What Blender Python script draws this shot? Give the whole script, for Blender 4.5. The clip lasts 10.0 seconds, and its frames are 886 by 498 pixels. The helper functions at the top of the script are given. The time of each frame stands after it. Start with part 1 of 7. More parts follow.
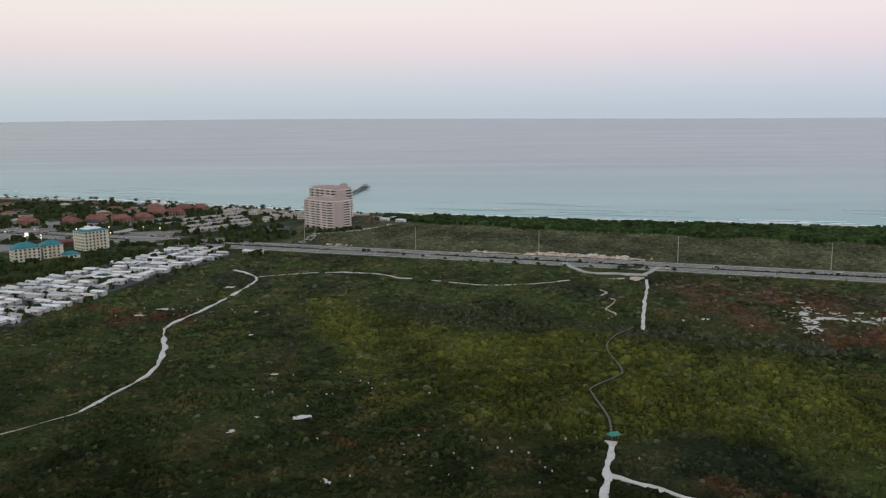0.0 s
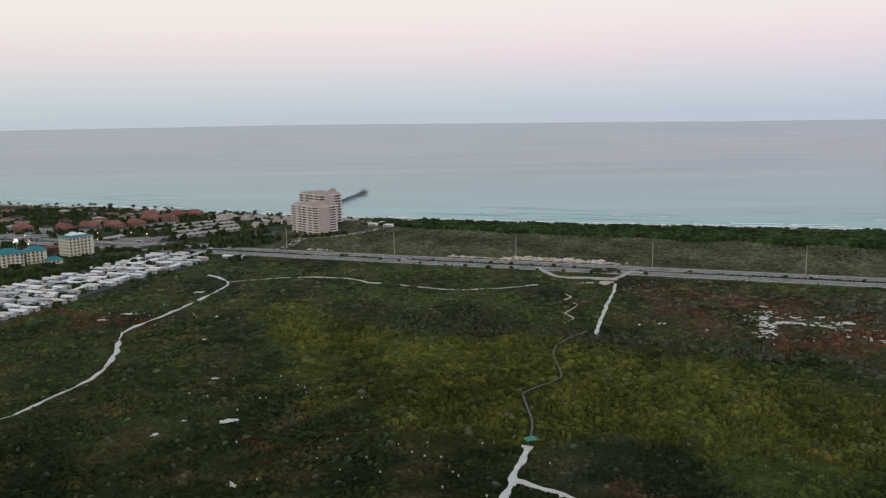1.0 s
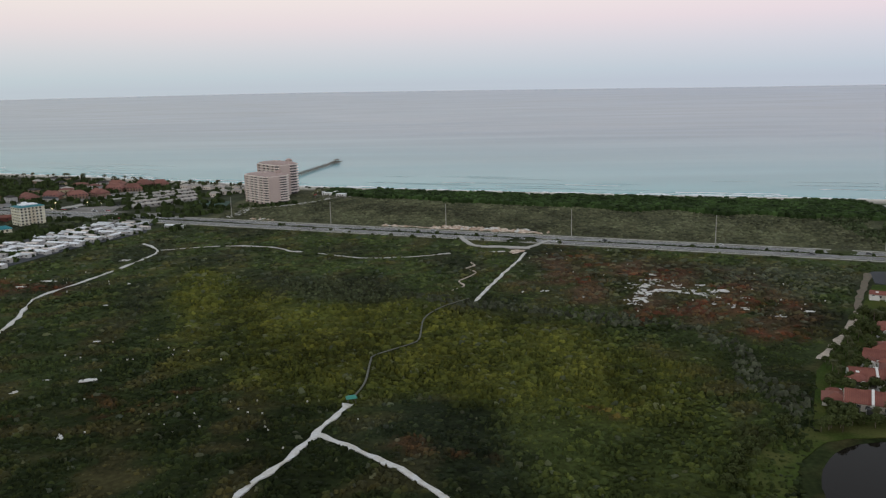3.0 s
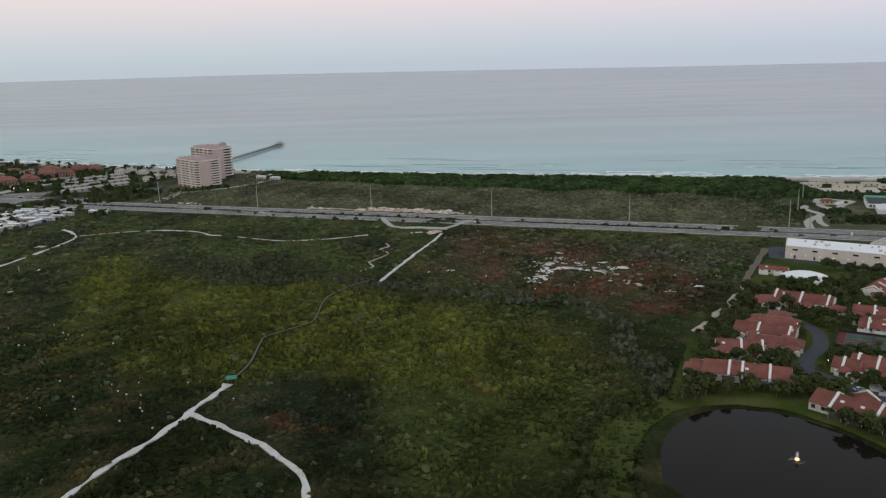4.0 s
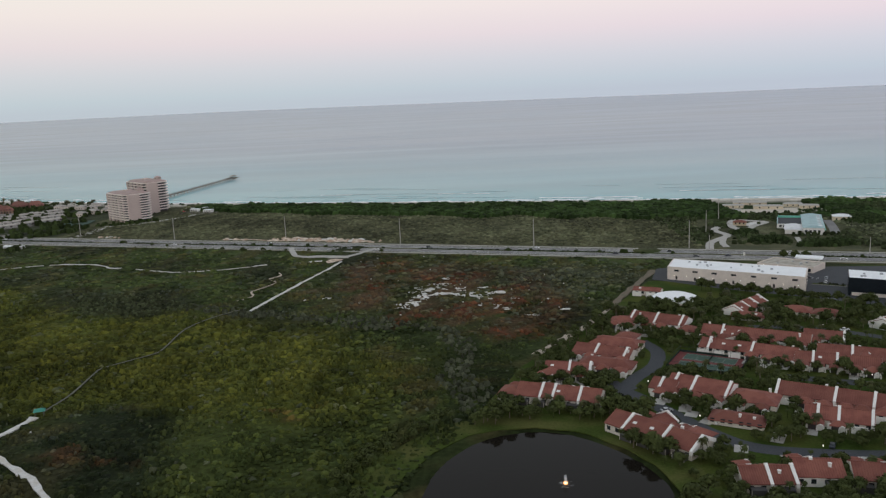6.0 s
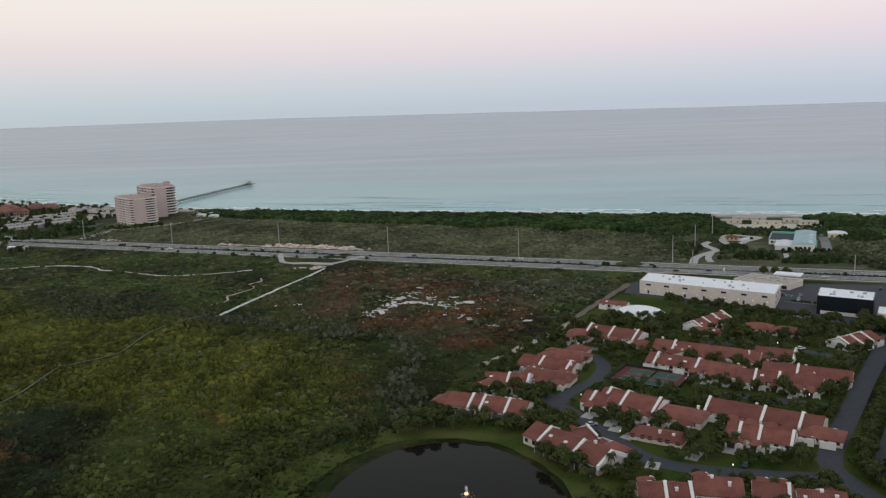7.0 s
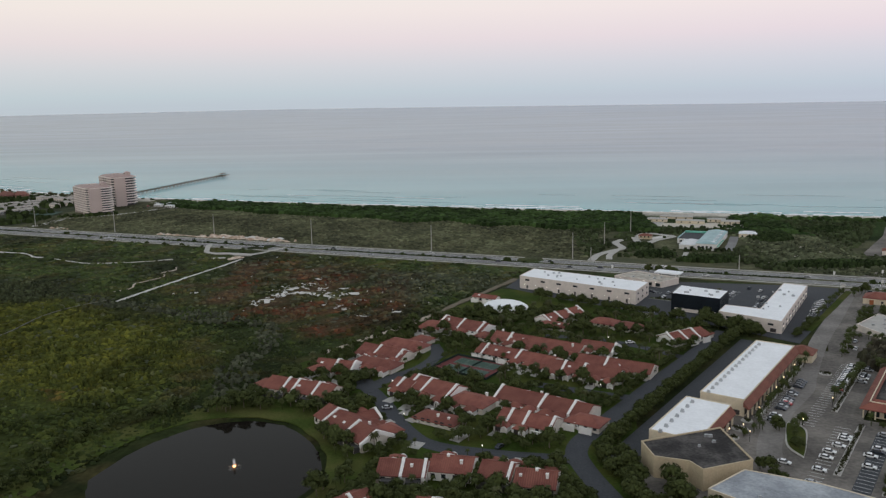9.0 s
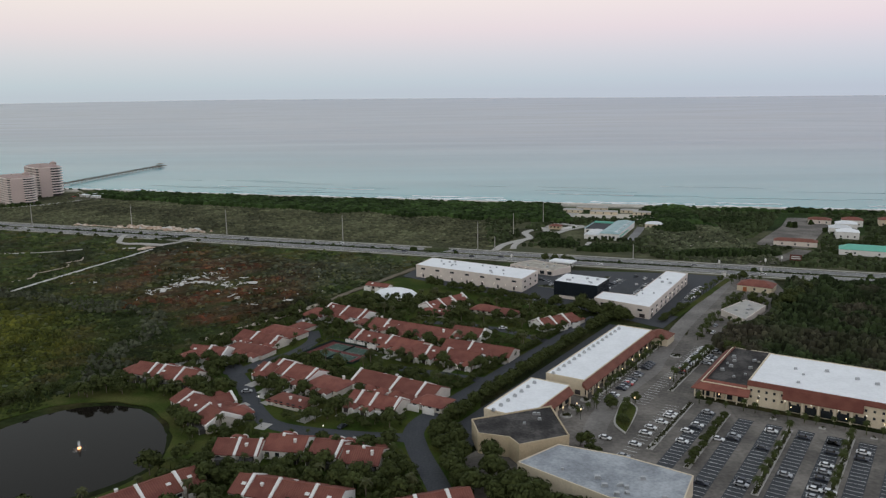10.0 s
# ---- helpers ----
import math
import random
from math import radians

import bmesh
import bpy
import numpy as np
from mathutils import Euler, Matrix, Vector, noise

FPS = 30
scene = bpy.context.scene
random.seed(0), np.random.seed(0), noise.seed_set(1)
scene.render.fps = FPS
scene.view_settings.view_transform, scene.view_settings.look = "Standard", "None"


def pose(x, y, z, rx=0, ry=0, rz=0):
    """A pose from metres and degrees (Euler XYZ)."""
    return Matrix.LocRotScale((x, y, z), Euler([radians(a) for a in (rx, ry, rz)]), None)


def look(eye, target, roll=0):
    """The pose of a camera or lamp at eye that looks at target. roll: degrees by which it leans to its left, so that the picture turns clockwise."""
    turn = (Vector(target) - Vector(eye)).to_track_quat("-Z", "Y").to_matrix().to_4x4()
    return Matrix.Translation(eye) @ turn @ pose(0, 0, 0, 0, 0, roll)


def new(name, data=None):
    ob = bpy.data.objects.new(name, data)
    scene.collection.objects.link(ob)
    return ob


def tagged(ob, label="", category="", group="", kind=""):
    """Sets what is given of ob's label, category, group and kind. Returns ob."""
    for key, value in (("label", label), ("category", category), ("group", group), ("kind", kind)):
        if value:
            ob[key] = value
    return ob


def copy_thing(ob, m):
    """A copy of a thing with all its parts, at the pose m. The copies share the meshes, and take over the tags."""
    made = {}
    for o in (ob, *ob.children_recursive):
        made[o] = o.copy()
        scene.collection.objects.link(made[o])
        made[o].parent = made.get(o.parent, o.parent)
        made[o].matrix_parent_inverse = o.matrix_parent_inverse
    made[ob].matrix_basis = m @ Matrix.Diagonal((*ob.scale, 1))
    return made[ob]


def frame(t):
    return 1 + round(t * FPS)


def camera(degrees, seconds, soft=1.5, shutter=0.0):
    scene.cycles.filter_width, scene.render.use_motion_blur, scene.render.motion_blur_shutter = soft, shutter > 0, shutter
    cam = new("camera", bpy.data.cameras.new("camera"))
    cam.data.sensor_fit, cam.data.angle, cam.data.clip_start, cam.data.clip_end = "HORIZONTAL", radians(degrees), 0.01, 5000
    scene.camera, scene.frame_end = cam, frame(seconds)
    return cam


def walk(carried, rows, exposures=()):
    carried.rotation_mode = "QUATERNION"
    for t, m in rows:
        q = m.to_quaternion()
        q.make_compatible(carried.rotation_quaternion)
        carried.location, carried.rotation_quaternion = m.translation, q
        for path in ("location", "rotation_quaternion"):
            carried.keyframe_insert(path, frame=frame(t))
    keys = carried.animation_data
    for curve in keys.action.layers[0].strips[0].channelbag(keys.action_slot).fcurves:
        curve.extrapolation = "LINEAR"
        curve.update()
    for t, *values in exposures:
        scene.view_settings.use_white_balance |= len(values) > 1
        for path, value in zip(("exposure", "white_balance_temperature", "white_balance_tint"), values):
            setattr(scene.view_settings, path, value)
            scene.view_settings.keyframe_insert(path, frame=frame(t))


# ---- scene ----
# camera: seconds, x, y, z, yaw to the left, pitch up, roll to its left
cam = camera(57.49, 10.0, soft=1.3)
ROWS = [
    (0.0, 0.01, 0.01, 103.95, 0.003, -9.653, -0.544),
    (0.5, 17.44, 0.11, 103.69, 0.791, -9.339, -1.008),
    (1.0, 34.25, -0.31, 103.54, 1.668, -9.295, -0.999),
    (1.5, 50.76, -1.83, 103.75, 2.509, -9.549, -1.111),
    (2.0, 67.17, -5.02, 104.38, 3.290, -9.997, -1.113),
    (3.5, 116.71, -18.81, 107.22, 2.370, -12.448, -1.517),
    (4.0, 132.58, -20.35, 107.04, 0.706, -12.961, -1.598),
    (4.5, 148.24, -19.44, 105.45, -0.687, -12.784, -1.799),
    (5.0, 164.41, -17.35, 103.70, -1.003, -12.172, -2.188),
    (5.5, 181.00, -16.09, 102.20, -0.349, -11.412, -2.587),
    (7.0, 232.21, -16.63, 99.68, 3.297, -9.922, -2.025),
    (7.5, 249.20, -18.50, 100.00, 4.607, -9.908, -1.543),
    (8.0, 266.56, -21.89, 100.59, 5.411, -9.925, -1.338),
    (8.5, 284.63, -26.28, 101.53, 5.377, -10.112, -1.301),
    (9.0, 303.29, -31.24, 101.96, 4.531, -10.408, -1.254),
    (9.5, 322.11, -35.50, 102.34, 3.232, -10.866, -1.106),
    (10.0, 340.99, -38.84, 101.78, 1.966, -11.035, -0.834),
]


def aim(x, y, z, yaw, pitch, roll):
    a, b = radians(yaw), radians(pitch)
    eye = Vector((x, y, z))
    return look(eye, eye + 100 * Vector((-math.sin(a) * math.cos(b), math.cos(a) * math.cos(b), math.sin(b))), roll)


walk(cam, [(t, aim(*row)) for t, *row in ROWS])

# ---- light ----
world = bpy.data.worlds.new("dusk_sky")
scene.world = world
world.use_nodes = True
wn, wl = world.node_tree.nodes, world.node_tree.links
wn.clear()
w_out, w_bg = wn.new("ShaderNodeOutputWorld"), wn.new("ShaderNodeBackground")
w_co, w_sep, w_ramp = wn.new("ShaderNodeTexCoord"), wn.new("ShaderNodeSeparateXYZ"), wn.new("ShaderNodeValToRGB")
wl.new(w_co.outputs["Generated"], w_sep.inputs[0])
wl.new(w_sep.outputs["Z"], w_ramp.inputs[0])
stops = [(0.0, (0.51, 0.575, 0.66)), (0.012, (0.535, 0.615, 0.69)), (0.04, (0.645, 0.67, 0.735)), (0.072, (0.80, 0.72, 0.765)),
         (0.105, (0.88, 0.80, 0.80)), (0.15, (0.90, 0.87, 0.83)), (0.21, (0.80, 0.83, 0.85)), (0.33, (0.68, 0.73, 0.78)), (1.0, (0.44, 0.50, 0.58))]
ramp = w_ramp.color_ramp
while len(ramp.elements) < len(stops):
    ramp.elements.new(0.5)
for el, (p, c) in zip(ramp.elements, stops):
    el.position, el.color = p, (*c, 1)
# the left of the sky is a little yellower, the right pinker
w_mix, w_map, w_tint = wn.new("ShaderNodeMix"), wn.new("ShaderNodeMapRange"), wn.new("ShaderNodeValToRGB")
w_map.inputs["From Min"].default_value, w_map.inputs["From Max"].default_value = -0.6, 0.6
wl.new(w_sep.outputs["X"], w_map.inputs["Value"])
wl.new(w_map.outputs[0], w_tint.inputs[0])
w_tint.color_ramp.elements[0].color, w_tint.color_ramp.elements[1].color = (1.0, 1.0, 0.945, 1), (1.0, 0.975, 1.0, 1)
w_mix.data_type, w_mix.blend_type = "RGBA", "MULTIPLY"
w_mix.inputs[0].default_value = 1.0
wl.new(w_ramp.outputs[0], w_mix.inputs[6])
wl.new(w_tint.outputs[0], w_mix.inputs[7])
wl.new(w_mix.outputs[2], w_bg.inputs[0])
w_bg.inputs[1].default_value = 1.0
wl.new(w_bg.outputs[0], w_out.inputs[0])
glow = bpy.data.lights.new("sun", "SUN")
glow.energy, glow.angle, glow.color = 0.25, radians(25), (1.0, 0.86, 0.78)
new("sun", glow).matrix_world = look((0, 0, 300), (40, 400, 120))


# ---- materials ----
def material(name, color, rough=0.8, var=0.25, scale=0.4, fine=4.0, bump=0.0, metal=0.0, tone=False, island=0.0, obj=0.0, spec=0.3, second=None, glowing=0.0):
    """A surface with two sizes of uneven colour; tone: the colour comes from the mesh's own patches."""
    m = bpy.data.materials.new(name)
    m.use_nodes = True
    n, k = m.node_tree.nodes, m.node_tree.links
    b = n["Principled BSDF"]
    b.inputs["Roughness"].default_value, b.inputs["Metallic"].default_value = rough, metal
    b.inputs["Specular IOR Level"].default_value = spec
    co = n.new("ShaderNodeTexCoord")
    big, small = n.new("ShaderNodeTexNoise"), n.new("ShaderNodeTexNoise")
    big.inputs["Scale"].default_value, small.inputs["Scale"].default_value = scale, fine
    big.inputs["Detail"].default_value, small.inputs["Detail"].default_value = 4, 3
    for t in (big, small):
        k.new(co.outputs["Object"], t.inputs["Vector"])
    add = n.new("ShaderNodeMath")
    add.operation = "ADD"
    k.new(big.outputs["Fac"], add.inputs[0])
    k.new(small.outputs["Fac"], add.inputs[1])
    last = add.outputs[0]
    for amount, kind in ((island, "ShaderNodeNewGeometry"), (obj, "ShaderNodeObjectInfo")):
        if amount:
            src, ma = n.new(kind), n.new("ShaderNodeMath")
            ma.operation = "MULTIPLY_ADD"
            ma.inputs[1].default_value = amount
            k.new(src.outputs["Random Per Island" if kind.endswith("Geometry") else "Random"], ma.inputs[0])
            k.new(last, ma.inputs[2])
            last = ma.outputs[0]
    rng = n.new("ShaderNodeMapRange")
    rng.inputs["From Min"].default_value, rng.inputs["From Max"].default_value = 0.7, 0.7 + 0.6 + island + obj
    rng.inputs["To Min"].default_value, rng.inputs["To Max"].default_value = 1 - var, 1 + var
    k.new(last, rng.inputs["Value"])
    mul = n.new("ShaderNodeVectorMath")
    mul.operation = "SCALE"
    k.new(rng.outputs[0], mul.inputs["Scale"])
    if tone:
        at = n.new("ShaderNodeAttribute")
        at.attribute_name = "tone"
        k.new(at.outputs["Color"], mul.inputs[0])
    elif second:
        mx = n.new("ShaderNodeMix")
        mx.data_type = "RGBA"
        mx.inputs[6].default_value, mx.inputs[7].default_value = (*color, 1), (*second, 1)
        st = n.new("ShaderNodeMapRange")
        st.inputs["From Min"].default_value, st.inputs["From Max"].default_value = 0.42, 0.62
        k.new(big.outputs["Fac"], st.inputs["Value"])
        k.new(st.outputs[0], mx.inputs[0])
        k.new(mx.outputs[2], mul.inputs[0])
    else:
        mul.inputs[0].default_value = color
    k.new(mul.outputs[0], b.inputs["Base Color"])
    if bump:
        bp = n.new("ShaderNodeBump")
        bp.inputs["Strength"].default_value, bp.inputs["Distance"].default_value = bump, 0.15
        k.new(small.outputs["Fac"], bp.inputs["Height"])
        k.new(bp.outputs[0], b.inputs["Normal"])
    if glowing:
        b.inputs["Emission Color"].default_value, b.inputs["Emission Strength"].default_value = (*color, 1), glowing
    return m


def water_material(name, ripple, rough, deep, shallow=None, gloss=0.5):
    m = bpy.data.materials.new(name)
    m.use_nodes = True
    n, k = m.node_tree.nodes, m.node_tree.links
    b = n["Principled BSDF"]
    b.inputs["Roughness"].default_value, b.inputs["IOR"].default_value = rough, 1.33
    b.inputs["Specular IOR Level"].default_value = gloss
    co, mp, tx, bp = n.new("ShaderNodeTexCoord"), n.new("ShaderNodeMapping"), n.new("ShaderNodeTexNoise"), n.new("ShaderNodeBump")
    mp.inputs["Rotation"].default_value = (0, 0, radians(17))
    mp.inputs["Scale"].default_value = (0.25, 1.0, 1.0)
    tx.inputs["Scale"].default_value, tx.inputs["Detail"].default_value = 0.35, 6
    bp.inputs["Strength"].default_value, bp.inputs["Distance"].default_value = ripple, 0.5
    k.new(co.outputs["Object"], mp.inputs[0])
    k.new(mp.outputs[0], tx.inputs["Vector"])
    k.new(tx.outputs["Fac"], bp.inputs["Height"])
    k.new(bp.outputs[0], b.inputs["Normal"])
    if shallow is None:
        b.inputs["Base Color"].default_value = (*deep, 1)
        return m
    # colour by the distance offshore, broken by long streaks along the coast
    at, st, smap, ad, rp = n.new("ShaderNodeAttribute"), n.new("ShaderNodeTexNoise"), n.new("ShaderNodeMapping"), n.new("ShaderNodeMath"), n.new("ShaderNodeValToRGB")
    at.attribute_name = "offshore"
    smap.inputs["Rotation"].default_value = (0, 0, radians(17))
    smap.inputs["Scale"].default_value = (0.0011, 0.009, 1)
    st.inputs["Scale"].default_value, st.inputs["Detail"].default_value = 1.0, 5
    k.new(co.outputs["Object"], smap.inputs[0])
    k.new(smap.outputs[0], st.inputs["Vector"])
    ad.operation = "MULTIPLY_ADD"
    ad.inputs[1].default_value = 0.056
    k.new(st.outputs["Fac"], ad.inputs[0])
    k.new(at.outputs["Fac"], ad.inputs[2])
    k.new(ad.outputs[0], rp.inputs[0])
    # sky reflection is painted into the deep tone, bluer again towards the horizon
    els = [(0.035, shallow), (0.06, tuple(0.75 * s + 0.25 * q for s, q in zip(shallow, deep))), (0.157, tuple(0.35 * s + 0.65 * q for s, q in zip(shallow, deep))), (0.262, deep), (0.5, deep), (0.9, (deep[0] * 0.86, deep[1] * 0.94, deep[2] * 1.02))]
    while len(rp.color_ramp.elements) < len(els):
        rp.color_ramp.elements.new(0.5)
    for el, (p, c) in zip(rp.color_ramp.elements, els):
        el.position, el.color = p, (*c, 1)
    band, bmap, bsc, btx = n.new("ShaderNodeMapRange"), n.new("ShaderNodeMapping"), n.new("ShaderNodeVectorMath"), n.new("ShaderNodeTexNoise")
    bmap.inputs["Rotation"].default_value = (0, 0, radians(14))
    bmap.inputs["Scale"].default_value = (0.0012, 0.0085, 1)
    btx.inputs["Scale"].default_value, btx.inputs["Detail"].default_value = 1.0, 4
    band.inputs["From Min"].default_value, band.inputs["From Max"].default_value = 0.3, 0.7
    band.inputs["To Min"].default_value, band.inputs["To Max"].default_value = 0.90, 1.12
    bsc.operation = "SCALE"
    k.new(co.outputs["Object"], bmap.inputs[0])
    k.new(bmap.outputs[0], btx.inputs["Vector"])
    k.new(btx.outputs["Fac"], band.inputs["Value"])
    k.new(rp.outputs[0], bsc.inputs[0])
    k.new(band.outputs[0], bsc.inputs["Scale"])
    k.new(bsc.outputs[0], b.inputs["Base Color"])
    rr = n.new("ShaderNodeMapRange")
    rr.inputs["From Min"].default_value, rr.inputs["From Max"].default_value = 0.35, 0.65
    rr.inputs["To Min"].default_value, rr.inputs["To Max"].default_value = rough * 0.92, rough * 1.08
    k.new(st.outputs["Fac"], rr.inputs["Value"])
    k.new(rr.outputs[0], b.inputs["Roughness"])
    return m


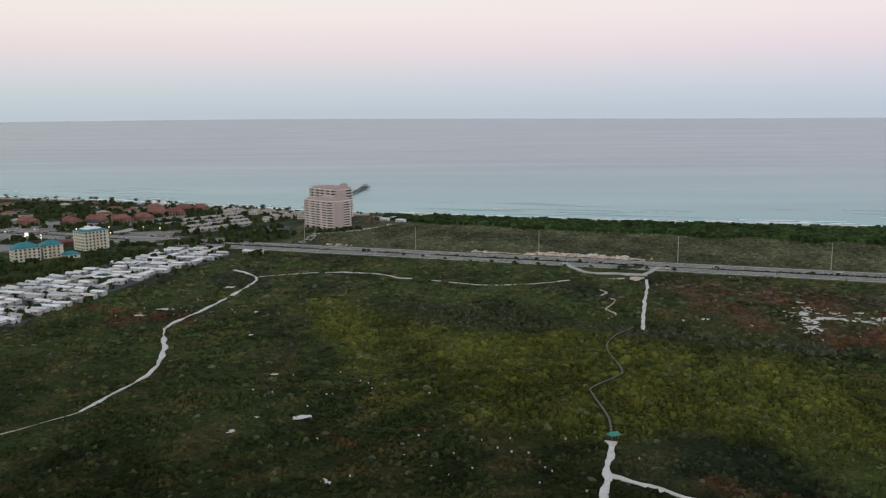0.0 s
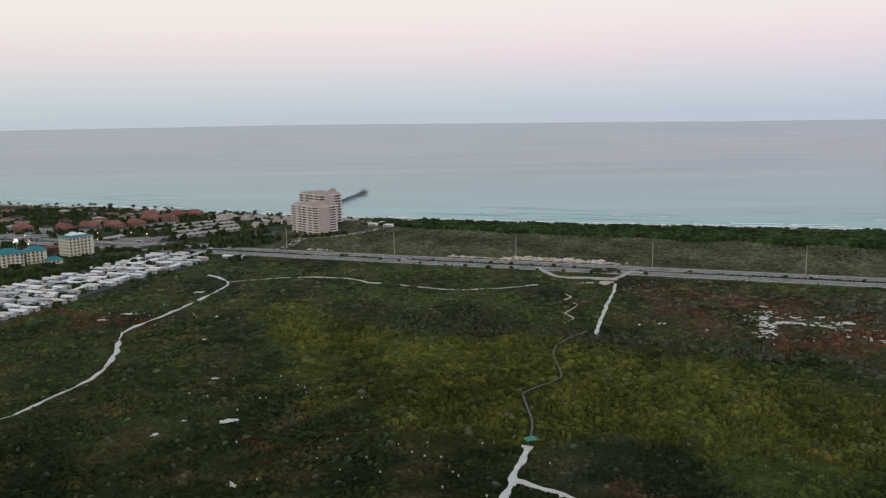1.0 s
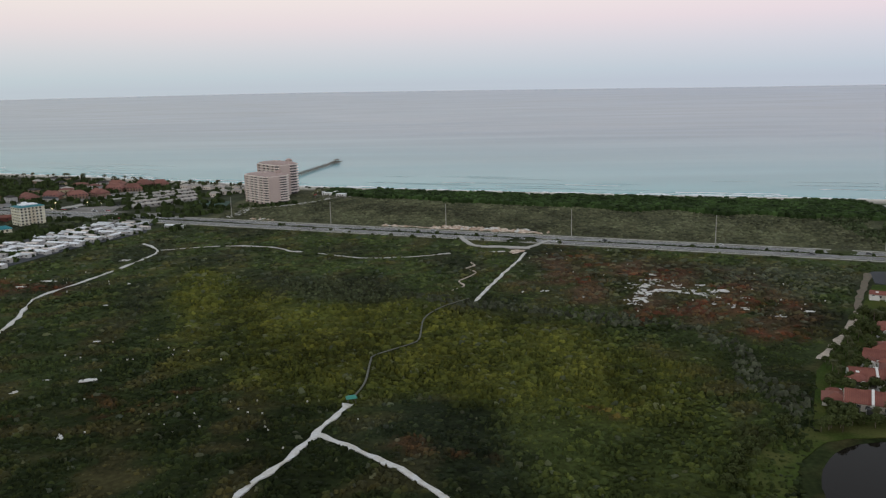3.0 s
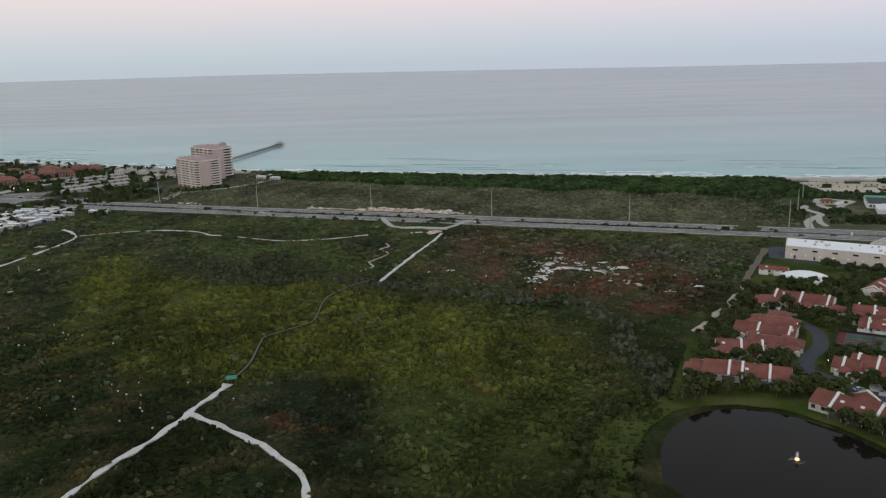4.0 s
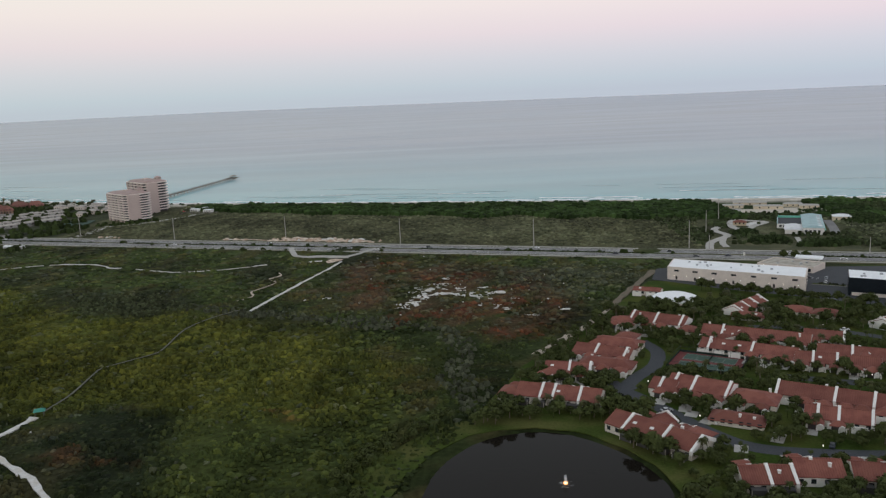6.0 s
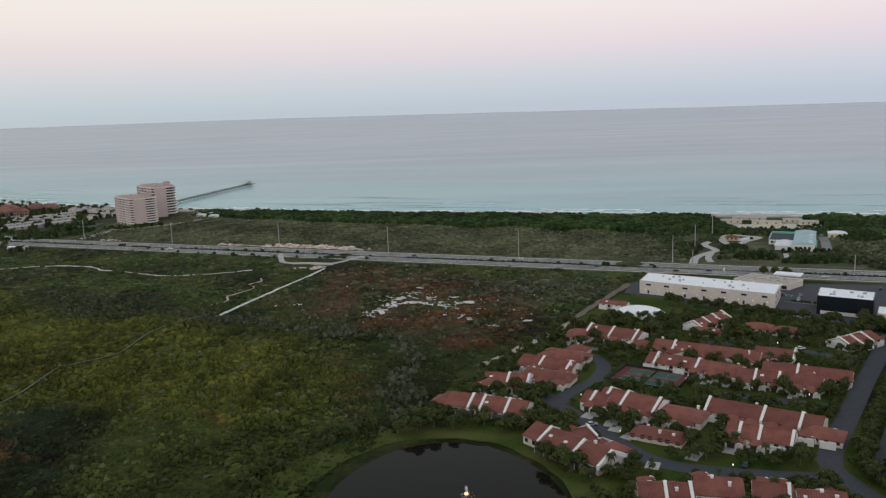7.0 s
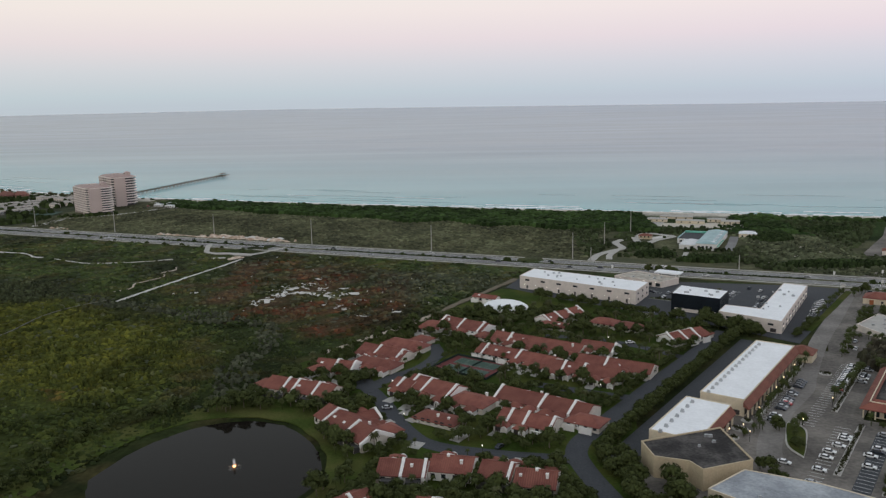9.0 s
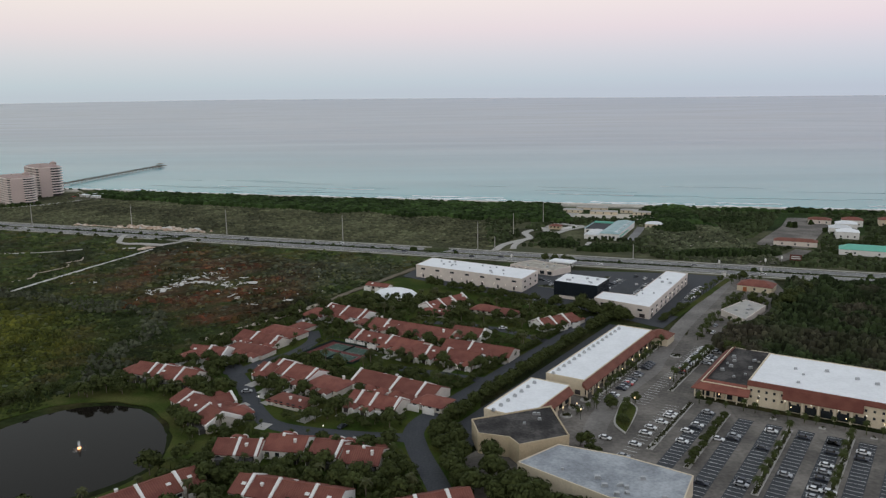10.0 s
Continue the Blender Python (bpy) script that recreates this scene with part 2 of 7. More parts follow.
M = {
    "ground": material("soil_and_grass", (0.05, 0.06, 0.03), 0.95, 0.5, 0.05, 0.6, 0.5, tone=True, spec=0.04),
    "scrub": material("scrub_leaves", (0.05, 0.06, 0.03), 0.85, 0.55, 0.04, 2.2, 0.5, tone=True, island=0.9, spec=0.05),
    "leaf": material("tree_leaves", (0.060, 0.074, 0.024), 0.8, 0.6, 0.5, 3.0, 0.0, island=0.9, obj=0.9, spec=0.1),
    "dryleaf": material("dry_hedge_leaves", (0.046, 0.048, 0.022), 0.8, 0.5, 0.5, 3.0, island=0.8, spec=0.1),
    "palm": material("palm_fronds", (0.060, 0.064, 0.024), 0.7, 0.5, 0.6, 3.0, island=0.8, obj=0.6, spec=0.15),
    "bark": material("bark", (0.16, 0.13, 0.10), 0.95, 0.3, 2.0, 9.0, 0.4),
    "lawn": material("lawn", (0.04, 0.066, 0.012), 0.95, 0.35, 0.07, 1.2, 0.3, second=(0.058, 0.066, 0.016), spec=0.05),
    "bank": material("mown_bank", (0.052, 0.074, 0.016), 0.95, 0.3, 0.07, 1.2, 0.3, second=(0.074, 0.078, 0.024), spec=0.05),
    "verge": material("dry_verge_grass", (0.06, 0.066, 0.028), 0.95, 0.35, 0.06, 1.0, 0.3, second=(0.09, 0.085, 0.042)),
    "sand": material("white_sand", (0.66, 0.65, 0.63), 0.95, 0.18, 0.25, 2.5, 0.3, second=(0.5, 0.47, 0.42)),
    "rubble": material("pink_sandy_rubble", (0.46, 0.33, 0.24), 0.95, 0.35, 0.3, 1.6, 0.4, second=(0.58, 0.50, 0.42)),
    "town_tile": material("coral_tile_roof", (0.25, 0.112, 0.088), 0.85, 0.35, 0.2, 2.0, 0.3, obj=0.8, second=(0.20, 0.085, 0.07)),
    "town_wall": material("salmon_stucco", (0.30, 0.20, 0.15), 0.85, 0.2, 0.3, 2.0, obj=0.4),
    "shingle": material("beige_shingle_roof", (0.40, 0.365, 0.33), 0.9, 0.2, 0.2, 2.0, 0.2, obj=0.5),
    "screen": material("dark_porch_screen", (0.075, 0.072, 0.07), 0.9, 0.2, 0.5, 3.0),
    "beach": material("beach_sand", (0.52, 0.47, 0.40), 0.95, 0.15, 0.05, 1.0, 0.2),
    "track": material("brown_track", (0.17, 0.135, 0.10), 0.95, 0.3, 0.2, 2.0, 0.3, second=(0.11, 0.10, 0.065)),
    # darker sea colour, for the painted shade of waves
    "wave": material("wave_shade", (0.075, 0.205, 0.235), 0.3, 0.15, 0.05, 0.5, spec=0.25),
    "dirt": material("dirt_track", (0.44, 0.37, 0.30), 0.95, 0.3, 0.2, 2.0, 0.3),
    "asphalt": material("asphalt", (0.06, 0.064, 0.07), 0.9, 0.3, 0.08, 1.5, 0.15, second=(0.045, 0.048, 0.054)),
    "road": material("worn_asphalt", (0.19, 0.185, 0.185), 0.9, 0.2, 0.05, 1.0, 0.1, second=(0.23, 0.225, 0.22)),
    "lot": material("old_asphalt", (0.128, 0.115, 0.102), 0.9, 0.35, 0.06, 0.8, 0.1, second=(0.178, 0.160, 0.140)),
    "entry": material("pale_worn_asphalt", (0.175, 0.160, 0.146), 0.9, 0.25, 0.06, 0.9, 0.1, second=(0.21, 0.195, 0.178)),
    "aqua": material("pale_aqua_roof", (0.33, 0.46, 0.47), 0.6, 0.2, 0.2, 2.0, 0.1),
    "beige_deck": material("beige_flat_roof", (0.36, 0.33, 0.28), 0.9, 0.25, 0.3, 2.0, 0.1, second=(0.46, 0.42, 0.36)),
    "concrete": material("concrete", (0.42, 0.40, 0.37), 0.9, 0.15, 0.3, 2.0, 0.1),
    "paint": material("road_paint", (0.7, 0.7, 0.68), 0.8, 0.25, 0.6, 3.0),
    "wallwhite": material("beige_stucco", (0.62, 0.57, 0.51), 0.85, 0.15, 0.4, 3.0, 0.1),
    "white": material("white_stucco", (0.78, 0.76, 0.73), 0.85, 0.08, 0.4, 3.0, 0.1),
    "membrane": material("white_roof_membrane", (0.86, 0.87, 0.88), 0.7, 0.07, 0.15, 1.0, 0.05),
    "greyroof": material("grey_gravel_roof", (0.29, 0.31, 0.335), 0.9, 0.25, 0.12, 1.2, 0.1, second=(0.37, 0.39, 0.41)),
    "darkroof": material("dark_tar_roof", (0.045, 0.042, 0.041), 0.9, 0.4, 0.15, 1.2, 0.1, second=(0.080, 0.074, 0.070), spec=0.15),
    "cream": material("cream_stucco", (0.66, 0.57, 0.43), 0.85, 0.1, 0.3, 2.0, 0.1),
    "pale": material("pale_pink_stucco", (0.70, 0.62, 0.56), 0.85, 0.1, 0.3, 2.0, 0.1),
    "tan": material("tan_stucco", (0.50, 0.41, 0.28), 0.85, 0.12, 0.3, 2.0, 0.1),
    "tile": material("red_barrel_tile", (0.238, 0.088, 0.064), 0.8, 0.35, 0.25, 5.0, 0.6, obj=0.7, second=(0.165, 0.055, 0.042)),
    "tile_brown": material("terracotta_tile", (0.20, 0.078, 0.055), 0.8, 0.25, 0.3, 5.0, 0.6),
    "rose": material("pink_tower_stucco", (0.57, 0.46, 0.42), 0.85, 0.08, 0.1, 1.0, 0.05),
    "rose_white": material("pale_balcony_stucco", (0.80, 0.71, 0.66), 0.85, 0.06, 0.2, 1.0),
    "rose_roof": material("pink_tower_roof", (0.40, 0.30, 0.27), 0.85, 0.15, 0.3, 2.0),
    # dark base colour with the shade of set-back doors and openings painted in
    "recess": material("shaded_glass_door", (0.06, 0.052, 0.052), 0.35, 0.3, 0.2, 1.0),
    "glass": material("dark_window_glass", (0.025, 0.03, 0.035), 0.12, 0.2, 0.3, 1.0, spec=0.5),
    "blackglass": material("black_glass_wall", (0.012, 0.016, 0.022), 0.25, 0.2, 0.2, 1.0, spec=0.4),
    "yellow": material("pale_yellow_stucco", (0.74, 0.70, 0.54), 0.85, 0.08, 0.3, 2.0),
    "teal": material("teal_metal_roof", (0.03, 0.20, 0.23), 0.6, 0.15, 0.3, 3.0, 0.2),
    "mint": material("mint_metal_roof", (0.16, 0.48, 0.37), 0.6, 0.12, 0.2, 2.0, 0.1),
    "whitemetal": material("white_metal", (0.62, 0.63, 0.64), 0.5, 0.42, 0.4, 3.0, obj=1.6),
    "homewall": material("mobile_home_siding", (0.47, 0.46, 0.45), 0.8, 0.3, 0.4, 3.0, obj=0.8),
    "wood": material("grey_weathered_wood", (0.115, 0.115, 0.09), 0.9, 0.3, 0.8, 5.0, 0.3),
    "pole": material("concrete_pole", (0.40, 0.38, 0.35), 0.9, 0.12, 0.4, 3.0),
    "metal": material("galvanised_metal", (0.45, 0.46, 0.47), 0.4, 0.15, 0.8, 4.0, metal=0.6),
    "court_red": material("red_court_surface", (0.14, 0.038, 0.036), 0.9, 0.15, 0.15, 1.0),
    "court_green": material("green_court_surface", (0.052, 0.090, 0.070), 0.9, 0.15, 0.15, 1.0),
    "court_paint": material("worn_court_lines", (0.30, 0.30, 0.28), 0.9, 0.2),
    "mesh": material("dark_green_windscreen", (0.02, 0.035, 0.03), 0.9, 0.2, 0.3, 2.0),
    "rubber": material("black_rubber", (0.02, 0.02, 0.02), 0.8, 0.1),
    "foam": material("white_foam", (0.82, 0.85, 0.86), 0.9, 0.1, 0.3, 2.0),
    "lamp": material("warm_lamp_glass", (1.0, 0.72, 0.42), 0.4, 0.02, glowing=2.5),
    "lampwhite": material("white_lamp_glass", (1.0, 0.93, 0.82), 0.4, 0.02, glowing=1.2),
    "fountain_light": material("orange_fountain_lamp", (1.0, 0.42, 0.16), 0.4, 0.02, glowing=5.0),
    "green_tarp": material("green_painted_roof", (0.06, 0.26, 0.20), 0.7, 0.15, 0.4, 2.0),
    "signred": material("dark_red_sign", (0.12, 0.04, 0.03), 0.7, 0.1),
    "orange": material("orange_awning", (0.35, 0.12, 0.05), 0.7, 0.1),
    # low gloss; the base is raised and reddened to hold the pink sky's reflection
    "sea": water_material("sea_water", 0.0, 0.25, (0.225, 0.305, 0.372), (0.175, 0.40, 0.425), 0.2),
    "pond": water_material("pond_water", 0.02, 0.03, (0.012, 0.010, 0.008), gloss=0.09),
}
CAR_PAINT = {
    "white": material("white_car_paint", (0.75, 0.75, 0.75), 0.3, 0.03, spec=0.5), "silver": material("silver_car_paint", (0.42, 0.43, 0.45), 0.3, 0.03, metal=0.4),
    "red": material("red_car_paint", (0.42, 0.03, 0.03), 0.3, 0.03, spec=0.5), "dark": material("dark_car_paint", (0.03, 0.035, 0.05), 0.3, 0.03, spec=0.5)}


# ---- mesh building ----
class Shape:
    """Vertices and faces gathered into one mesh."""

    def __init__(self):
        self.v, self.f = [], []

    def face(self, *pts):
        i = len(self.v)
        self.v += [tuple(p) for p in pts]
        self.f.append(tuple(range(i, i + len(pts))))
        return self

    def solid(self, low, high):
        """A prism between two rings of points with the same count, counter-clockwise from above."""
        i, n = len(self.v), len(low)
        self.v += [tuple(p) for p in low] + [tuple(p) for p in high]
        self.f.append(tuple(range(i + n - 1, i - 1, -1)))
        self.f.append(tuple(range(i + n, i + 2 * n)))
        for j in range(n):
            q = (j + 1) % n
            self.f.append((i + j, i + q, i + n + q, i + n + j))
        return self

    def box(self, x0, x1, y0, y1, z0, z1, m=None):
        ring = [(x0, y0), (x1, y0), (x1, y1), (x0, y1)]
        low, high = [Vector((x, y, z0)) for x, y in ring], [Vector((x, y, z1)) for x, y in ring]
        if m is not None:
            low, high = [m @ p for p in low], [m @ p for p in high]
        return self.solid(low, high)

    def prism(self, ring, z0, z1):
        return self.solid([(x, y, z0) for x, y in ring], [(x, y, z1) for x, y in ring])

    def tube(self, a, b, r0, r1, sides=6):
        a, b = Vector(a), Vector(b)
        q = (b - a).to_track_quat("Z", "Y")
        ring = [q @ Vector((math.cos(2 * math.pi * j / sides), math.sin(2 * math.pi * j / sides), 0)) for j in range(sides)]
        return self.solid([a + r0 * p for p in ring], [b + r1 * p for p in ring])

    def mesh(self, name, mat):
        me = bpy.data.meshes.new(name)
        me.from_pydata(self.v, [], self.f)
        me.materials.append(mat)
        me.update()
        return me


def part(name, shape, mat, parent=None, label="", m=None):
    ob = new(name, shape if isinstance(shape, bpy.types.Mesh) else shape.mesh(name, mat))
    if parent is not None:
        ob.parent = parent
    if m is not None:
        ob.matrix_basis = m
    return tagged(ob, label)


def thing(name, label, category, group="", m=None):
    ob = new(name)
    if m is not None:
        ob.matrix_basis = m
    return tagged(ob, label, category, group)


def setting(name, shape, mat, label="", category=""):
    return tagged(part(name, shape, mat), label, category, kind="structure")


def flat(ring, z, thick=0.25):
    return Shape().prism(ring, z - thick, z)


def inside(x, y, ring):
    """Which of the points lie in the ring."""
    x, y = np.asarray(x, float), np.asarray(y, float)
    hit = np.zeros(x.shape, bool)
    for (ax, ay), (bx, by) in zip(ring, ring[1:] + ring[:1]):
        if ay == by:
            continue
        hit ^= ((ay > y) != (by > y)) & (x < (bx - ax) * (y - ay) / (by - ay) + ax)
    return hit


def away(x, y, line):
    """Distance of the points from a broken line."""
    best = np.full(np.shape(x), 1e9)
    for (ax, ay), (bx, by) in zip(line, line[1:]):
        dx, dy = bx - ax, by - ay
        s = np.clip(((x - ax) * dx + (y - ay) * dy) / (dx * dx + dy * dy), 0, 1)
        best = np.minimum(best, np.hypot(x - ax - s * dx, y - ay - s * dy))
    return best


def smooth_line(pts, step=3.0):
    """A rounded line through the points."""
    p = np.array(pts, float)
    p = np.vstack([2 * p[0] - p[1], p, 2 * p[-1] - p[-2]])
    out = []
    for i in range(1, len(p) - 2):
        n = max(2, int(np.hypot(*(p[i + 1] - p[i])) / step))
        for s in np.arange(n) / n:
            out.append(0.5 * (2 * p[i] + (p[i + 1] - p[i - 1]) * s + (2 * p[i - 1] - 5 * p[i] + 4 * p[i + 1] - p[i + 2]) * s * s + (3 * p[i] - p[i - 1] - 3 * p[i + 1] + p[i + 2]) * s ** 3))
    out.append(p[-2])
    return np.array(out)


def ribbon(pts, width, z, thick=0.2, rough=0.0, step=3.0, sway=0.0):
    """A strip along a line; rough: how unevenly its width changes."""
    c = smooth_line(pts, step)
    d = np.gradient(c, axis=0)
    d /= np.hypot(d[:, 0], d[:, 1])[:, None] + 1e-9
    nrm = np.stack([-d[:, 1], d[:, 0]], 1)
    s = Shape()
    rows = []
    for i, (p, q) in enumerate(zip(c, nrm)):
        a = noise.noise((p[0] * 0.15, p[1] * 0.15, 1.5)) * rough
        b = noise.noise((p[0] * 0.15, p[1] * 0.15, 7.5)) * rough
        l, r = p + q * width * (0.5 + a), p - q * width * (0.5 + b)
        k = len(s.v)
        s.v += [(l[0], l[1], z), (r[0], r[1], z), (l[0], l[1], z - thick), (r[0], r[1], z - thick)]
        rows.append(k)
    for k, j in zip(rows, rows[1:]):
        s.f += [(k + 1, j + 1, j, k), (k, j, j + 2, k + 2), (j + 1, k + 1, k + 3, j + 3)]
    return s


def blob(cx, cy, rx, ry, z, seed, n=22, thick=0.15, turn=0.0):
    """A flat patch with an uneven rim."""
    ring = []
    for j in range(n):
        a = 2 * math.pi * j / n
        r = 0.75 + 0.75 * noise.noise((math.cos(a) * 1.3 + seed, math.sin(a) * 1.3, seed * 0.37))
        x, y = rx * r * math.cos(a), ry * r * math.sin(a)
        ring.append((cx + x * math.cos(turn) - y * math.sin(turn), cy + x * math.sin(turn) + y * math.cos(turn)))
    return flat(ring, z, thick)


# ---- the lie of the land ----
def shore(x):
    d = np.clip(np.abs(np.asarray(x, float) - 50), 0, 700)
    return 812 - 0.305 * (np.asarray(x, float) - 50) + 6e-5 * d * d + 22 * np.clip((-130 - np.asarray(x, float)) / 200, 0, 1.5)


def wood_depth(x):
    """How far the dune wood reaches inland from the shore."""
    return 64 + np.clip(0.35 * (x + 30), 0, 36) + np.clip(0.08 * (x - 150), 0, 36)


def road_mid(x):
    return 583 - 0.345 * np.asarray(x, float)


POND = [tuple(p) for p in smooth_line([(186.5, 172), (192, 193), (203, 208.5), (215, 214), (227, 213), (239, 203), (248, 187), (250, 172), (244, 160), (231, 150), (212.5, 146), (196, 154), (186.5, 172)], 4.0)[:-1]]
TRAILS = {
    "west": [(-129, 273), (-124, 297), (-120, 317), (-125, 349), (-135, 377), (-137, 393), (-128, 428), (-119, 486), (-120, 508), (-131, 525), (-141, 535)],
    "south": [(53, 243), (49, 228), (47, 219), (42, 203), (36, 186), (30, 168), (18, 140), (5, 120)],
    "fork": [(47, 219), (60, 209), (76, 196), (86, 184), (92, 172), (94, 150), (90, 125)],
    "sand": [(126, 490), (119, 462), (105, 412), (95, 374)]}
BOARD = [(54, 247), (56, 263), (55, 285), (56, 293), (69, 307), (72, 315), (72, 344), (79, 363), (92, 379)]
ARC = [(-9, 496), (22, 480), (53, 481), (78, 491)]
ARC_FAR = [(-78, 523), (-68, 523), (-58, 521), (-42, 516), (-29, 504), (-20, 500)]
ARC_WEST = [(-119, 511), (-97, 519), (-82, 523)]
SQUIGGLE = [(91, 464), (94, 455), (89, 446), (95, 438), (92, 428), (86, 416), (89, 406), (83, 396)]
TRACK = [(222, 276), (236, 297), (250, 317), (262, 336), (285, 380), (309, 425)]
HOMES = [(-215, 380), (-215, 413), (-202, 444), (-181, 524), (-151, 585), (-169, 637), (-215, 626), (-300, 600), (-420, 500), (-420, 380)]
TOWN = [(200, 217), (222, 276), (262, 336), (309, 425), (330, 440), (480, 395), (620, 345), (620, 60), (150, 60), (178, 148), (181, 172), (187, 194)]
RED = [(153, 414, 9, 8), (152, 487, 16, 8), (212, 358, 16, 10), (222, 324, 14, 10), (240, 366, 16, 8), (196, 430, 14, 8), (182, 350, 14, 6), (228, 400, 12, 7), (170, 445, 12, 6), (-160, 407, 22, 12), (-138, 404, 12, 7), (-188, 425, 14, 8), (-36, 250, 10, 4), (-26, 238, 9, 4), (-8, 252, 9, 4), (-60, 228, 9, 4), (-86, 240, 8, 5), (76, 211, 8, 5), (90, 205, 7, 5), (140, 240, 9, 3)]


def fbm(x, y, scale, seed):
    """Soft noise for arrays, from a few turned waves."""
    r = np.random.RandomState(seed)
    out = np.zeros(np.shape(x))
    for i in range(14):
        a, f, p = r.uniform(0, 6.283), scale * r.uniform(0.5, 2.6), r.uniform(0, 6.283)
        out += np.sin((x * math.cos(a) + y * math.sin(a)) * f + p) / 3.7
    return out


GOLD = [(-86, 462), (-66, 400), (-58, 362), (-24, 322), (-6, 293), (8, 266), (24, 256), (50, 251), (80, 243), (112, 235), (150, 232), (178, 248), (180, 284), (168, 299), (150, 318), (119, 342), (75, 370), (31, 371), (-10, 386), (-26, 402), (-58, 452)]
LUSH = [(96, 240), (150, 240), (176, 252), (192, 242), (194, 214), (176, 184), (142, 150), (108, 168), (94, 205)]
RUST = [(128, 495), (165, 505), (205, 470), (246, 432), (262, 385), (248, 352), (222, 312), (206, 330), (180, 352), (146, 362), (130, 395), (122, 450)]
HEATH = [(226, 455), (300, 440), (290, 398), (262, 366), (236, 392), (214, 420)]
COPSE = [(-56, 452), (-14, 449), (30, 428), (48, 402), (66, 384), (40, 372), (12, 378), (-12, 412)]
HOLLOW = [(54, 236), (70, 232), (100, 226), (108, 205), (100, 178), (84, 196), (66, 222)]


def soft(x, y, ring, w):
    """1 inside the ring, fading to 0 over w metres about its edge."""
    d = away(x, y, ring + ring[:1]) * np.where(inside(x, y, ring), 1, -1)
    return np.clip(0.5 + d / w, 0, 1)


def tone(x, y):
    """The colour of the plants that grow at a place, with a fall-off painted in towards the near edge."""
    x, y = np.asarray(x, float), np.asarray(y, float)
    n1, n2, n3 = fbm(x, y, 0.05, 3), fbm(x, y, 0.16, 8), fbm(x, y, 0.42, 17)
    wx, wy = x + 7 * n1 + 4 * n2, y + 7 * fbm(x, y, 0.06, 5) + 4 * fbm(x, y, 0.2, 12)
    # lens vignetting painted into the base: darker near, brighter with distance
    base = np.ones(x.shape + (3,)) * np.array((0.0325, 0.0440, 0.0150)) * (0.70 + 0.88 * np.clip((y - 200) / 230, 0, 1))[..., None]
    def mix(mask, c):
        base[:] = base * (1 - mask[..., None]) + np.array(c) * mask[..., None]
    # brown and russet drifts between the greens
    mix(np.clip(n2 * 0.9 - 0.1, 0, 0.6), (0.056, 0.044, 0.020))
    mix(np.clip(-0.2 - n1, 0, 0.5) * (y > 330), (0.050, 0.055, 0.034))
    mix(soft(wx, wy, LUSH, 22) * 0.9, (0.047, 0.060, 0.0165))
    mix(soft(wx, wy, GOLD, 20) * 0.9, (0.066, 0.075, 0.0165))
    mix(soft(wx, wy, GOLD, 46) * np.clip(0.55 + 0.45 * n2, 0, 0.9) * np.clip((y - 225) / 50, 0.15, 1), (0.078, 0.080, 0.0165))
    mix(soft(wx, wy, COPSE, 24) * 0.8, (0.040, 0.046, 0.025))
    mix(soft(wx, wy, HOLLOW, 34) * 0.55, (0.037, 0.048, 0.031))
    mix(soft(wx, wy, RUST, 24) * np.clip(0.62 + 0.4 * n2, 0.1, 0.9), (0.080, 0.050, 0.030))
    mix(soft(wx, wy, HEATH, 20) * np.clip(0.5 + 0.5 * n3, 0, 0.8), (0.078, 0.082, 0.052))
    for cx, cy, rx, ry in RED:
        mix(np.clip(1.5 - ((wx - cx) / rx) ** 2 - ((wy - cy) / ry) ** 2, 0, 1) * np.clip(0.45 + 0.6 * n3, 0, 0.85) * (1 if cy > 300 else 0.5), (0.100, 0.035, 0.020))
    far = road_mid(x) + 12
    mix(((y > far)).astype(float) * 0.85, (0.106, 0.108, 0.062))
    wood = (y > shore(x) - wood_depth(x) + 8 * n1) & (x > -60)
    mix((x < -135).astype(float) * (y > 600) * 0.8, (0.05, 0.058, 0.035))
    mix(wood.astype(float) * 0.95, (0.028, 0.051, 0.014))
    return base * (1 + 0.20 * np.clip(n1 + n2, -1.5, 1.5) + 0.16 * np.clip(n3, -1.5, 1.5))[..., None]


def colour_mesh(me, rgb):
    at = me.color_attributes.new("tone", "FLOAT_COLOR", "POINT")
    at.data.foreach_set("color", np.concatenate([rgb, np.ones((len(rgb), 1))], 1).astype(np.float32).ravel())


def grid_mesh(name, x, y, z, mat):
    """A sheet from arrays of the same shape."""
    r, c = x.shape
    i = np.arange(r * c).reshape(r, c)
    quads = np.stack([i[:-1, :-1], i[:-1, 1:], i[1:, 1:], i[1:, :-1]], -1).reshape(-1, 4)
    me = bpy.data.meshes.new(name)
    me.vertices.add(r * c)
    me.vertices.foreach_set("co", np.stack([x, y, z], -1).astype(np.float32).ravel())
    me.loops.add(quads.size)
    me.loops.foreach_set("vertex_index", quads.astype(np.int32).ravel())
    me.polygons.add(len(quads))
    me.polygons.foreach_set("loop_start", np.arange(0, quads.size, 4, dtype=np.int32))
    me.polygons.foreach_set("use_smooth", np.ones(len(quads), bool))
    me.materials.append(mat)
    me.update(calc_edges=True)
    return me


# ground: columns across the country, rows inland from the shore
cols = np.concatenate([[-4500, -3000, -2000, -1400, -1000], np.arange(-750, -150, 12), np.arange(-150, 300, 4), np.arange(300, 760, 8), [900, 1300, 2000, 3000, 4600]])
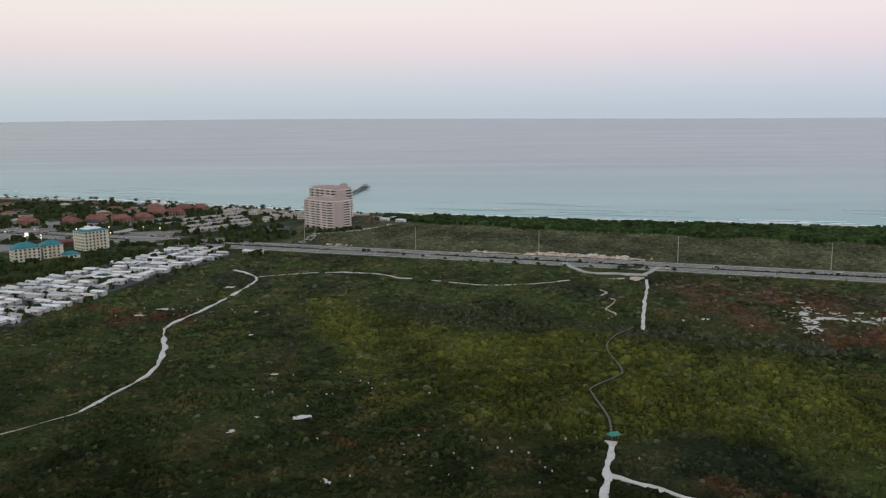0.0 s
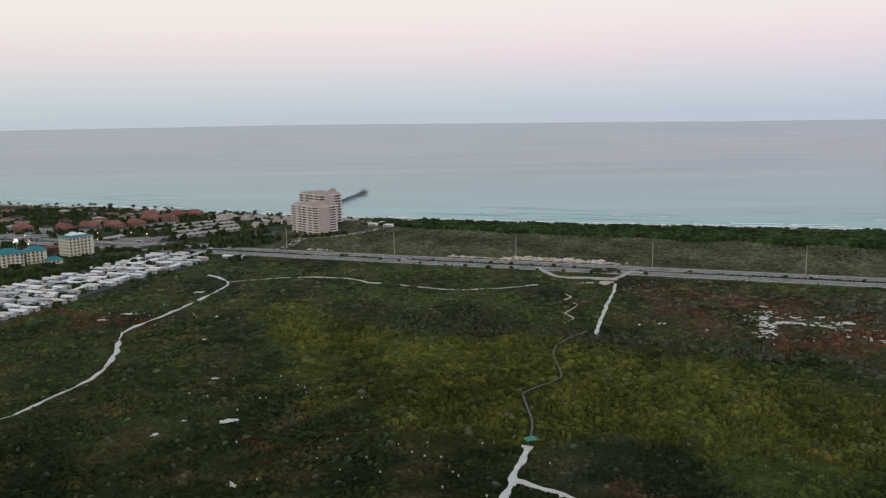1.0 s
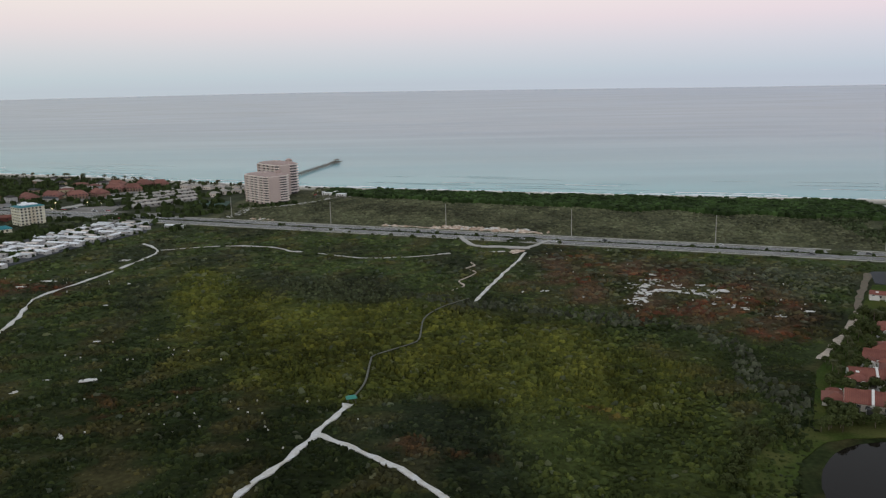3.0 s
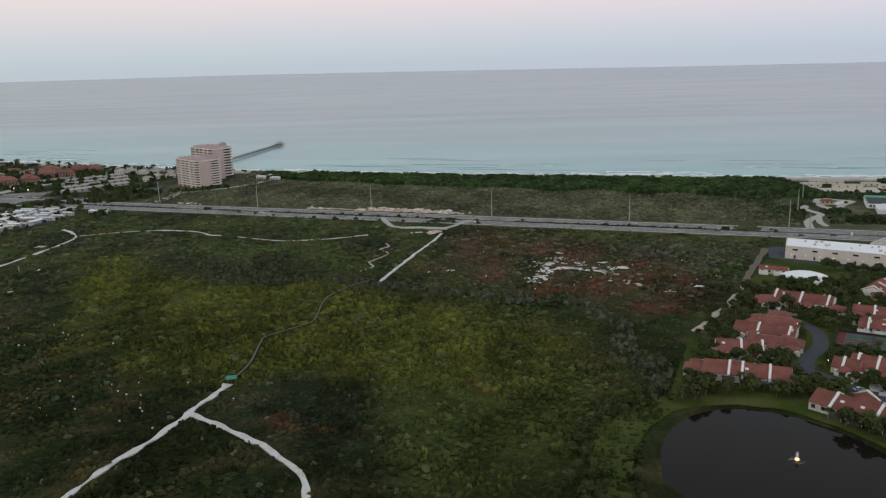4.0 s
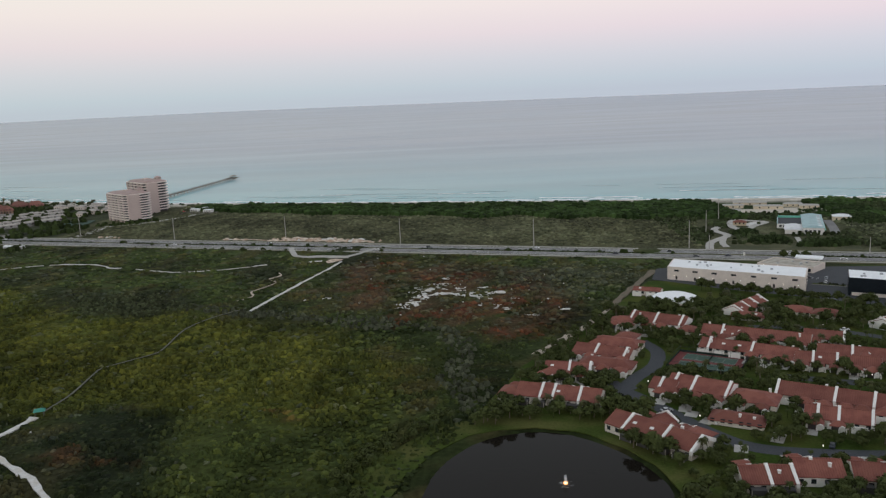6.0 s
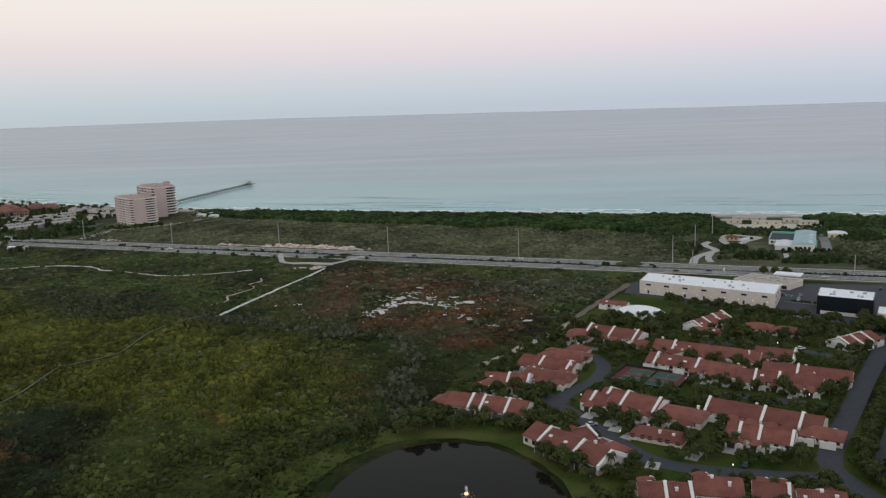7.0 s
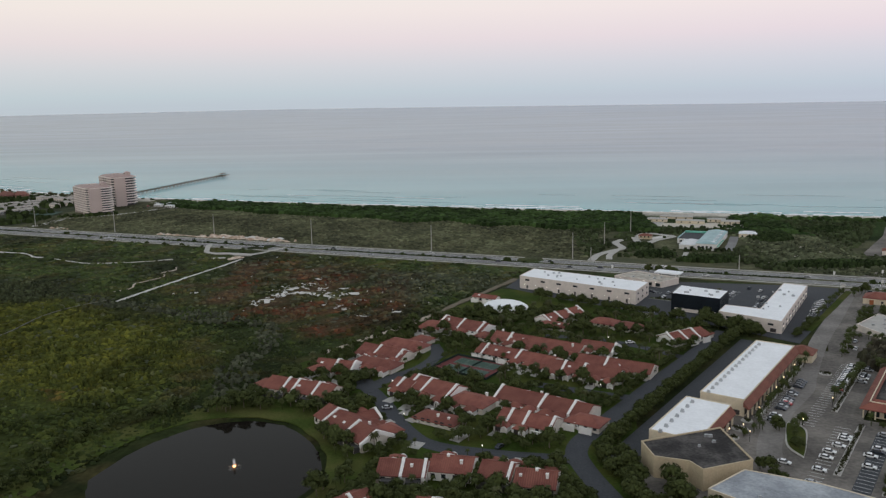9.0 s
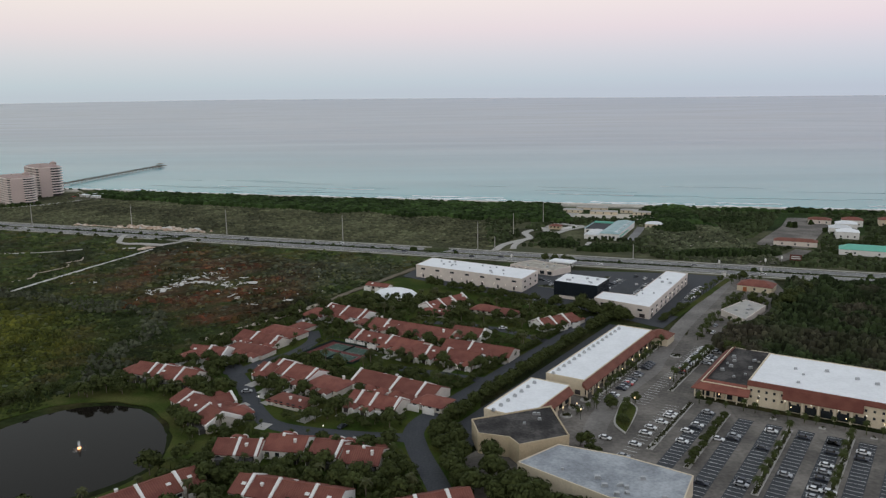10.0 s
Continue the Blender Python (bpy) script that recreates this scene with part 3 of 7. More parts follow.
back = np.concatenate([[-60, -25, 0, 8, 16, 24, 32, 44, 60], np.arange(72, 480, 8), np.arange(480, 720, 4), np.arange(724, 900, 12), [1000, 1300, 2000, 3200, 4600]])
GX, GV = np.meshgrid(cols, back[::-1])
GY = shore(GX) - GV
GZ = np.interp(GV, [-60, -25, 0, 10, 24, 34, 60, 90], [-4, -2.2, -0.55, 0.3, 1.4, 1.0, 0.3, 0.0])
GZ = GZ + np.where(GV > 60, 0.25 * fbm(GX, GY, 0.06, 11) - 0.25, 0) * (GY > 60) * ~inside(GX, GY, TOWN)
GZ = np.where(inside(GX, GY, TOWN), GZ - 0.12, GZ)
rim = away(GX, GY, POND + POND[:1]) * np.where(inside(GX, GY, POND), -1, 1)
GZ = GZ - 2.2 * np.clip((3.0 - rim) / 8, 0, 1)
ground = new("ground", grid_mesh("ground", GX, GY, GZ, M["ground"]))
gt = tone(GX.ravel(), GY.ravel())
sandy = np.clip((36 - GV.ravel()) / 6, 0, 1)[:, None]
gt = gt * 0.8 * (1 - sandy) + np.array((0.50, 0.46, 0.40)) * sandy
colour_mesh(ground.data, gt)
tagged(ground, "dark green scrubland soil running down to a pale sandy beach", "ground", kind="structure")

# sea: rings round the middle of the view, out to the horizon
rad = np.concatenate([np.linspace(350, 1100, 60), np.geomspace(1120, 4780, 60)])
ang = np.radians(np.concatenate([np.arange(-45, 226, 2.0)]))
SR, SA = np.meshgrid(rad, ang)
SX, SY = 170 + SR * np.cos(SA), SR * np.sin(SA)
off = SY - shore(SX)
SZ = -0.5 + (72 - 20 * np.clip((np.degrees(np.arctan2(SX - 170, SY)) + 14) / 30, 0, 1)) * np.clip((SR - 1300) / 3480, 0, 1) ** 1.5 * np.clip((off - 300) / 900, 0, 1)
SZ = np.where(off < -40, -9.0, SZ)
sea = new("sea_water", grid_mesh("sea_water", SX, SY, SZ, M["sea"]))
oa = sea.data.attributes.new("offshore", "FLOAT", "POINT")
oa.data.foreach_set("value", np.clip(off.ravel() / 4000, 0, 1).astype(np.float32))
tagged(sea, "calm grey sea turning pale turquoise along the shore", "sea", kind="structure")
pond = setting("pond_water", flat([(217 + (x - 217) * 1.04, 183 + (y - 183) * 1.04) for x, y in POND], -0.75, 0.05), M["pond"], "still dark pond water in a grassy bank", "pond")

# surf: broken lines of foam along the beach
for k, (v, w) in enumerate(((2, 7.0), (-8, 5.0), (-20, 3.6), (-38, 2.6), (-62, 1.8))):
    x0 = -640
    while x0 < 900:
        n = random.uniform(40, 140)
        if k == 0 or random.random() < 0.62 - 0.07 * k:
            pts = [(x, float(shore(x)) - v + 2.5 * noise.noise((x * 0.02, k, 0))) for x in np.arange(x0, x0 + n, 9)]
            if len(pts) > 2:
                tagged(part("surf", ribbon(pts, w, -0.32 + 0.02 * k, 0.15, 0.9, 3.0), M["foam"]), "broken white line of surf along the beach", "surf", "surf lines", "stuff")
        x0 += n + (4 if k == 0 else random.uniform(20, 90))

# flat darker strips that paint the shade of low swell off the beach
rw = random.Random(77)
for k in range(40):
    x0, v = rw.uniform(-620, 760), rw.uniform(14, 150)
    pts = [(x, float(shore(x)) + v + 3.0 * noise.noise((x * 0.015, k * 3.1, 0))) for x in np.arange(x0, x0 + rw.uniform(30, 130), 10)]
    if len(pts) > 2 and not (-170 < x0 < -60):
        tagged(part("swell_line", ribbon(pts, rw.uniform(0.8, 1.8), -0.38, 0.2, 0.9, 4.0), M["wave"]), "flat dark strip painted as the shade of a low wave off the beach", "wave", "swell lines", "stuff")

# ---- roads and trails ----
def lane(name, offset, width, z, mat, label, x0=-620, x1=1000, cat="road"):
    pts = [(x + 0.326 * offset, float(road_mid(x)) + 0.945 * offset) for x in np.arange(x0, x1 + 1, 20.0)]
    return setting(name, ribbon(pts, width, z, 0.5, 0, 20.0), mat, label, cat)


lane("verge", 0, 37, 0.10, M["verge"], "dry grass verge beside the coast road", cat="verge")
lane("road_south", -7.2, 8.6, 0.18, M["road"], "grey worn asphalt carriageway of the coast road")
lane("road_north", 6.2, 8.6, 0.18, M["road"], "grey worn asphalt carriageway of the coast road, sea side")
lane("pavement_south", -14.6, 1.8, 0.24, M["concrete"], "pale concrete footway along the coast road", cat="footway")
lane("pavement_north", 13.6, 1.8, 0.24, M["concrete"], "pale concrete footway on the sea side", cat="footway")
for off_, x0 in ((-11.3, -600), (-3.1, -600), (2.1, -600), (10.3, -600)):
    lane("edge_line", off_, 0.22, 0.205, M["paint"], "white painted edge line", cat="road marking")
for off_ in (-7.2, 6.2):
    s = Shape()
    for x in np.arange(-300, 620, 9.0):
        m = Matrix.Translation((x + 0.326 * off_, float(road_mid(x)) + 0.945 * off_, 0)) @ Matrix.Rotation(math.atan(-0.345), 4, "Z")
        s.box(-1.4, 1.4, -0.1, 0.1, 0.15, 0.2, m)
    tagged(part("lane_dashes", s, M["paint"]), "white dashed lane line", "road marking", kind="stuff")
setting("dirt_trail_west", ribbon([(-190, 222), (-166, 236), (-147, 253), (-129, 273)], 0.7, 0.22, 0.4, 0.8), M["dirt"], "faint dirt trail through the scrub", "trail")
setting("sand_trail_west", ribbon(TRAILS["west"], 1.6, 0.22, 0.4, 0.9), M["sand"], "winding white sand trail through the scrub", "trail")
setting("sand_trail_south", ribbon(TRAILS["south"], 2.3, 0.22, 0.4, 0.9), M["sand"], "white sand trail through the scrub", "trail")
setting("sand_trail_fork", ribbon(TRAILS["fork"], 2.2, 0.235, 0.4, 0.9), M["sand"], "white sand trail forking through the scrub", "trail")
setting("sand_trail_lot", ribbon(TRAILS["sand"], 1.7, 0.22, 0.4, 0.45), M["sand"], "straight white sand trail below the trailhead", "trail")
setting("sand_trail_arc", ribbon(ARC, 0.9, 0.25, 0.4, 1.1), M["sand"], "thin broken sand trail", "trail")
setting("sand_trail_arc_far", ribbon(ARC_FAR, 1.4, 0.25, 0.4, 1.1), M["sand"], "thin broken sand trail", "trail")
setting("sand_trail_arc_west", ribbon(ARC_WEST, 0.45, 0.25, 0.4, 1.1), M["sand"], "thin broken sand trail", "trail")
setting("sand_trail_spur", ribbon([(113, 495), (106, 493), (97, 489)], 2.0, 0.25, 0.4, 0.5), M["sand"], "short sandy spur beside the trailhead", "trail")
setting("sand_trail_squiggle", ribbon(SQUIGGLE, 0.9, 0.22, 0.4, 0.7, 1.5), M["dirt"], "narrow winding sand track", "trail")
setting("dirt_track", ribbon([(228, 286), (236, 297), (250, 317), (263, 337), (270, 350)], 2.6, 0.26, 0.4, 0.6), M["dirt"], "pale dirt track along the edge of the scrub", "track")
setting("dirt_track_upper", ribbon([(270, 350), (285, 380), (309, 425)], 3.2, 0.26, 0.4, 0.4), M["track"], "brown dirt track along the edge of the scrub", "track")
setting("trailhead_lane_west", ribbon([(83, 548), (87, 532), (93, 516), (106, 510)], 3.4, 0.28, 0.5, 0.15), M["concrete"], "pale gravel lane into the trailhead", "lane")
setting("trailhead_lot", ribbon([(98, 512), (112, 509), (130, 504)], 5.6, 0.29, 0.5, 0.3), M["concrete"], "pale gravel trailhead car park", "car park")
setting("trailhead_lane_east", ribbon([(126, 504), (134, 514), (145, 531)], 3.0, 0.30, 0.5, 0.15), M["concrete"], "pale gravel lane out of the trailhead", "lane")
setting("trailhead_sand", blob(120, 493, 8, 5, 0.26, 3.1, turn=0.4), M["rubble"], "bare tan sand beside the trailhead", "sand")
for i, (cx, cy, rx, ry) in enumerate([(176, 373, 8, 5), (181, 386, 5, 8), (190, 392, 8, 3), (198, 390, 5, 3), (184, 402, 4, 4), (190, 414, 7, 3), (193, 428, 5, 2.4), (206, 386, 6, 3.4), (219, 390, 6, 4), (214, 402, 4, 2.5), (201, 404, 4, 2.2), (172, 366, 4, 3), (228, 377, 3, 2), (131, 393, 2.6, 2), (120, 391, 1.8, 1.4), (-49, 266, 3.6, 2.4), (-66, 267, 3.0, 1.6), (-71, 254, 1.6, 2.0), (-130, 480, 4, 3), (-99, 417, 2.4, 2), (-68, 313, 1.8, 1.4), (232, 345, 5, 2), (250, 352, 3, 2), (-34, 216, 1.6, 2.2), (-150, 425, 6, 2), (-160, 412, 4, 2), (-92, 372, 1.4, 1), (150, 380, 1.5, 1)]):
    setting("sand_patch", blob(cx, cy, rx, ry, 0.2, i * 1.7), M["sand"], "bare white sand patch among the scrub", "sand")

for i, (cx, cy, rx, ry) in enumerate([(474, 468, 14, 3), (486, 488, 6, 3), (470, 500, 4, 4), (482, 514, 5, 3), (500, 520, 3, 3), (476, 534, 4, 2.5), (492, 546, 4, 2), (508, 500, 4, 3), (396, 560, 8, 6), (400, 540, 5, 9)]):
    setting("sand_patch", blob(cx, cy, rx, ry, 0.12, i * 1.9 + 50), M["beach"], "bare beige sand among the coastal scrub", "sand")
rp = random.Random(12)
for i in range(46):
    q = rp.random()
    cx, cy = 172 + 52 * q + rp.gauss(0, 4), 384 + 22 * math.sin(5 * q) + rp.gauss(0, 6)
    setting("sand_patch", blob(cx, cy, rp.uniform(0.7, 2.6), rp.uniform(0.5, 1.5), 0.21, i * 2.3 + 100, 12), M["sand"], "bare white sand patch among the scrub", "sand")
setting("rubble_berm", ribbon([(70, 583), (90, 577), (112, 569), (138, 560)], 4.2, 0.35, 0.4, 0.9), M["rubble"], "low berm of pinkish sand beside the road", "sand")
setting("rubble_berm_west", ribbon([(26, 597), (44, 591), (58, 586)], 2.0, 0.3, 0.4, 0.9), M["rubble"], "low berm of pinkish sand beside the road", "sand")
# sand and rubble heaps beside the road
rh = random.Random(31)
for i in range(92):
    x = rh.choice((rh.uniform(24, 150), rh.uniform(60, 140), rh.uniform(74, 132), rh.uniform(74, 132), rh.uniform(-98, -72) if i % 3 == 0 else rh.uniform(60, 140)))
    y, r, h = 606 - 0.345 * x + rh.uniform(-3, 8 if 70 < x < 136 else 1), rh.uniform(1.0, 3.4), rh.uniform(0.4, 1.9)
    rings = [[(x + q * r * rh.uniform(0.7, 1.35) * math.cos(a), y + q * r * rh.uniform(0.5, 0.95) * math.sin(a), z * rh.uniform(0.8, 1.15)) for a in np.arange(9) * 0.698] for q, z in ((1, 0), (0.7, h * 0.6), (0.35, h * 0.9), (0.08, h))]
    s = Shape()
    for lo, hi in zip(rings, rings[1:]):
        s.solid(lo, hi)
    tagged(part("rubble_mound", s, M["rubble" if i % 4 else "sand"]), "mound of pinkish sandy rubble on the roadside", "mound", "rubble mounds by the road")


# ---- plants ----
def bush_field(name, x, y, r, h, rgb, mat, label, cat, base=0.0, crown=False):
    """Many uneven little domes in one mesh."""
    n, k = len(x), 6
    rs = np.random.RandomState(len(x) % 1000)
    a = np.arange(k) * 2 * math.pi / k
    ph = rs.uniform(0, 6.28, (n, 1))
    j0, j1 = rs.uniform(0.6, 1.5, (n, k)), rs.uniform(0.25, 1.0, (n, k))
    lift = rs.uniform(0.25, 1.05, (n, k))
    if crown:
        j0, j1, lift = rs.uniform(0.85, 1.2, (n, k)), rs.uniform(0.5, 0.95, (n, k)), rs.uniform(0.65, 1.0, (n, k))
    v = np.zeros((n, 2 * k + 1, 3))
    v[:, :k, 0], v[:, :k, 1], v[:, :k, 2] = x[:, None] + r[:, None] * j0 * np.cos(a + ph), y[:, None] + r[:, None] * j0 * np.sin(a + ph), -0.2
    v[:, k:2 * k, 0], v[:, k:2 * k, 1] = x[:, None] + r[:, None] * j1 * np.cos(a + ph + 0.4), y[:, None] + r[:, None] * j1 * np.sin(a + ph + 0.4)
    v[:, k:2 * k, 2] = h[:, None] * lift
    v[:, 2 * k, 0], v[:, 2 * k, 1], v[:, 2 * k, 2] = x + r * rs.uniform(-0.3, 0.3, n), y + r * rs.uniform(-0.3, 0.3, n), h * rs.uniform(0.85, 1.1, n)
    v[:, :, 2] += base
    tri = []
    for j in range(k):
        q = (j + 1) % k
        tri += [(j, q, k + q), (j, k + q, k + j), (k + j, k + q, 2 * k)]
    f = (np.array(tri)[None] + (np.arange(n) * (2 * k + 1))[:, None, None]).reshape(-1, 3)
    me = bpy.data.meshes.new(name)
    me.vertices.add(n * (2 * k + 1))
    me.vertices.foreach_set("co", v.astype(np.float32).ravel())
    me.loops.add(f.size)
    me.loops.foreach_set("vertex_index", f.astype(np.int32).ravel())
    me.polygons.add(len(f))
    me.polygons.foreach_set("loop_start", np.arange(0, f.size, 3, dtype=np.int32))
    me.materials.append(mat)
    me.update(calc_edges=True)
    colour_mesh(me, np.repeat(rgb, 2 * k + 1, axis=0))
    return tagged(new(name, me), label, cat, kind="stuff")


def scatter(x0, x1, y0, y1, gap, seed):
    rs = np.random.RandomState(seed)
    gx, gy = np.meshgrid(np.arange(x0, x1, gap), np.arange(y0, y1, gap))
    return gx.ravel() + rs.uniform(-0.55, 0.55, gx.size) * gap, gy.ravel() + rs.uniform(-0.55, 0.55, gx.size) * gap, rs


def preserve(x, y):
    ok = (y < road_mid(x) - 18) & ~inside(x, y, TOWN) & ~inside(x, y, HOMES) & (away(x, y, POND + POND[:1]) > 6.0) & ~inside(x, y, POND)
    for name, w in (("west", 1.9), ("south", 1.6), ("fork", 1.6), ("sand", 2.2)):
        ok &= away(x, y, TRAILS[name]) > w
    ok &= (away(x, y, BOARD) > 1.2) & (away(x, y, SQUIGGLE) > 0.5) & (away(x, y, ARC) > 1.5) & (away(x, y, ARC_FAR) > 2.8) & (away(x, y, ARC_WEST) > 1.4) & (away(x, y, TRACK) > 4) & (np.hypot(x - 119, y - 496) > 10) & (away(x, y, [(83, 548), (93, 515), (130, 504), (145, 531)]) > 4.5)
    return ok


for name, y0, y1, gap, seed in (("scrub_near", 118, 300, 1.75, 1), ("scrub_middle", 300, 430, 2.3, 2), ("scrub_far", 430, 700, 3.2, 3)):
    x, y, rs = scatter(-340, 325, y0, y1, gap, seed)
    x, y = x[preserve(x, y)], y[preserve(x, y)]
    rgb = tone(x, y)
    lush = inside(x, y, GOLD)
    clump = np.clip(fbm(x, y, 0.22, 21), -1, 1)
    keep = rs.uniform(0, 1, len(x)) < np.where(lush, 0.95, 0.78 + 0.3 * clump)
    x, y, rgb, lush, clump = x[keep], y[keep], rgb[keep], lush[keep], clump[keep]
    r = gap * (0.30 + 0.75 * rs.uniform(0, 1, len(x)) ** 2) * np.where(lush, 1.0, 0.85)
    h = rs.uniform(0.3, 1.0, len(x)) * np.where(lush, 1.25, 0.9) * (1 + 0.5 * clump)
    heath = np.maximum(soft(x, y, HEATH, 30), 0.6 * soft(x, y, RUST, 20))
    pale = rs.uniform(0, 1, len(x)) < 0.035 + 0.10 * (y > 410) + 0.30 * heath
    rgb = np.where(pale[:, None], rgb * 0.5 + np.array((0.058, 0.062, 0.042)), rgb)
    # two kinds of plant grow mixed: a yellower and a deeper green one
    kind = rs.uniform(0, 1, (len(x), 1)) ** 1.5
    rgb = rgb * (np.array((0.82, 0.87, 0.95)) + kind * np.array((0.60, 0.47, 0.14)))
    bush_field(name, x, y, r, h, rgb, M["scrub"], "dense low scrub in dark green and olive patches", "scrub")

# taller grey-green thicket belts and scattered small trees in the scrub
x, y, rs = scatter(-120, 300, 130, 420, 2.4, 9)
belt = (away(x, y, [(60, 388), (100, 369), (132, 351), (152, 339), (176, 337), (194, 323), (201, 302), (198, 266), (202, 236)]) < 6 + 4 * fbm(x, y, 0.1, 2)) | inside(x, y, COPSE)
ok = preserve(x, y) & belt & (rs.uniform(0, 1, len(x)) < 0.8)
x, y = x[ok], y[ok]
bush_field("thicket", x, y, rs.uniform(0.6, 1.7, len(x)), rs.uniform(0.6, 1.7, len(x)), np.where(inside(x, y, COPSE)[:, None], (0.050, 0.058, 0.028), (0.060, 0.065, 0.041)) * rs.uniform(0.55, 1.45, (len(x), 1)), M["scrub"], "grey-green thicket of low trees in the scrub", "thicket")

# flecks of bare white sand between the bushes
x, y, rs = scatter(-200, 290, 190, 500, 2.2, 41)
spots_at = np.maximum.reduce([0.006 * soft(x, y, RUST, 20), 0.06 * np.exp(-((x - 12) / 26) ** 2 - ((y - 228) / 20) ** 2), 0.05 * np.exp(-((x + 40) / 22) ** 2 - ((y - 296) / 14) ** 2), 0.03 * np.exp(-((x + 150) / 34) ** 2 - ((y - 425) / 22) ** 2), 0.04 * np.exp(-((x - 215) / 40) ** 2 - ((y - 385) / 30) ** 2)])
ok = preserve(x, y) & (rs.uniform(0, 1, len(x)) < spots_at)
flecks = Shape()
for k, (px, py) in enumerate(zip(x[ok], y[ok])):
    ring = [(px + 0.30 * q * math.cos(a), py + 0.24 * q * math.sin(a)) for a, q in zip(np.arange(7) * 0.8976, rs.uniform(0.4, 1.5, 7))]
    flecks.prism(ring, 0.1, 0.6)
tagged(part("sand_flecks", flecks, M["sand"]), "small flecks of bare white sand and bleached stems in the scrub", "sand", kind="stuff")

# low hedge on the road's median
x = np.arange(-400, 640, 1.1)
x = x[(np.sin(x * 0.031) + 0.6 * np.sin(x * 0.11) > -0.55) & ((x < 345) | (x > 375)) & ((x < 470) | (x > 500))]
rs = np.random.RandomState(14)
bush_field("median_hedge", x + rs.uniform(-0.3, 0.3, len(x)), road_mid(x) - 0.5 + rs.uniform(-1.2, 1.2, len(x)), rs.uniform(0.6, 1.1, len(x)), rs.uniform(0.5, 1.0, len(x)), np.array((0.024, 0.035, 0.014)) * rs.uniform(0.6, 1.5, (len(x), 1)), M["scrub"], "low dark hedge on the median of the coast road", "hedge", 0.1)

# scrub between the road and the dune woods
x, y, rs = scatter(-125, 640, 380, 820, 3.0, 4)
wood_edge = shore(x) - wood_depth(x) + 8 * fbm(x, y, 0.05, 3)
east = (x > 352 + 0.28 * (y - 480)) & (x < 500) | (x > 525)
mid = (y > road_mid(x) + 19) & (y < wood_edge + 4) & ~east & (away(x, y, [(30, 600), (140, 560)]) > 7) & (np.hypot(x + 100, y - 740) > 34)
xm, ym = x[mid], y[mid]
bush_field("coastal_scrub", xm, ym, rs.uniform(0.8, 2.2, len(xm)), rs.uniform(0.2, 0.9, len(xm)), tone(xm, ym) * rs.uniform(0.75, 1.25, (len(xm), 1)), M["scrub"], "olive coastal scrub between the road and the dunes", "scrub")
x, y, rs = scatter(-70, 900, 520, 860, 3.4, 5)
wood_edge = shore(x) - wood_depth(x) + 8 * fbm(x, y, 0.05, 3)
wd = (y > wood_edge) & (y < shore(x) - 27 - 6 * fbm(x, y, 0.08, 6)) & ~((x > 420) & (x < 490)) & ~((x > 515) & (y < shore(x) - 42))
xw, yw = x[wd], y[wd]
bush_field("dune_wood", xw, yw, rs.uniform(2.2, 3.8, len(xw)), rs.uniform(2.2, 3.8, len(xw)), tone(xw, yw) * rs.uniform(0.6, 1.4, (len(xw), 1)), M["scrub"], "dark green wind-clipped dune woodland above the beach", "woodland", crown=True)
x, y, rs = scatter(420, 530, 420, 620, 2.6, 6)
ok = (x > 470) & (x < 525) & (y > road_mid(x) + 18) & (y < shore(x) - 30)
xe, ye = x[ok], y[ok]
bush_field("coastal_scrub_east", xe, ye, rs.uniform(0.8, 1.9, len(xe)), rs.uniform(0.4, 1.5, len(xe)), tone(xe, ye) * np.array((0.86, 0.92, 0.95)) * rs.uniform(0.5, 1.5, (len(xe), 1)), M["scrub"], "mottled coastal scrub and low trees", "scrub")
x, y, rs = scatter(355, 780, 380, 640, 2.7, 7)
ok = (y > road_mid(x) + 20) & (y < shore(x) - 28) & ((x < 472) | (x > 524)) & ~inside(x, y, [(522, 494), (556, 468), (612, 560), (622, 622), (596, 626), (566, 564)])
for line, w in (([(356, 476), (366, 495), (380, 520), (384, 545), (376, 566), (392, 590), (410, 606), (430, 622)], 6), ([(368, 500), (392, 503), (420, 505), (440, 500)], 5), ([(420, 535), (468, 548)], 24), ([(399, 540), (408, 572), (424, 568)], 9), ([(369, 482), (372, 498), (378, 514)], 6), ([(505, 424), (522, 438), (552, 470)], 8), ([(414, 478), (420, 505)], 4), ([(451, 512), (469, 561)], 5), ([(410, 640), (490, 615)], 22), ([(362, 478), (440, 455)], 14), ([(570, 458), (612, 442)], 11), ([(596, 508), (626, 564)], 10), ([(540, 490), (566, 480)], 8)):
    ok &= away(x, y, line) > w
ok &= rs.uniform(0, 1, len(x)) < 0.75
x, y = x[ok], y[ok]
low_ = soft(x, y, [(462, 478), (530, 470), (520, 560), (470, 560)], 30)
bush_field("coastal_scrub_town", x, y, rs.uniform(0.9, 2.1, len(x)), rs.uniform(0.5, 2.6, len(x)) * (1 - 0.6 * low_), (np.array((0.044, 0.057, 0.025)) + low_[:, None] * np.array((0.034, 0.030, 0.022))) * rs.uniform(0.55, 1.5, (len(x), 1)), M["scrub"], "dark scrub and low trees between the beach houses", "scrub", crown=True)
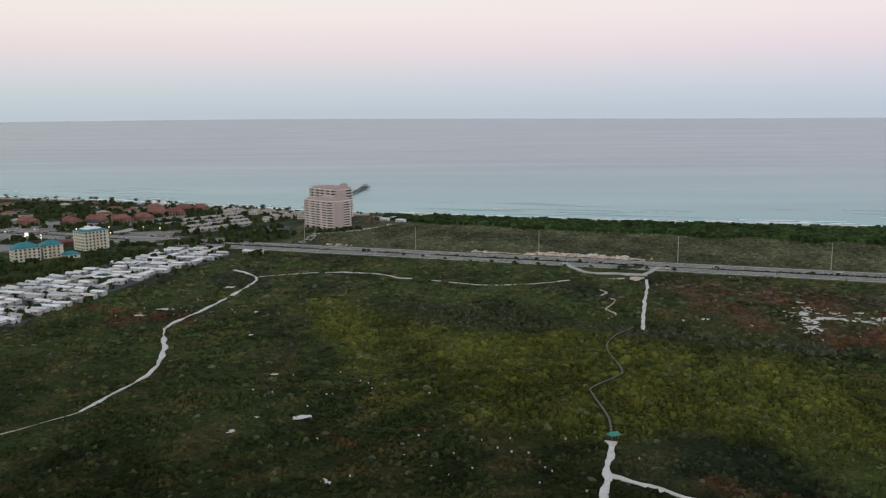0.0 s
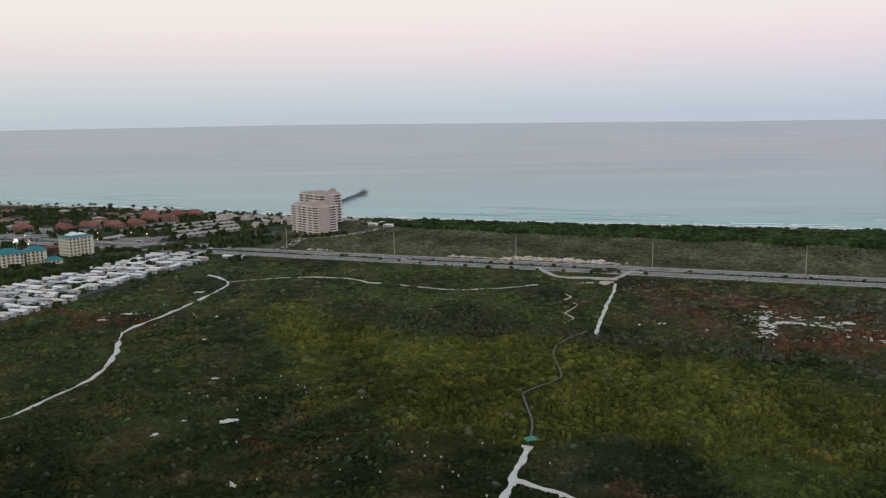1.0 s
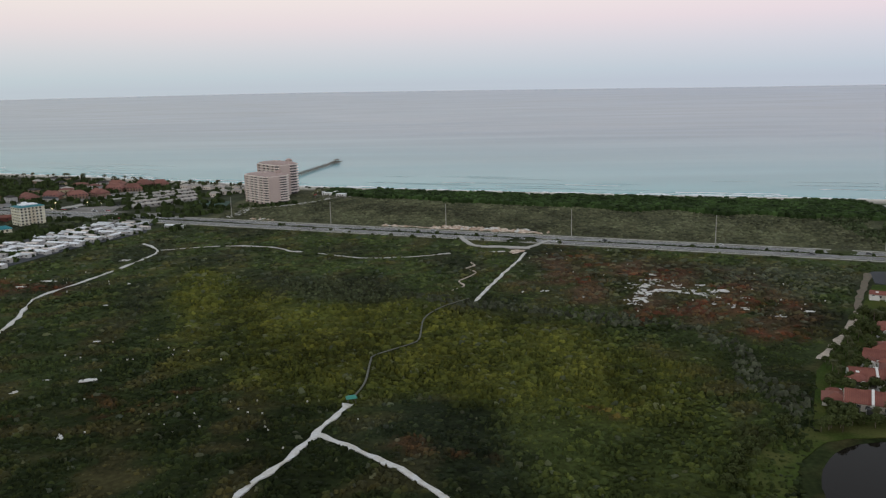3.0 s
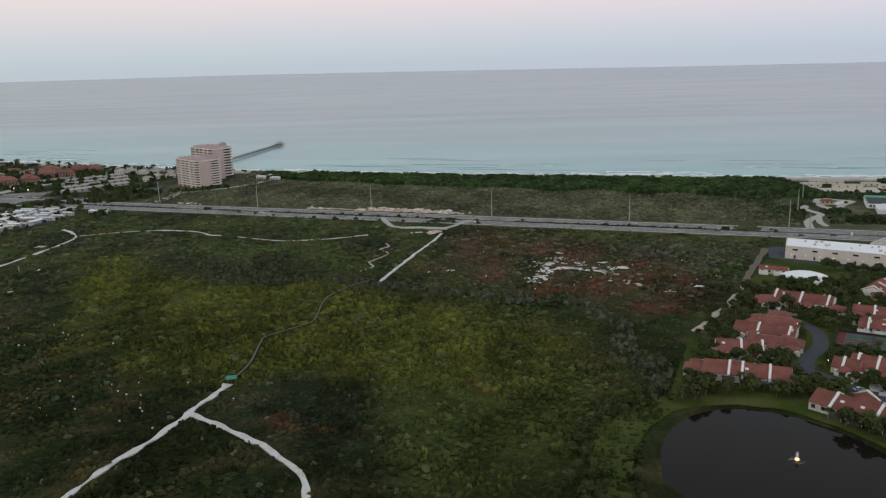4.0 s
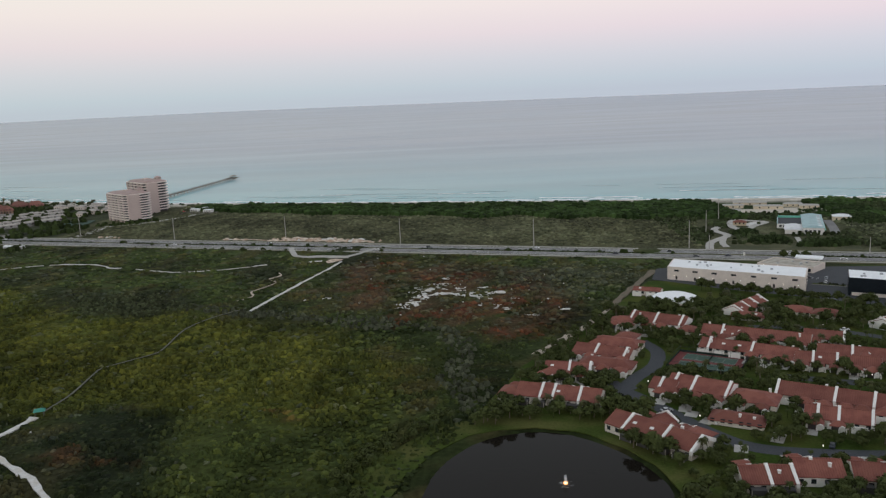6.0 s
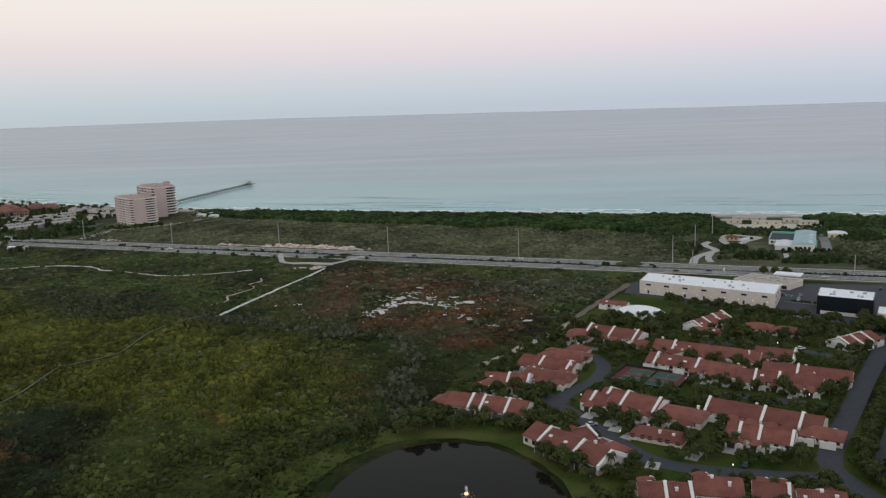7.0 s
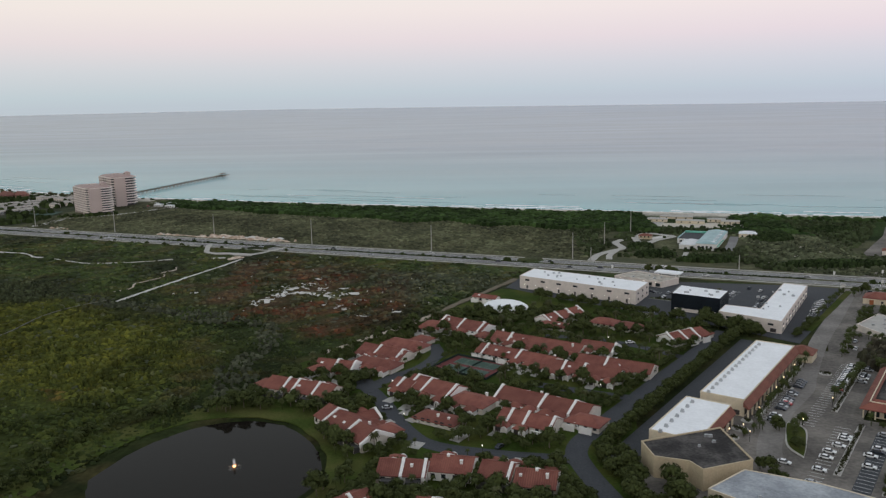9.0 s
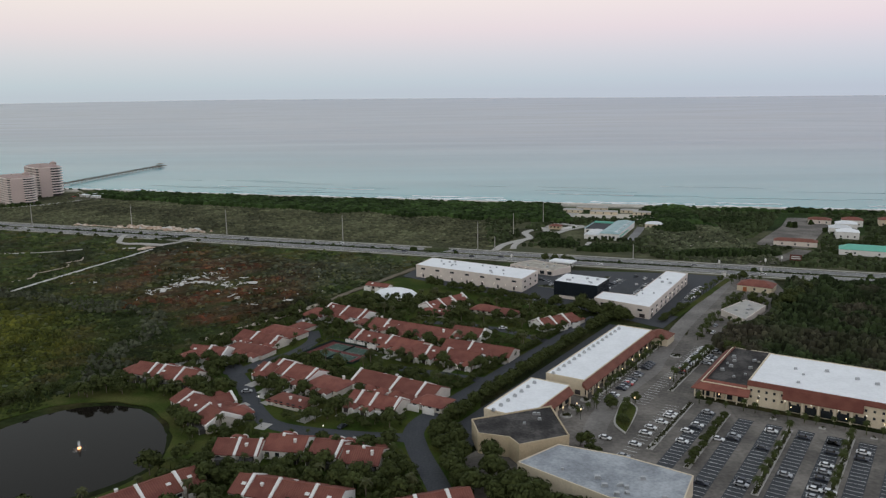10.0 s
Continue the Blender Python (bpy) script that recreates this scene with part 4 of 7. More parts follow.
for cx, cy, rx, ry in ((400, 493, 13, 8), (429, 474, 19, 7), (500, 457, 33, 8), (396, 523, 8, 6), (492, 560, 16, 22), (505, 600, 14, 14), (540, 585, 22, 10)):
    x, y, rs = scatter(cx - rx, cx + rx, cy - ry, cy + ry, 1.7, int(cx))
    ok = ((x - cx) / rx) ** 2 + ((y - cy) / ry) ** 2 < 1
    x, y = x[ok], y[ok]
    dome_ = 1 - ((x - cx) / rx) ** 2 - ((y - cy) / ry) ** 2
    bush_field("thicket", x, y, rs.uniform(0.9, 1.7, len(x)), (1.6 + 2.6 * np.sqrt(np.clip(dome_, 0, 1))) * rs.uniform(0.8, 1.1, len(x)), np.array((0.028, 0.042, 0.015)) * rs.uniform(0.6, 1.4, (len(x), 1)), M["scrub"], "dark green rounded thicket beyond the road", "thicket", crown=True)


def leaf_cards(s, cx, cy, cz, r, n, size, rs, squash=0.75):
    for _ in range(n):
        d = Vector((rs.gauss(0, 1), rs.gauss(0, 1), rs.gauss(0, 1))).normalized()
        p = Vector((cx, cy, cz)) + Vector((d.x * r, d.y * r, d.z * r * squash)) * rs.uniform(0.75, 1.08)
        t = d.orthogonal().normalized()
        t.rotate(Matrix.Rotation(rs.uniform(0, 6.28), 3, d))
        u = d.cross(t)
        t = (t + d * rs.uniform(-0.6, 0.6)).normalized()
        w = size * rs.uniform(0.6, 1.3)
        s.face(p - t * w, p + u * w * 0.7, p + t * w, p - u * w * 0.7)


def broadleaf(seed, height, spread):
    rs = random.Random(seed)
    tree = thing("tree", "leafy dark green broadleaf tree among the houses", "tree", "neighbourhood trees")
    tr = Shape().tube((0, 0, 0), (0.1, 0.05, height * 0.5), 0.16, 0.11)
    crown, core = Shape(), Shape()
    for i in range(9):
        a, q = i * 2.4, math.sqrt((i + 0.4) / 9)
        x, y, z = spread * 0.75 * q * math.cos(a), spread * 0.75 * q * math.sin(a), height * (0.78 - 0.3 * q * q) + rs.uniform(-0.3, 0.3)
        r = spread * rs.uniform(0.36, 0.55)
        tr.tube((0.1, 0.05, height * 0.42), (x * 0.8, y * 0.8, z), 0.07, 0.03, 4)
        leaf_cards(crown, x, y, z, r, 50, r * 0.27, rs)
        ring = [(x + r * 0.64 * k * math.cos(b), y + r * 0.64 * k * math.sin(b), z + r * 0.48 * h) for k, h in ((0.6, -0.8), (1, 0), (0.55, 0.85)) for b in np.arange(6) * 1.047]
        core.solid(ring[:6], ring[6:12]).solid(ring[6:12], ring[12:])
    crown.v += core.v
    base = len(crown.v) - len(core.v)
    crown.f += [tuple(base + k for k in f) for f in core.f]
    part("trunk", tr, M["bark"], tree)
    part("crown", crown, M["leaf"], tree)
    return tree


def palm(seed, height):
    rs = random.Random(seed)
    tree = thing("palm_tree", "slim cabbage palm with a round olive crown", "palm tree", "palms")
    tr = Shape()
    for k in range(4):
        tr.tube((0.05 * k, 0, height * k / 4), (0.05 * (k + 1), 0, height * (k + 1) / 4), 0.17 - 0.015 * k, 0.165 - 0.015 * k)
    fr = Shape()
    for k in range(34):
        a, up = k * 2.4, rs.uniform(-0.7, 1.0)
        d = Vector((math.cos(a), math.sin(a), 0))
        p = Vector((0.2, 0, height))
        side = Vector((-d.y, d.x, 0))
        prev = p
        for q in range(3):
            nxt = p + d * (0.62 * (q + 1)) * (1 - 0.2 * abs(up)) + Vector((0, 0, up * 0.5 * (q + 1) - 0.13 * (q + 1) ** 2))
            w0, w1 = (0.1, 0.3, 0.24)[q], (0.3, 0.24, 0.04)[q]
            fr.face(prev - side * w0, nxt - side * w1, nxt + side * w1, prev + side * w0)
            prev = nxt
    part("trunk", tr, M["bark"], tree)
    part("crown", fr, M["palm"], tree)
    return tree


# ---- houses with red roofs ----
def gable(w, d, h, rise, over=0.35, thick=0.2):
    """Walls and two roof slopes of a ridge along x, centred, standing on z = 0."""
    walls = Shape().prism([(-w / 2, -d / 2), (w / 2, -d / 2), (w / 2, d / 2), (-w / 2, d / 2)], -0.3, h)
    for sx in (-1, 1):
        x = sx * w / 2
        walls.solid([(x - 0.1, -d / 2, h), (x + 0.1, -d / 2, h), (x + 0.1, d / 2, h), (x - 0.1, d / 2, h)], [(x - 0.1, -0.05, h + rise - 0.1), (x + 0.1, -0.05, h + rise - 0.1), (x + 0.1, 0.05, h + rise - 0.1), (x - 0.1, 0.05, h + rise - 0.1)])
    roof = Shape()
    drop = over * rise / (d / 2)
    x0, x1 = -w / 2 - 0.05, w / 2 + 0.05
    for sy in (-1, 1):
        e, r = (sy * (d / 2 + over), h - drop), (0.0, h + rise)
        pts = [(x0, *e), (x1, *e), (x1, *r), (x0, *r)]
        if sy > 0:
            pts = pts[::-1]
        roof.solid([(p[0], p[1], p[2] - 0.02) for p in pts], [(p[0], p[1], p[2] + thick) for p in pts])
    return walls, roof


def ribs(w, d, h, rise, over=0.35, gap=0.62):
    s = Shape()
    drop = over * rise / (d / 2)
    for x in np.arange(-w / 2 + 0.2, w / 2, gap):
        for sy in (-1, 1):
            a, b = Vector((x, sy * (d / 2 + over), h - drop + 0.2)), Vector((x, 0, h + rise + 0.2))
            up = Vector((0, 0, 0.09))
            s.face(a - Vector((0.16, 0, 0)), b - Vector((0.16, 0, 0)), b + up, a + up)
            s.face(a + up, b + up, b + Vector((0.16, 0, 0)), a + Vector((0.16, 0, 0)))
    return s


def window(parent, x, y, z, w, h):
    s = Shape().box(x - w / 2, x + w / 2, y - 0.06, y + 0.06, z, z + h)
    part("window", s, M["glass"], parent)


def hip(w, d, h, rise, over=0.3):
    walls = Shape().prism([(-w / 2, -d / 2), (w / 2, -d / 2), (w / 2, d / 2), (-w / 2, d / 2)], -0.3, h)
    a, b = w / 2 + over, d / 2 + over
    k = min(a, b) * 0.85
    low = [(-a, -b, h), (a, -b, h), (a, b, h), (-a, b, h)]
    top = [(-a + k, -b + k, h + rise), (a - k, -b + k, h + rise), (a - k, b - k, h + rise), (-a + k, b - k, h + rise)]
    roof = Shape().solid([(x, y, z - 0.15) for x, y, z in low], low).solid(low, top)
    return walls, roof


def townhouse_block(front, wings, label, seed):
    """Joined houses: each wing is a ridge line with its depth, eaves and rise; front: the side of doors and drives.
    wings: x0, y0, x1, y1, depth, eaves, rise, hipped, places of the white firewalls along the ridge."""
    rs = random.Random(seed)
    xa, ya = wings[0][0], wings[0][1]
    row = thing("townhouse_block", label, "townhouse block", "red-roofed townhouses", Matrix.Translation((xa, ya, 0)))
    for x0, y0, x1, y1, d, h, rise, hipped, fire in wings:
        w = math.hypot(x1 - x0, y1 - y0)
        m = Matrix.Translation(((x0 + x1) / 2 - xa, (y0 + y1) / 2 - ya, 0)) @ Matrix.Rotation(math.atan2(y1 - y0, x1 - x0), 4, "Z")
        walls, roof = hip(w, d, h, rise, 0.4) if hipped else gable(w, d, h, rise, 0.45)
        wall = part("wall", walls, M[rs.choice(("wallwhite", "wallwhite", "white"))], row, m=m)
        rf = part("roof", roof, M["tile"], row, m=m)
        if not hipped:
            part("tile_ribs", ribs(w - 0.3, d, h, rise, 0.45), M["tile"], rf)
            part("ridge_cap", Shape().tube((-w / 2, 0, h + rise + 0.16), (w / 2, 0, h + rise + 0.16), 0.17, 0.17, 6), M["tile"], rf)
        for f in fire:
            # white stucco firewall that steps down over the roof, often over one slope alone
            px, t, o = (f - 0.5) * w, 0.42, d / 2 + 0.5
            top, low = h + rise + 0.55, h - 0.1
            o0, o1 = rs.choice(((o, o), (o, o), (o, 0.6), (0.6, o) if front > 0 else (o, 0.6)))
            rim = [(-o0, low if o0 == o else top - 0.3), (0, top), (o1, low if o1 == o else top - 0.3)]
            ring = [(y, z + 0.25) for y, z in rim] + [(y, z - 1.0) for y, z in rim[::-1]]
            fw = Shape().solid([(px + t, y, z) for y, z in ring], [(px - t, y, z) for y, z in ring])
            part("firewall", fw, M["white"], row, "white stucco firewall stepping down the roof", m)
        n = max(1, round(w / 6.0))
        for k in range(n):
            cx = -w / 2 + (k + 0.5) * w / n
            for sy in (-1, 1):
                for fx in (-1.5, 1.5):
                    window(wall, cx + fx, sy * d / 2, 0.9, 1.2, 1.2)
                    if h > 2.8 and rs.random() < 0.5:
                        window(wall, cx + fx * 0.8, sy * d / 2, 2.25, 0.8, 0.45)
            if rs.random() < 0.22:
                zt = h + rise * rs.uniform(0.55, 0.95)
                part("chimney", Shape().box(-0.35, 0.35, -0.35, 0.35, h, zt + 0.5).box(-0.43, 0.43, -0.43, 0.43, zt + 0.5, zt + 0.65), M["white"], row, "white stucco chimney", m @ Matrix.Translation((cx + rs.uniform(-1.5, 1.5), rs.choice((-1, 1)) * d * 0.22, 0)))
            elif rs.random() < 0.30:
                sk = rs.choice((-1, 1))
                part("roof_light", Shape().box(-0.6, 0.6, -0.45, 0.45, 0, 0.14), M["white"], row, "pale raised roof light", m @ Matrix.Translation((cx, sk * d * 0.25, h + rise * 0.5 + 0.25)) @ Matrix.Rotation(-sk * math.atan2(rise, d / 2), 4, "X"))
            if front and h > 1.9 and rs.random() < 0.8:
                # low entry wing with its own hip roof, arch and drive
                ww, wd = rs.uniform(3.8, 5.0), rs.uniform(3.0, 4.5)
                mw = m @ Matrix.Translation((cx + rs.uniform(-0.6, 0.6), front * (d / 2 + wd / 2 - 0.4), 0))
                a, b = hip(ww, wd, 1.9, rs.uniform(1.0, 1.5))
                wing = part("wing", a, M["white"], row, "single-storey white entry wing", mw)
                part("wing_roof", b, M["tile"], wing)
                part("garage_door", Shape().box(-1.15, 1.15, -0.06, 0.06, 0, 1.9), M["recess"], wing, m=Matrix.Translation((-ww * 0.12, front * wd / 2, 0)))
                arch = Shape().prism([(1.15, 0), (1.15, 0.9)] + [(1.15 * math.cos(q), 0.9 + 1.4 * math.sin(q)) for q in np.arange(1, 8) * math.pi / 8] + [(-1.15, 0.9), (-1.15, 0), (-0.75, 0), (-0.75, 0.9)] + [(-0.75 * math.cos(q), 0.9 + 0.9 * math.sin(q)) for q in np.arange(1, 8) * math.pi / 8] + [(0.75, 0.9), (0.75, 0)], -0.15, 0.15)
                part("porch_arch", arch, M["white"], wing, "white stucco arch", Matrix.Translation((ww * 0.36, front * (wd / 2 + 0.6), 0)) @ Matrix.Rotation(radians(90), 4, "X"))
                if rs.random() < 0.75:
                    dl = rs.uniform(4.0, 6.5)
                    part("driveway", Shape().box(-1.7, 1.7, min(0, front * dl), max(0, front * dl), -0.1, 0.13), M["concrete"], row, "pale concrete driveway", mw @ Matrix.Translation((-ww * 0.12, front * wd / 2, 0)))
            if h > 1.9 and rs.random() < 0.8:
                if front > 0:
                    po = part("screen_porch", Shape().box(cx - 1.9, cx + 1.9, -d / 2 - 2.0, -d / 2 + 0.1, -0.2, 1.8), M["screen"], row, "dark screened porch", m)
                    for fx in (-1.9, 1.9):
                        part("post", Shape().box(cx + fx - 0.06, cx + fx + 0.06, -d / 2 - 2.08, -d / 2 - 1.98, -0.2, 1.85), M["wallwhite"], po)
                else:
                    part("patio_wall", Shape().box(cx - 2.9, cx + 1.4, -d / 2 - 2.3, -d / 2 - 2.0, -0.2, 2.2), M["white"], row, "white patio wall", m)
    return row


T, W2 = "white stucco townhouses joined under stepped red tile roofs", "low white stucco houses under red hip roofs among trees"
HOUSE_BLOCKS = [
    (1, [(218.4, 243.2, 244.2, 232.5, 11.1, 2.85, 2.4, 0, (0.45, 0.76, 0.3)), (212.3, 245.2, 219.9, 242.1, 8.6, 2.05, 1.8, 1, ())], T),
    (1, [(245.2, 215.8, 264.5, 193.5, 11.1, 2.85, 2.4, 0, (0.66, 1.0, 0.22)), (253.3, 209.2, 260.4, 215.3, 7.1, 2.05, 1.7, 0, (1.0,)), (261.4, 199.6, 269, 205.7, 7.6, 2.05, 1.7, 1, ())], T),
    (-1, [(230, 267, 245.7, 262.4, 9.6, 2.05, 2, 0, (0.55, 1.0)), (243.7, 272, 261.4, 263.4, 8.8, 2.05, 2, 1, ()), (228, 263.9, 234.1, 259.9, 6.6, 1.65, 1.5, 1, ())], T),
    (-1, [(244.7, 287.7, 264, 275.6, 9.6, 2.05, 2, 0, (0.4, 0.9)), (252.8, 296.4, 269.6, 286.7, 8.8, 2.25, 2, 1, ()), (263.5, 302.4, 270.6, 297.9, 8.1, 1.85, 1.7, 1, ())], T),
    (-1, [(265.5, 324.2, 275.6, 320.7, 8.6, 2.05, 1.8, 1, ()), (275.1, 326.3, 295.4, 312.6, 11.6, 2.65, 2.3, 0, (0.05, 0.48, 0.92)), (290.8, 308.5, 296.9, 304.5, 7.1, 1.65, 1.6, 1, ())], T),
    (-1, [(264, 245.2, 271.1, 240.1, 9.6, 2.25, 2, 0, (0.4,)), (270.1, 245.2, 286.8, 233, 12.1, 2.85, 2.4, 0, (0.12, 0.42, 0.96)), (285.3, 232, 297.9, 224.4, 10.6, 2.35, 2.1, 1, ()), (274.6, 217.8, 288.3, 210.2, 8.1, 1.55, 1.8, 1, ())], T),
    (0, [(293.2, 286.3, 307.9, 277.0, 10.6, 2.25, 2.1, 0, (0.2,))], T),
    (-1, [(307.9, 277.0, 322.5, 267.6, 10.6, 2.25, 2.1, 0, (0.1,)), (298.9, 303.5, 334.4, 283.7, 10.6, 2.35, 2.1, 0, (0.2,)), (306, 287.2, 313.6, 296.9, 8.6, 2.05, 1.9, 0, ()), (334.4, 290.8, 347.1, 284.2, 9.6, 2.45, 2, 0, (1.0,))], T),
    (-1, [(320.2, 265.4, 345.1, 253.3, 10.1, 2.25, 2.1, 0, (0.22, 0.5)), (331.4, 272.5, 357.7, 259.4, 10.1, 2.25, 2.1, 0, (0.4,)), (338.5, 255.8, 345.6, 266, 8.6, 2.05, 1.9, 0, ())], T),
    (-1, [(302, 234.5, 330.9, 216.8, 11.1, 2.65, 2.3, 0, (0.0, 0.5, 0.82)), (302, 215.3, 318.7, 206.7, 9.6, 2.45, 2.2, 0, (0.2, 0.5, 0.97)), (323.3, 214.8, 333.4, 209.2, 8.6, 2.05, 1.8, 1, ())], T),
    (1, [(268, 176.3, 281.7, 175.2, 10.6, 2.65, 2.2, 0, (0.95, 0.5)), (282.2, 178.8, 294.4, 176.8, 10.6, 2.85, 2.3, 0, (0.4,))], T),
    (1, [(296.4, 175.8, 305.5, 173.2, 10.6, 2.85, 2.2, 0, (0.9,)), (305.5, 171.2, 316.7, 169.2, 10.6, 2.65, 2.3, 0, (0.5,))], T),
    (0, [(247.3, 137.2, 267.5, 158, 11.1, 2.85, 2.4, 0, (0.1, 0.45, 0.8))], T),
    (0, [(280.7, 154, 309.6, 144.8, 11.1, 2.85, 2.4, 0, (0.15, 0.4, 0.75))], T),
    (0, [(321.2, 140.3, 340.5, 147.4, 10.1, 2.65, 2.2, 0, (0.3, 0.7))], T),
    (0, [(211.8, 116, 236.1, 129.1, 10.1, 2.65, 2.2, 0, (0.15, 0.4, 0.65, 0.9))], T),
    (0, [(319.7, 328.3, 337, 345.5, 9.6, 2.25, 2.1, 0, (0.02, 0.34, 0.66, 0.98)), (318.2, 325.8, 330.4, 320.7, 7.1, 1.65, 1.5, 1, ())], T),
    (-1, [(342.5, 330.3, 352.7, 325.2, 8.6, 1.85, 1.8, 1, ()), (352.7, 323.7, 362.3, 317.1, 8.6, 1.85, 1.8, 1, ())], W2),
    (0, [(369.4, 298.9, 386.1, 310, 10.6, 2.25, 2.1, 0, (0.02, 0.36, 0.7)), (384.1, 311.1, 389.1, 306.5, 7.6, 1.85, 1.6, 1, ())], T)]
for i, (front, wings, label) in enumerate(HOUSE_BLOCKS):
    townhouse_block(front, wings, label, 40 + i)

setting("lawn", flat([(222, 274), (262, 334), (300, 400), (330, 395), (395, 330), (345, 225), (335, 110), (262, 110), (259, 150), (258, 188), (244, 209), (229, 221), (212, 222), (200, 222)], 0.02, 0.3), M["lawn"], "dark green lawn between the townhouses", "lawn")
setting("pond_bank", ribbon([(167, 150), (172, 172), (180, 196), (194, 215), (212, 222), (230, 220), (244, 209), (255, 190), (258, 170), (251, 152), (236, 140), (212, 136), (188, 142), (172, 155)], 11.0, 0.03, 0.3, 0.1), M["bank"], "mown grass bank round the pond", "lawn")
LANES = [[(345, 100), (334, 150), (325, 181), (324, 196), (333, 213), (346, 234), (360, 257), (377, 284), (398, 318)], [(325, 187), (302, 190), (281, 196), (271, 208), (260, 232), (253, 245)],
         [(253, 245), (261, 257), (270, 268), (275, 284), (272, 298)], [(347, 236), (334, 241), (322, 246), (311, 251)], [(374, 280), (356, 297), (338, 307), (320, 311)]]
for k, (pts, w) in enumerate(zip(LANES, (6.5, 6.0, 5.5, 5.0, 4.5))):
    setting("lane_%d" % (k + 1), ribbon(pts, w, 0.06 + 0.008 * k, 0.3), M["asphalt"], "dark asphalt lane between the townhouses", "lane")
setting("turning_circle", blob(252, 246, 8, 7, 0.11, 2.0), M["asphalt"], "dark asphalt turning circle", "lane")

# pale drive aprons beside the lanes
for i, (cx, cy) in enumerate([(246, 262), (255, 261), (246, 258), (263, 233), (275, 306), (273, 216), (270, 222), (269, 226), (308, 269), (320, 259), (276, 196)]):
    m = Matrix.Translation((cx, cy, 0)) @ Matrix.Rotation(radians(-31 + 12 * math.sin(i * 2.1)), 4, "Z")
    apron = Shape().box(-1.9 - (i < 3), 1.9 + (i < 3), -2.4, 2.4, -0.1, 0.125, m)
    setting("drive_apron", apron, M["concrete"], "pale concrete drive apron beside a lane", "driveway")
setting("drive_strip", ribbon([(287, 199), (290, 204), (293, 209)], 3.6, 0.13, 0.25), M["concrete"], "long pale concrete driveway", "driveway")

# tennis courts with a dark windscreen fence
CT = Matrix.Translation((289.5, 268.5, 0)) @ Matrix.Rotation(radians(-31), 4, "Z")
court = thing("tennis_court", "red and green tennis courts inside a dark screened fence", "tennis court", m=CT)
part("surround", Shape().box(-12.5, 12.5, -9.3, 9.3, -0.2, 0.08), M["court_red"], court, "dark red court surround")
for sy in (-4.5, 4.5):
    pl = part("playing_area", Shape().box(-9.4, 9.4, sy - 3.4, sy + 3.4, -0.1, 0.1), M["court_green"], court, "green court surface")
    ln = Shape()
    for a, b, c, d in ((-9.4, 9.4, -3.4, -3.32), (-9.4, 9.4, 3.32, 3.4), (-9.4, -9.32, -3.4, 3.4), (9.32, 9.4, -3.4, 3.4), (-9.4, 9.4, -2.5, -2.42), (-9.4, 9.4, 2.42, 2.5), (-5, -4.92, -2.4, 2.4), (4.92, 5, -2.4, 2.4)):
        ln.box(a, b, sy + c, sy + d, 0.09, 0.108)
    part("court_lines", ln, M["court_paint"], pl)
    part("net", Shape().box(-0.03, 0.03, sy - 3.7, sy + 3.7, 0.1, 0.75), M["mesh"], court)
for a, b, c, d in ((-12.5, 12.5, 9.3, 9.4), (-12.5, 12.5, -9.4, -9.3), (-12.6, -12.5, -9.3, 9.3), (12.5, 12.6, -9.3, 9.3)):
    part("windscreen", Shape().box(a, b, c, d, 0, 0.9), M["mesh"], court, "dark green windscreen mesh")
    part("fence_rail", Shape().box(a, b, c, d, 2.2, 2.27), M["mesh"], court)
for px, py in [(x_, sy) for x_ in np.arange(-12.5, 12.6, 3.125) for sy in (-9.3, 9.3)] + [(sx, y_) for y_ in np.arange(-7.0, 7.1, 3.5) for sx in (-12.5, 12.5)]:
    part("fence_post", Shape().tube((px, py, 0), (px, py, 2.25), 0.05, 0.05, 5), M["mesh"], court)

# white tent roof by the scrub edge
dome = thing("tent_hall", "low white domed tent roof", "tent", m=pose(303, 359, 0, 0, 0, -28))
s = Shape()
rings = [[(11.5 * q * math.cos(a), 9.5 * q * math.sin(a), z) for a in np.arange(18) * 0.349] for q, z in ((1, 0), (1, 1.2), (0.86, 2.3), (0.6, 3.2), (0.3, 3.7), (0.04, 3.85))]
for lo, hi in zip(rings, rings[1:]):
    s.solid(lo, hi)
part("tent_roof", s, M["membrane"], dome)
part("tent_rim", Shape().prism([(11.7 * math.cos(a), 9.7 * math.sin(a)) for a in np.arange(18) * 0.349], -0.2, 0.5), M["pale"], dome)
townhouse_block(0, [(287, 375.5, 299, 369, 5, 2.6, 1.0, 0, ())], "small low building with a brown tile roof beside the tent", 77)

# pond fountain
ft = thing("fountain", "white water jet with an orange lamp in the pond", "fountain", m=pose(224.7, 181.3, -0.75))
part("float", Shape().prism([(0.7 * math.cos(a), 0.7 * math.sin(a)) for a in np.arange(10) * 0.628], -0.1, 0.15), M["rubber"], ft)
jet = Shape()
for k in range(46):
    a, q = k * 2.4, random.random()
    r, z = 0.25 + 0.15 * q, 2.6 * (1 - q * 0.5)
    jet.tube((0.08 * math.cos(a), 0.08 * math.sin(a), 0.1), (r * math.cos(a), r * math.sin(a), z), 0.09, 0.03, 4)
part("jet", jet, M["foam"], ft, "white spray")
part("lamp", Shape().prism([(0.5 * math.cos(a), 0.5 * math.sin(a)) for a in np.arange(8) * 0.785], 0.15, 0.5), M["fountain_light"], ft, "glowing orange lamp")
splash = Shape()
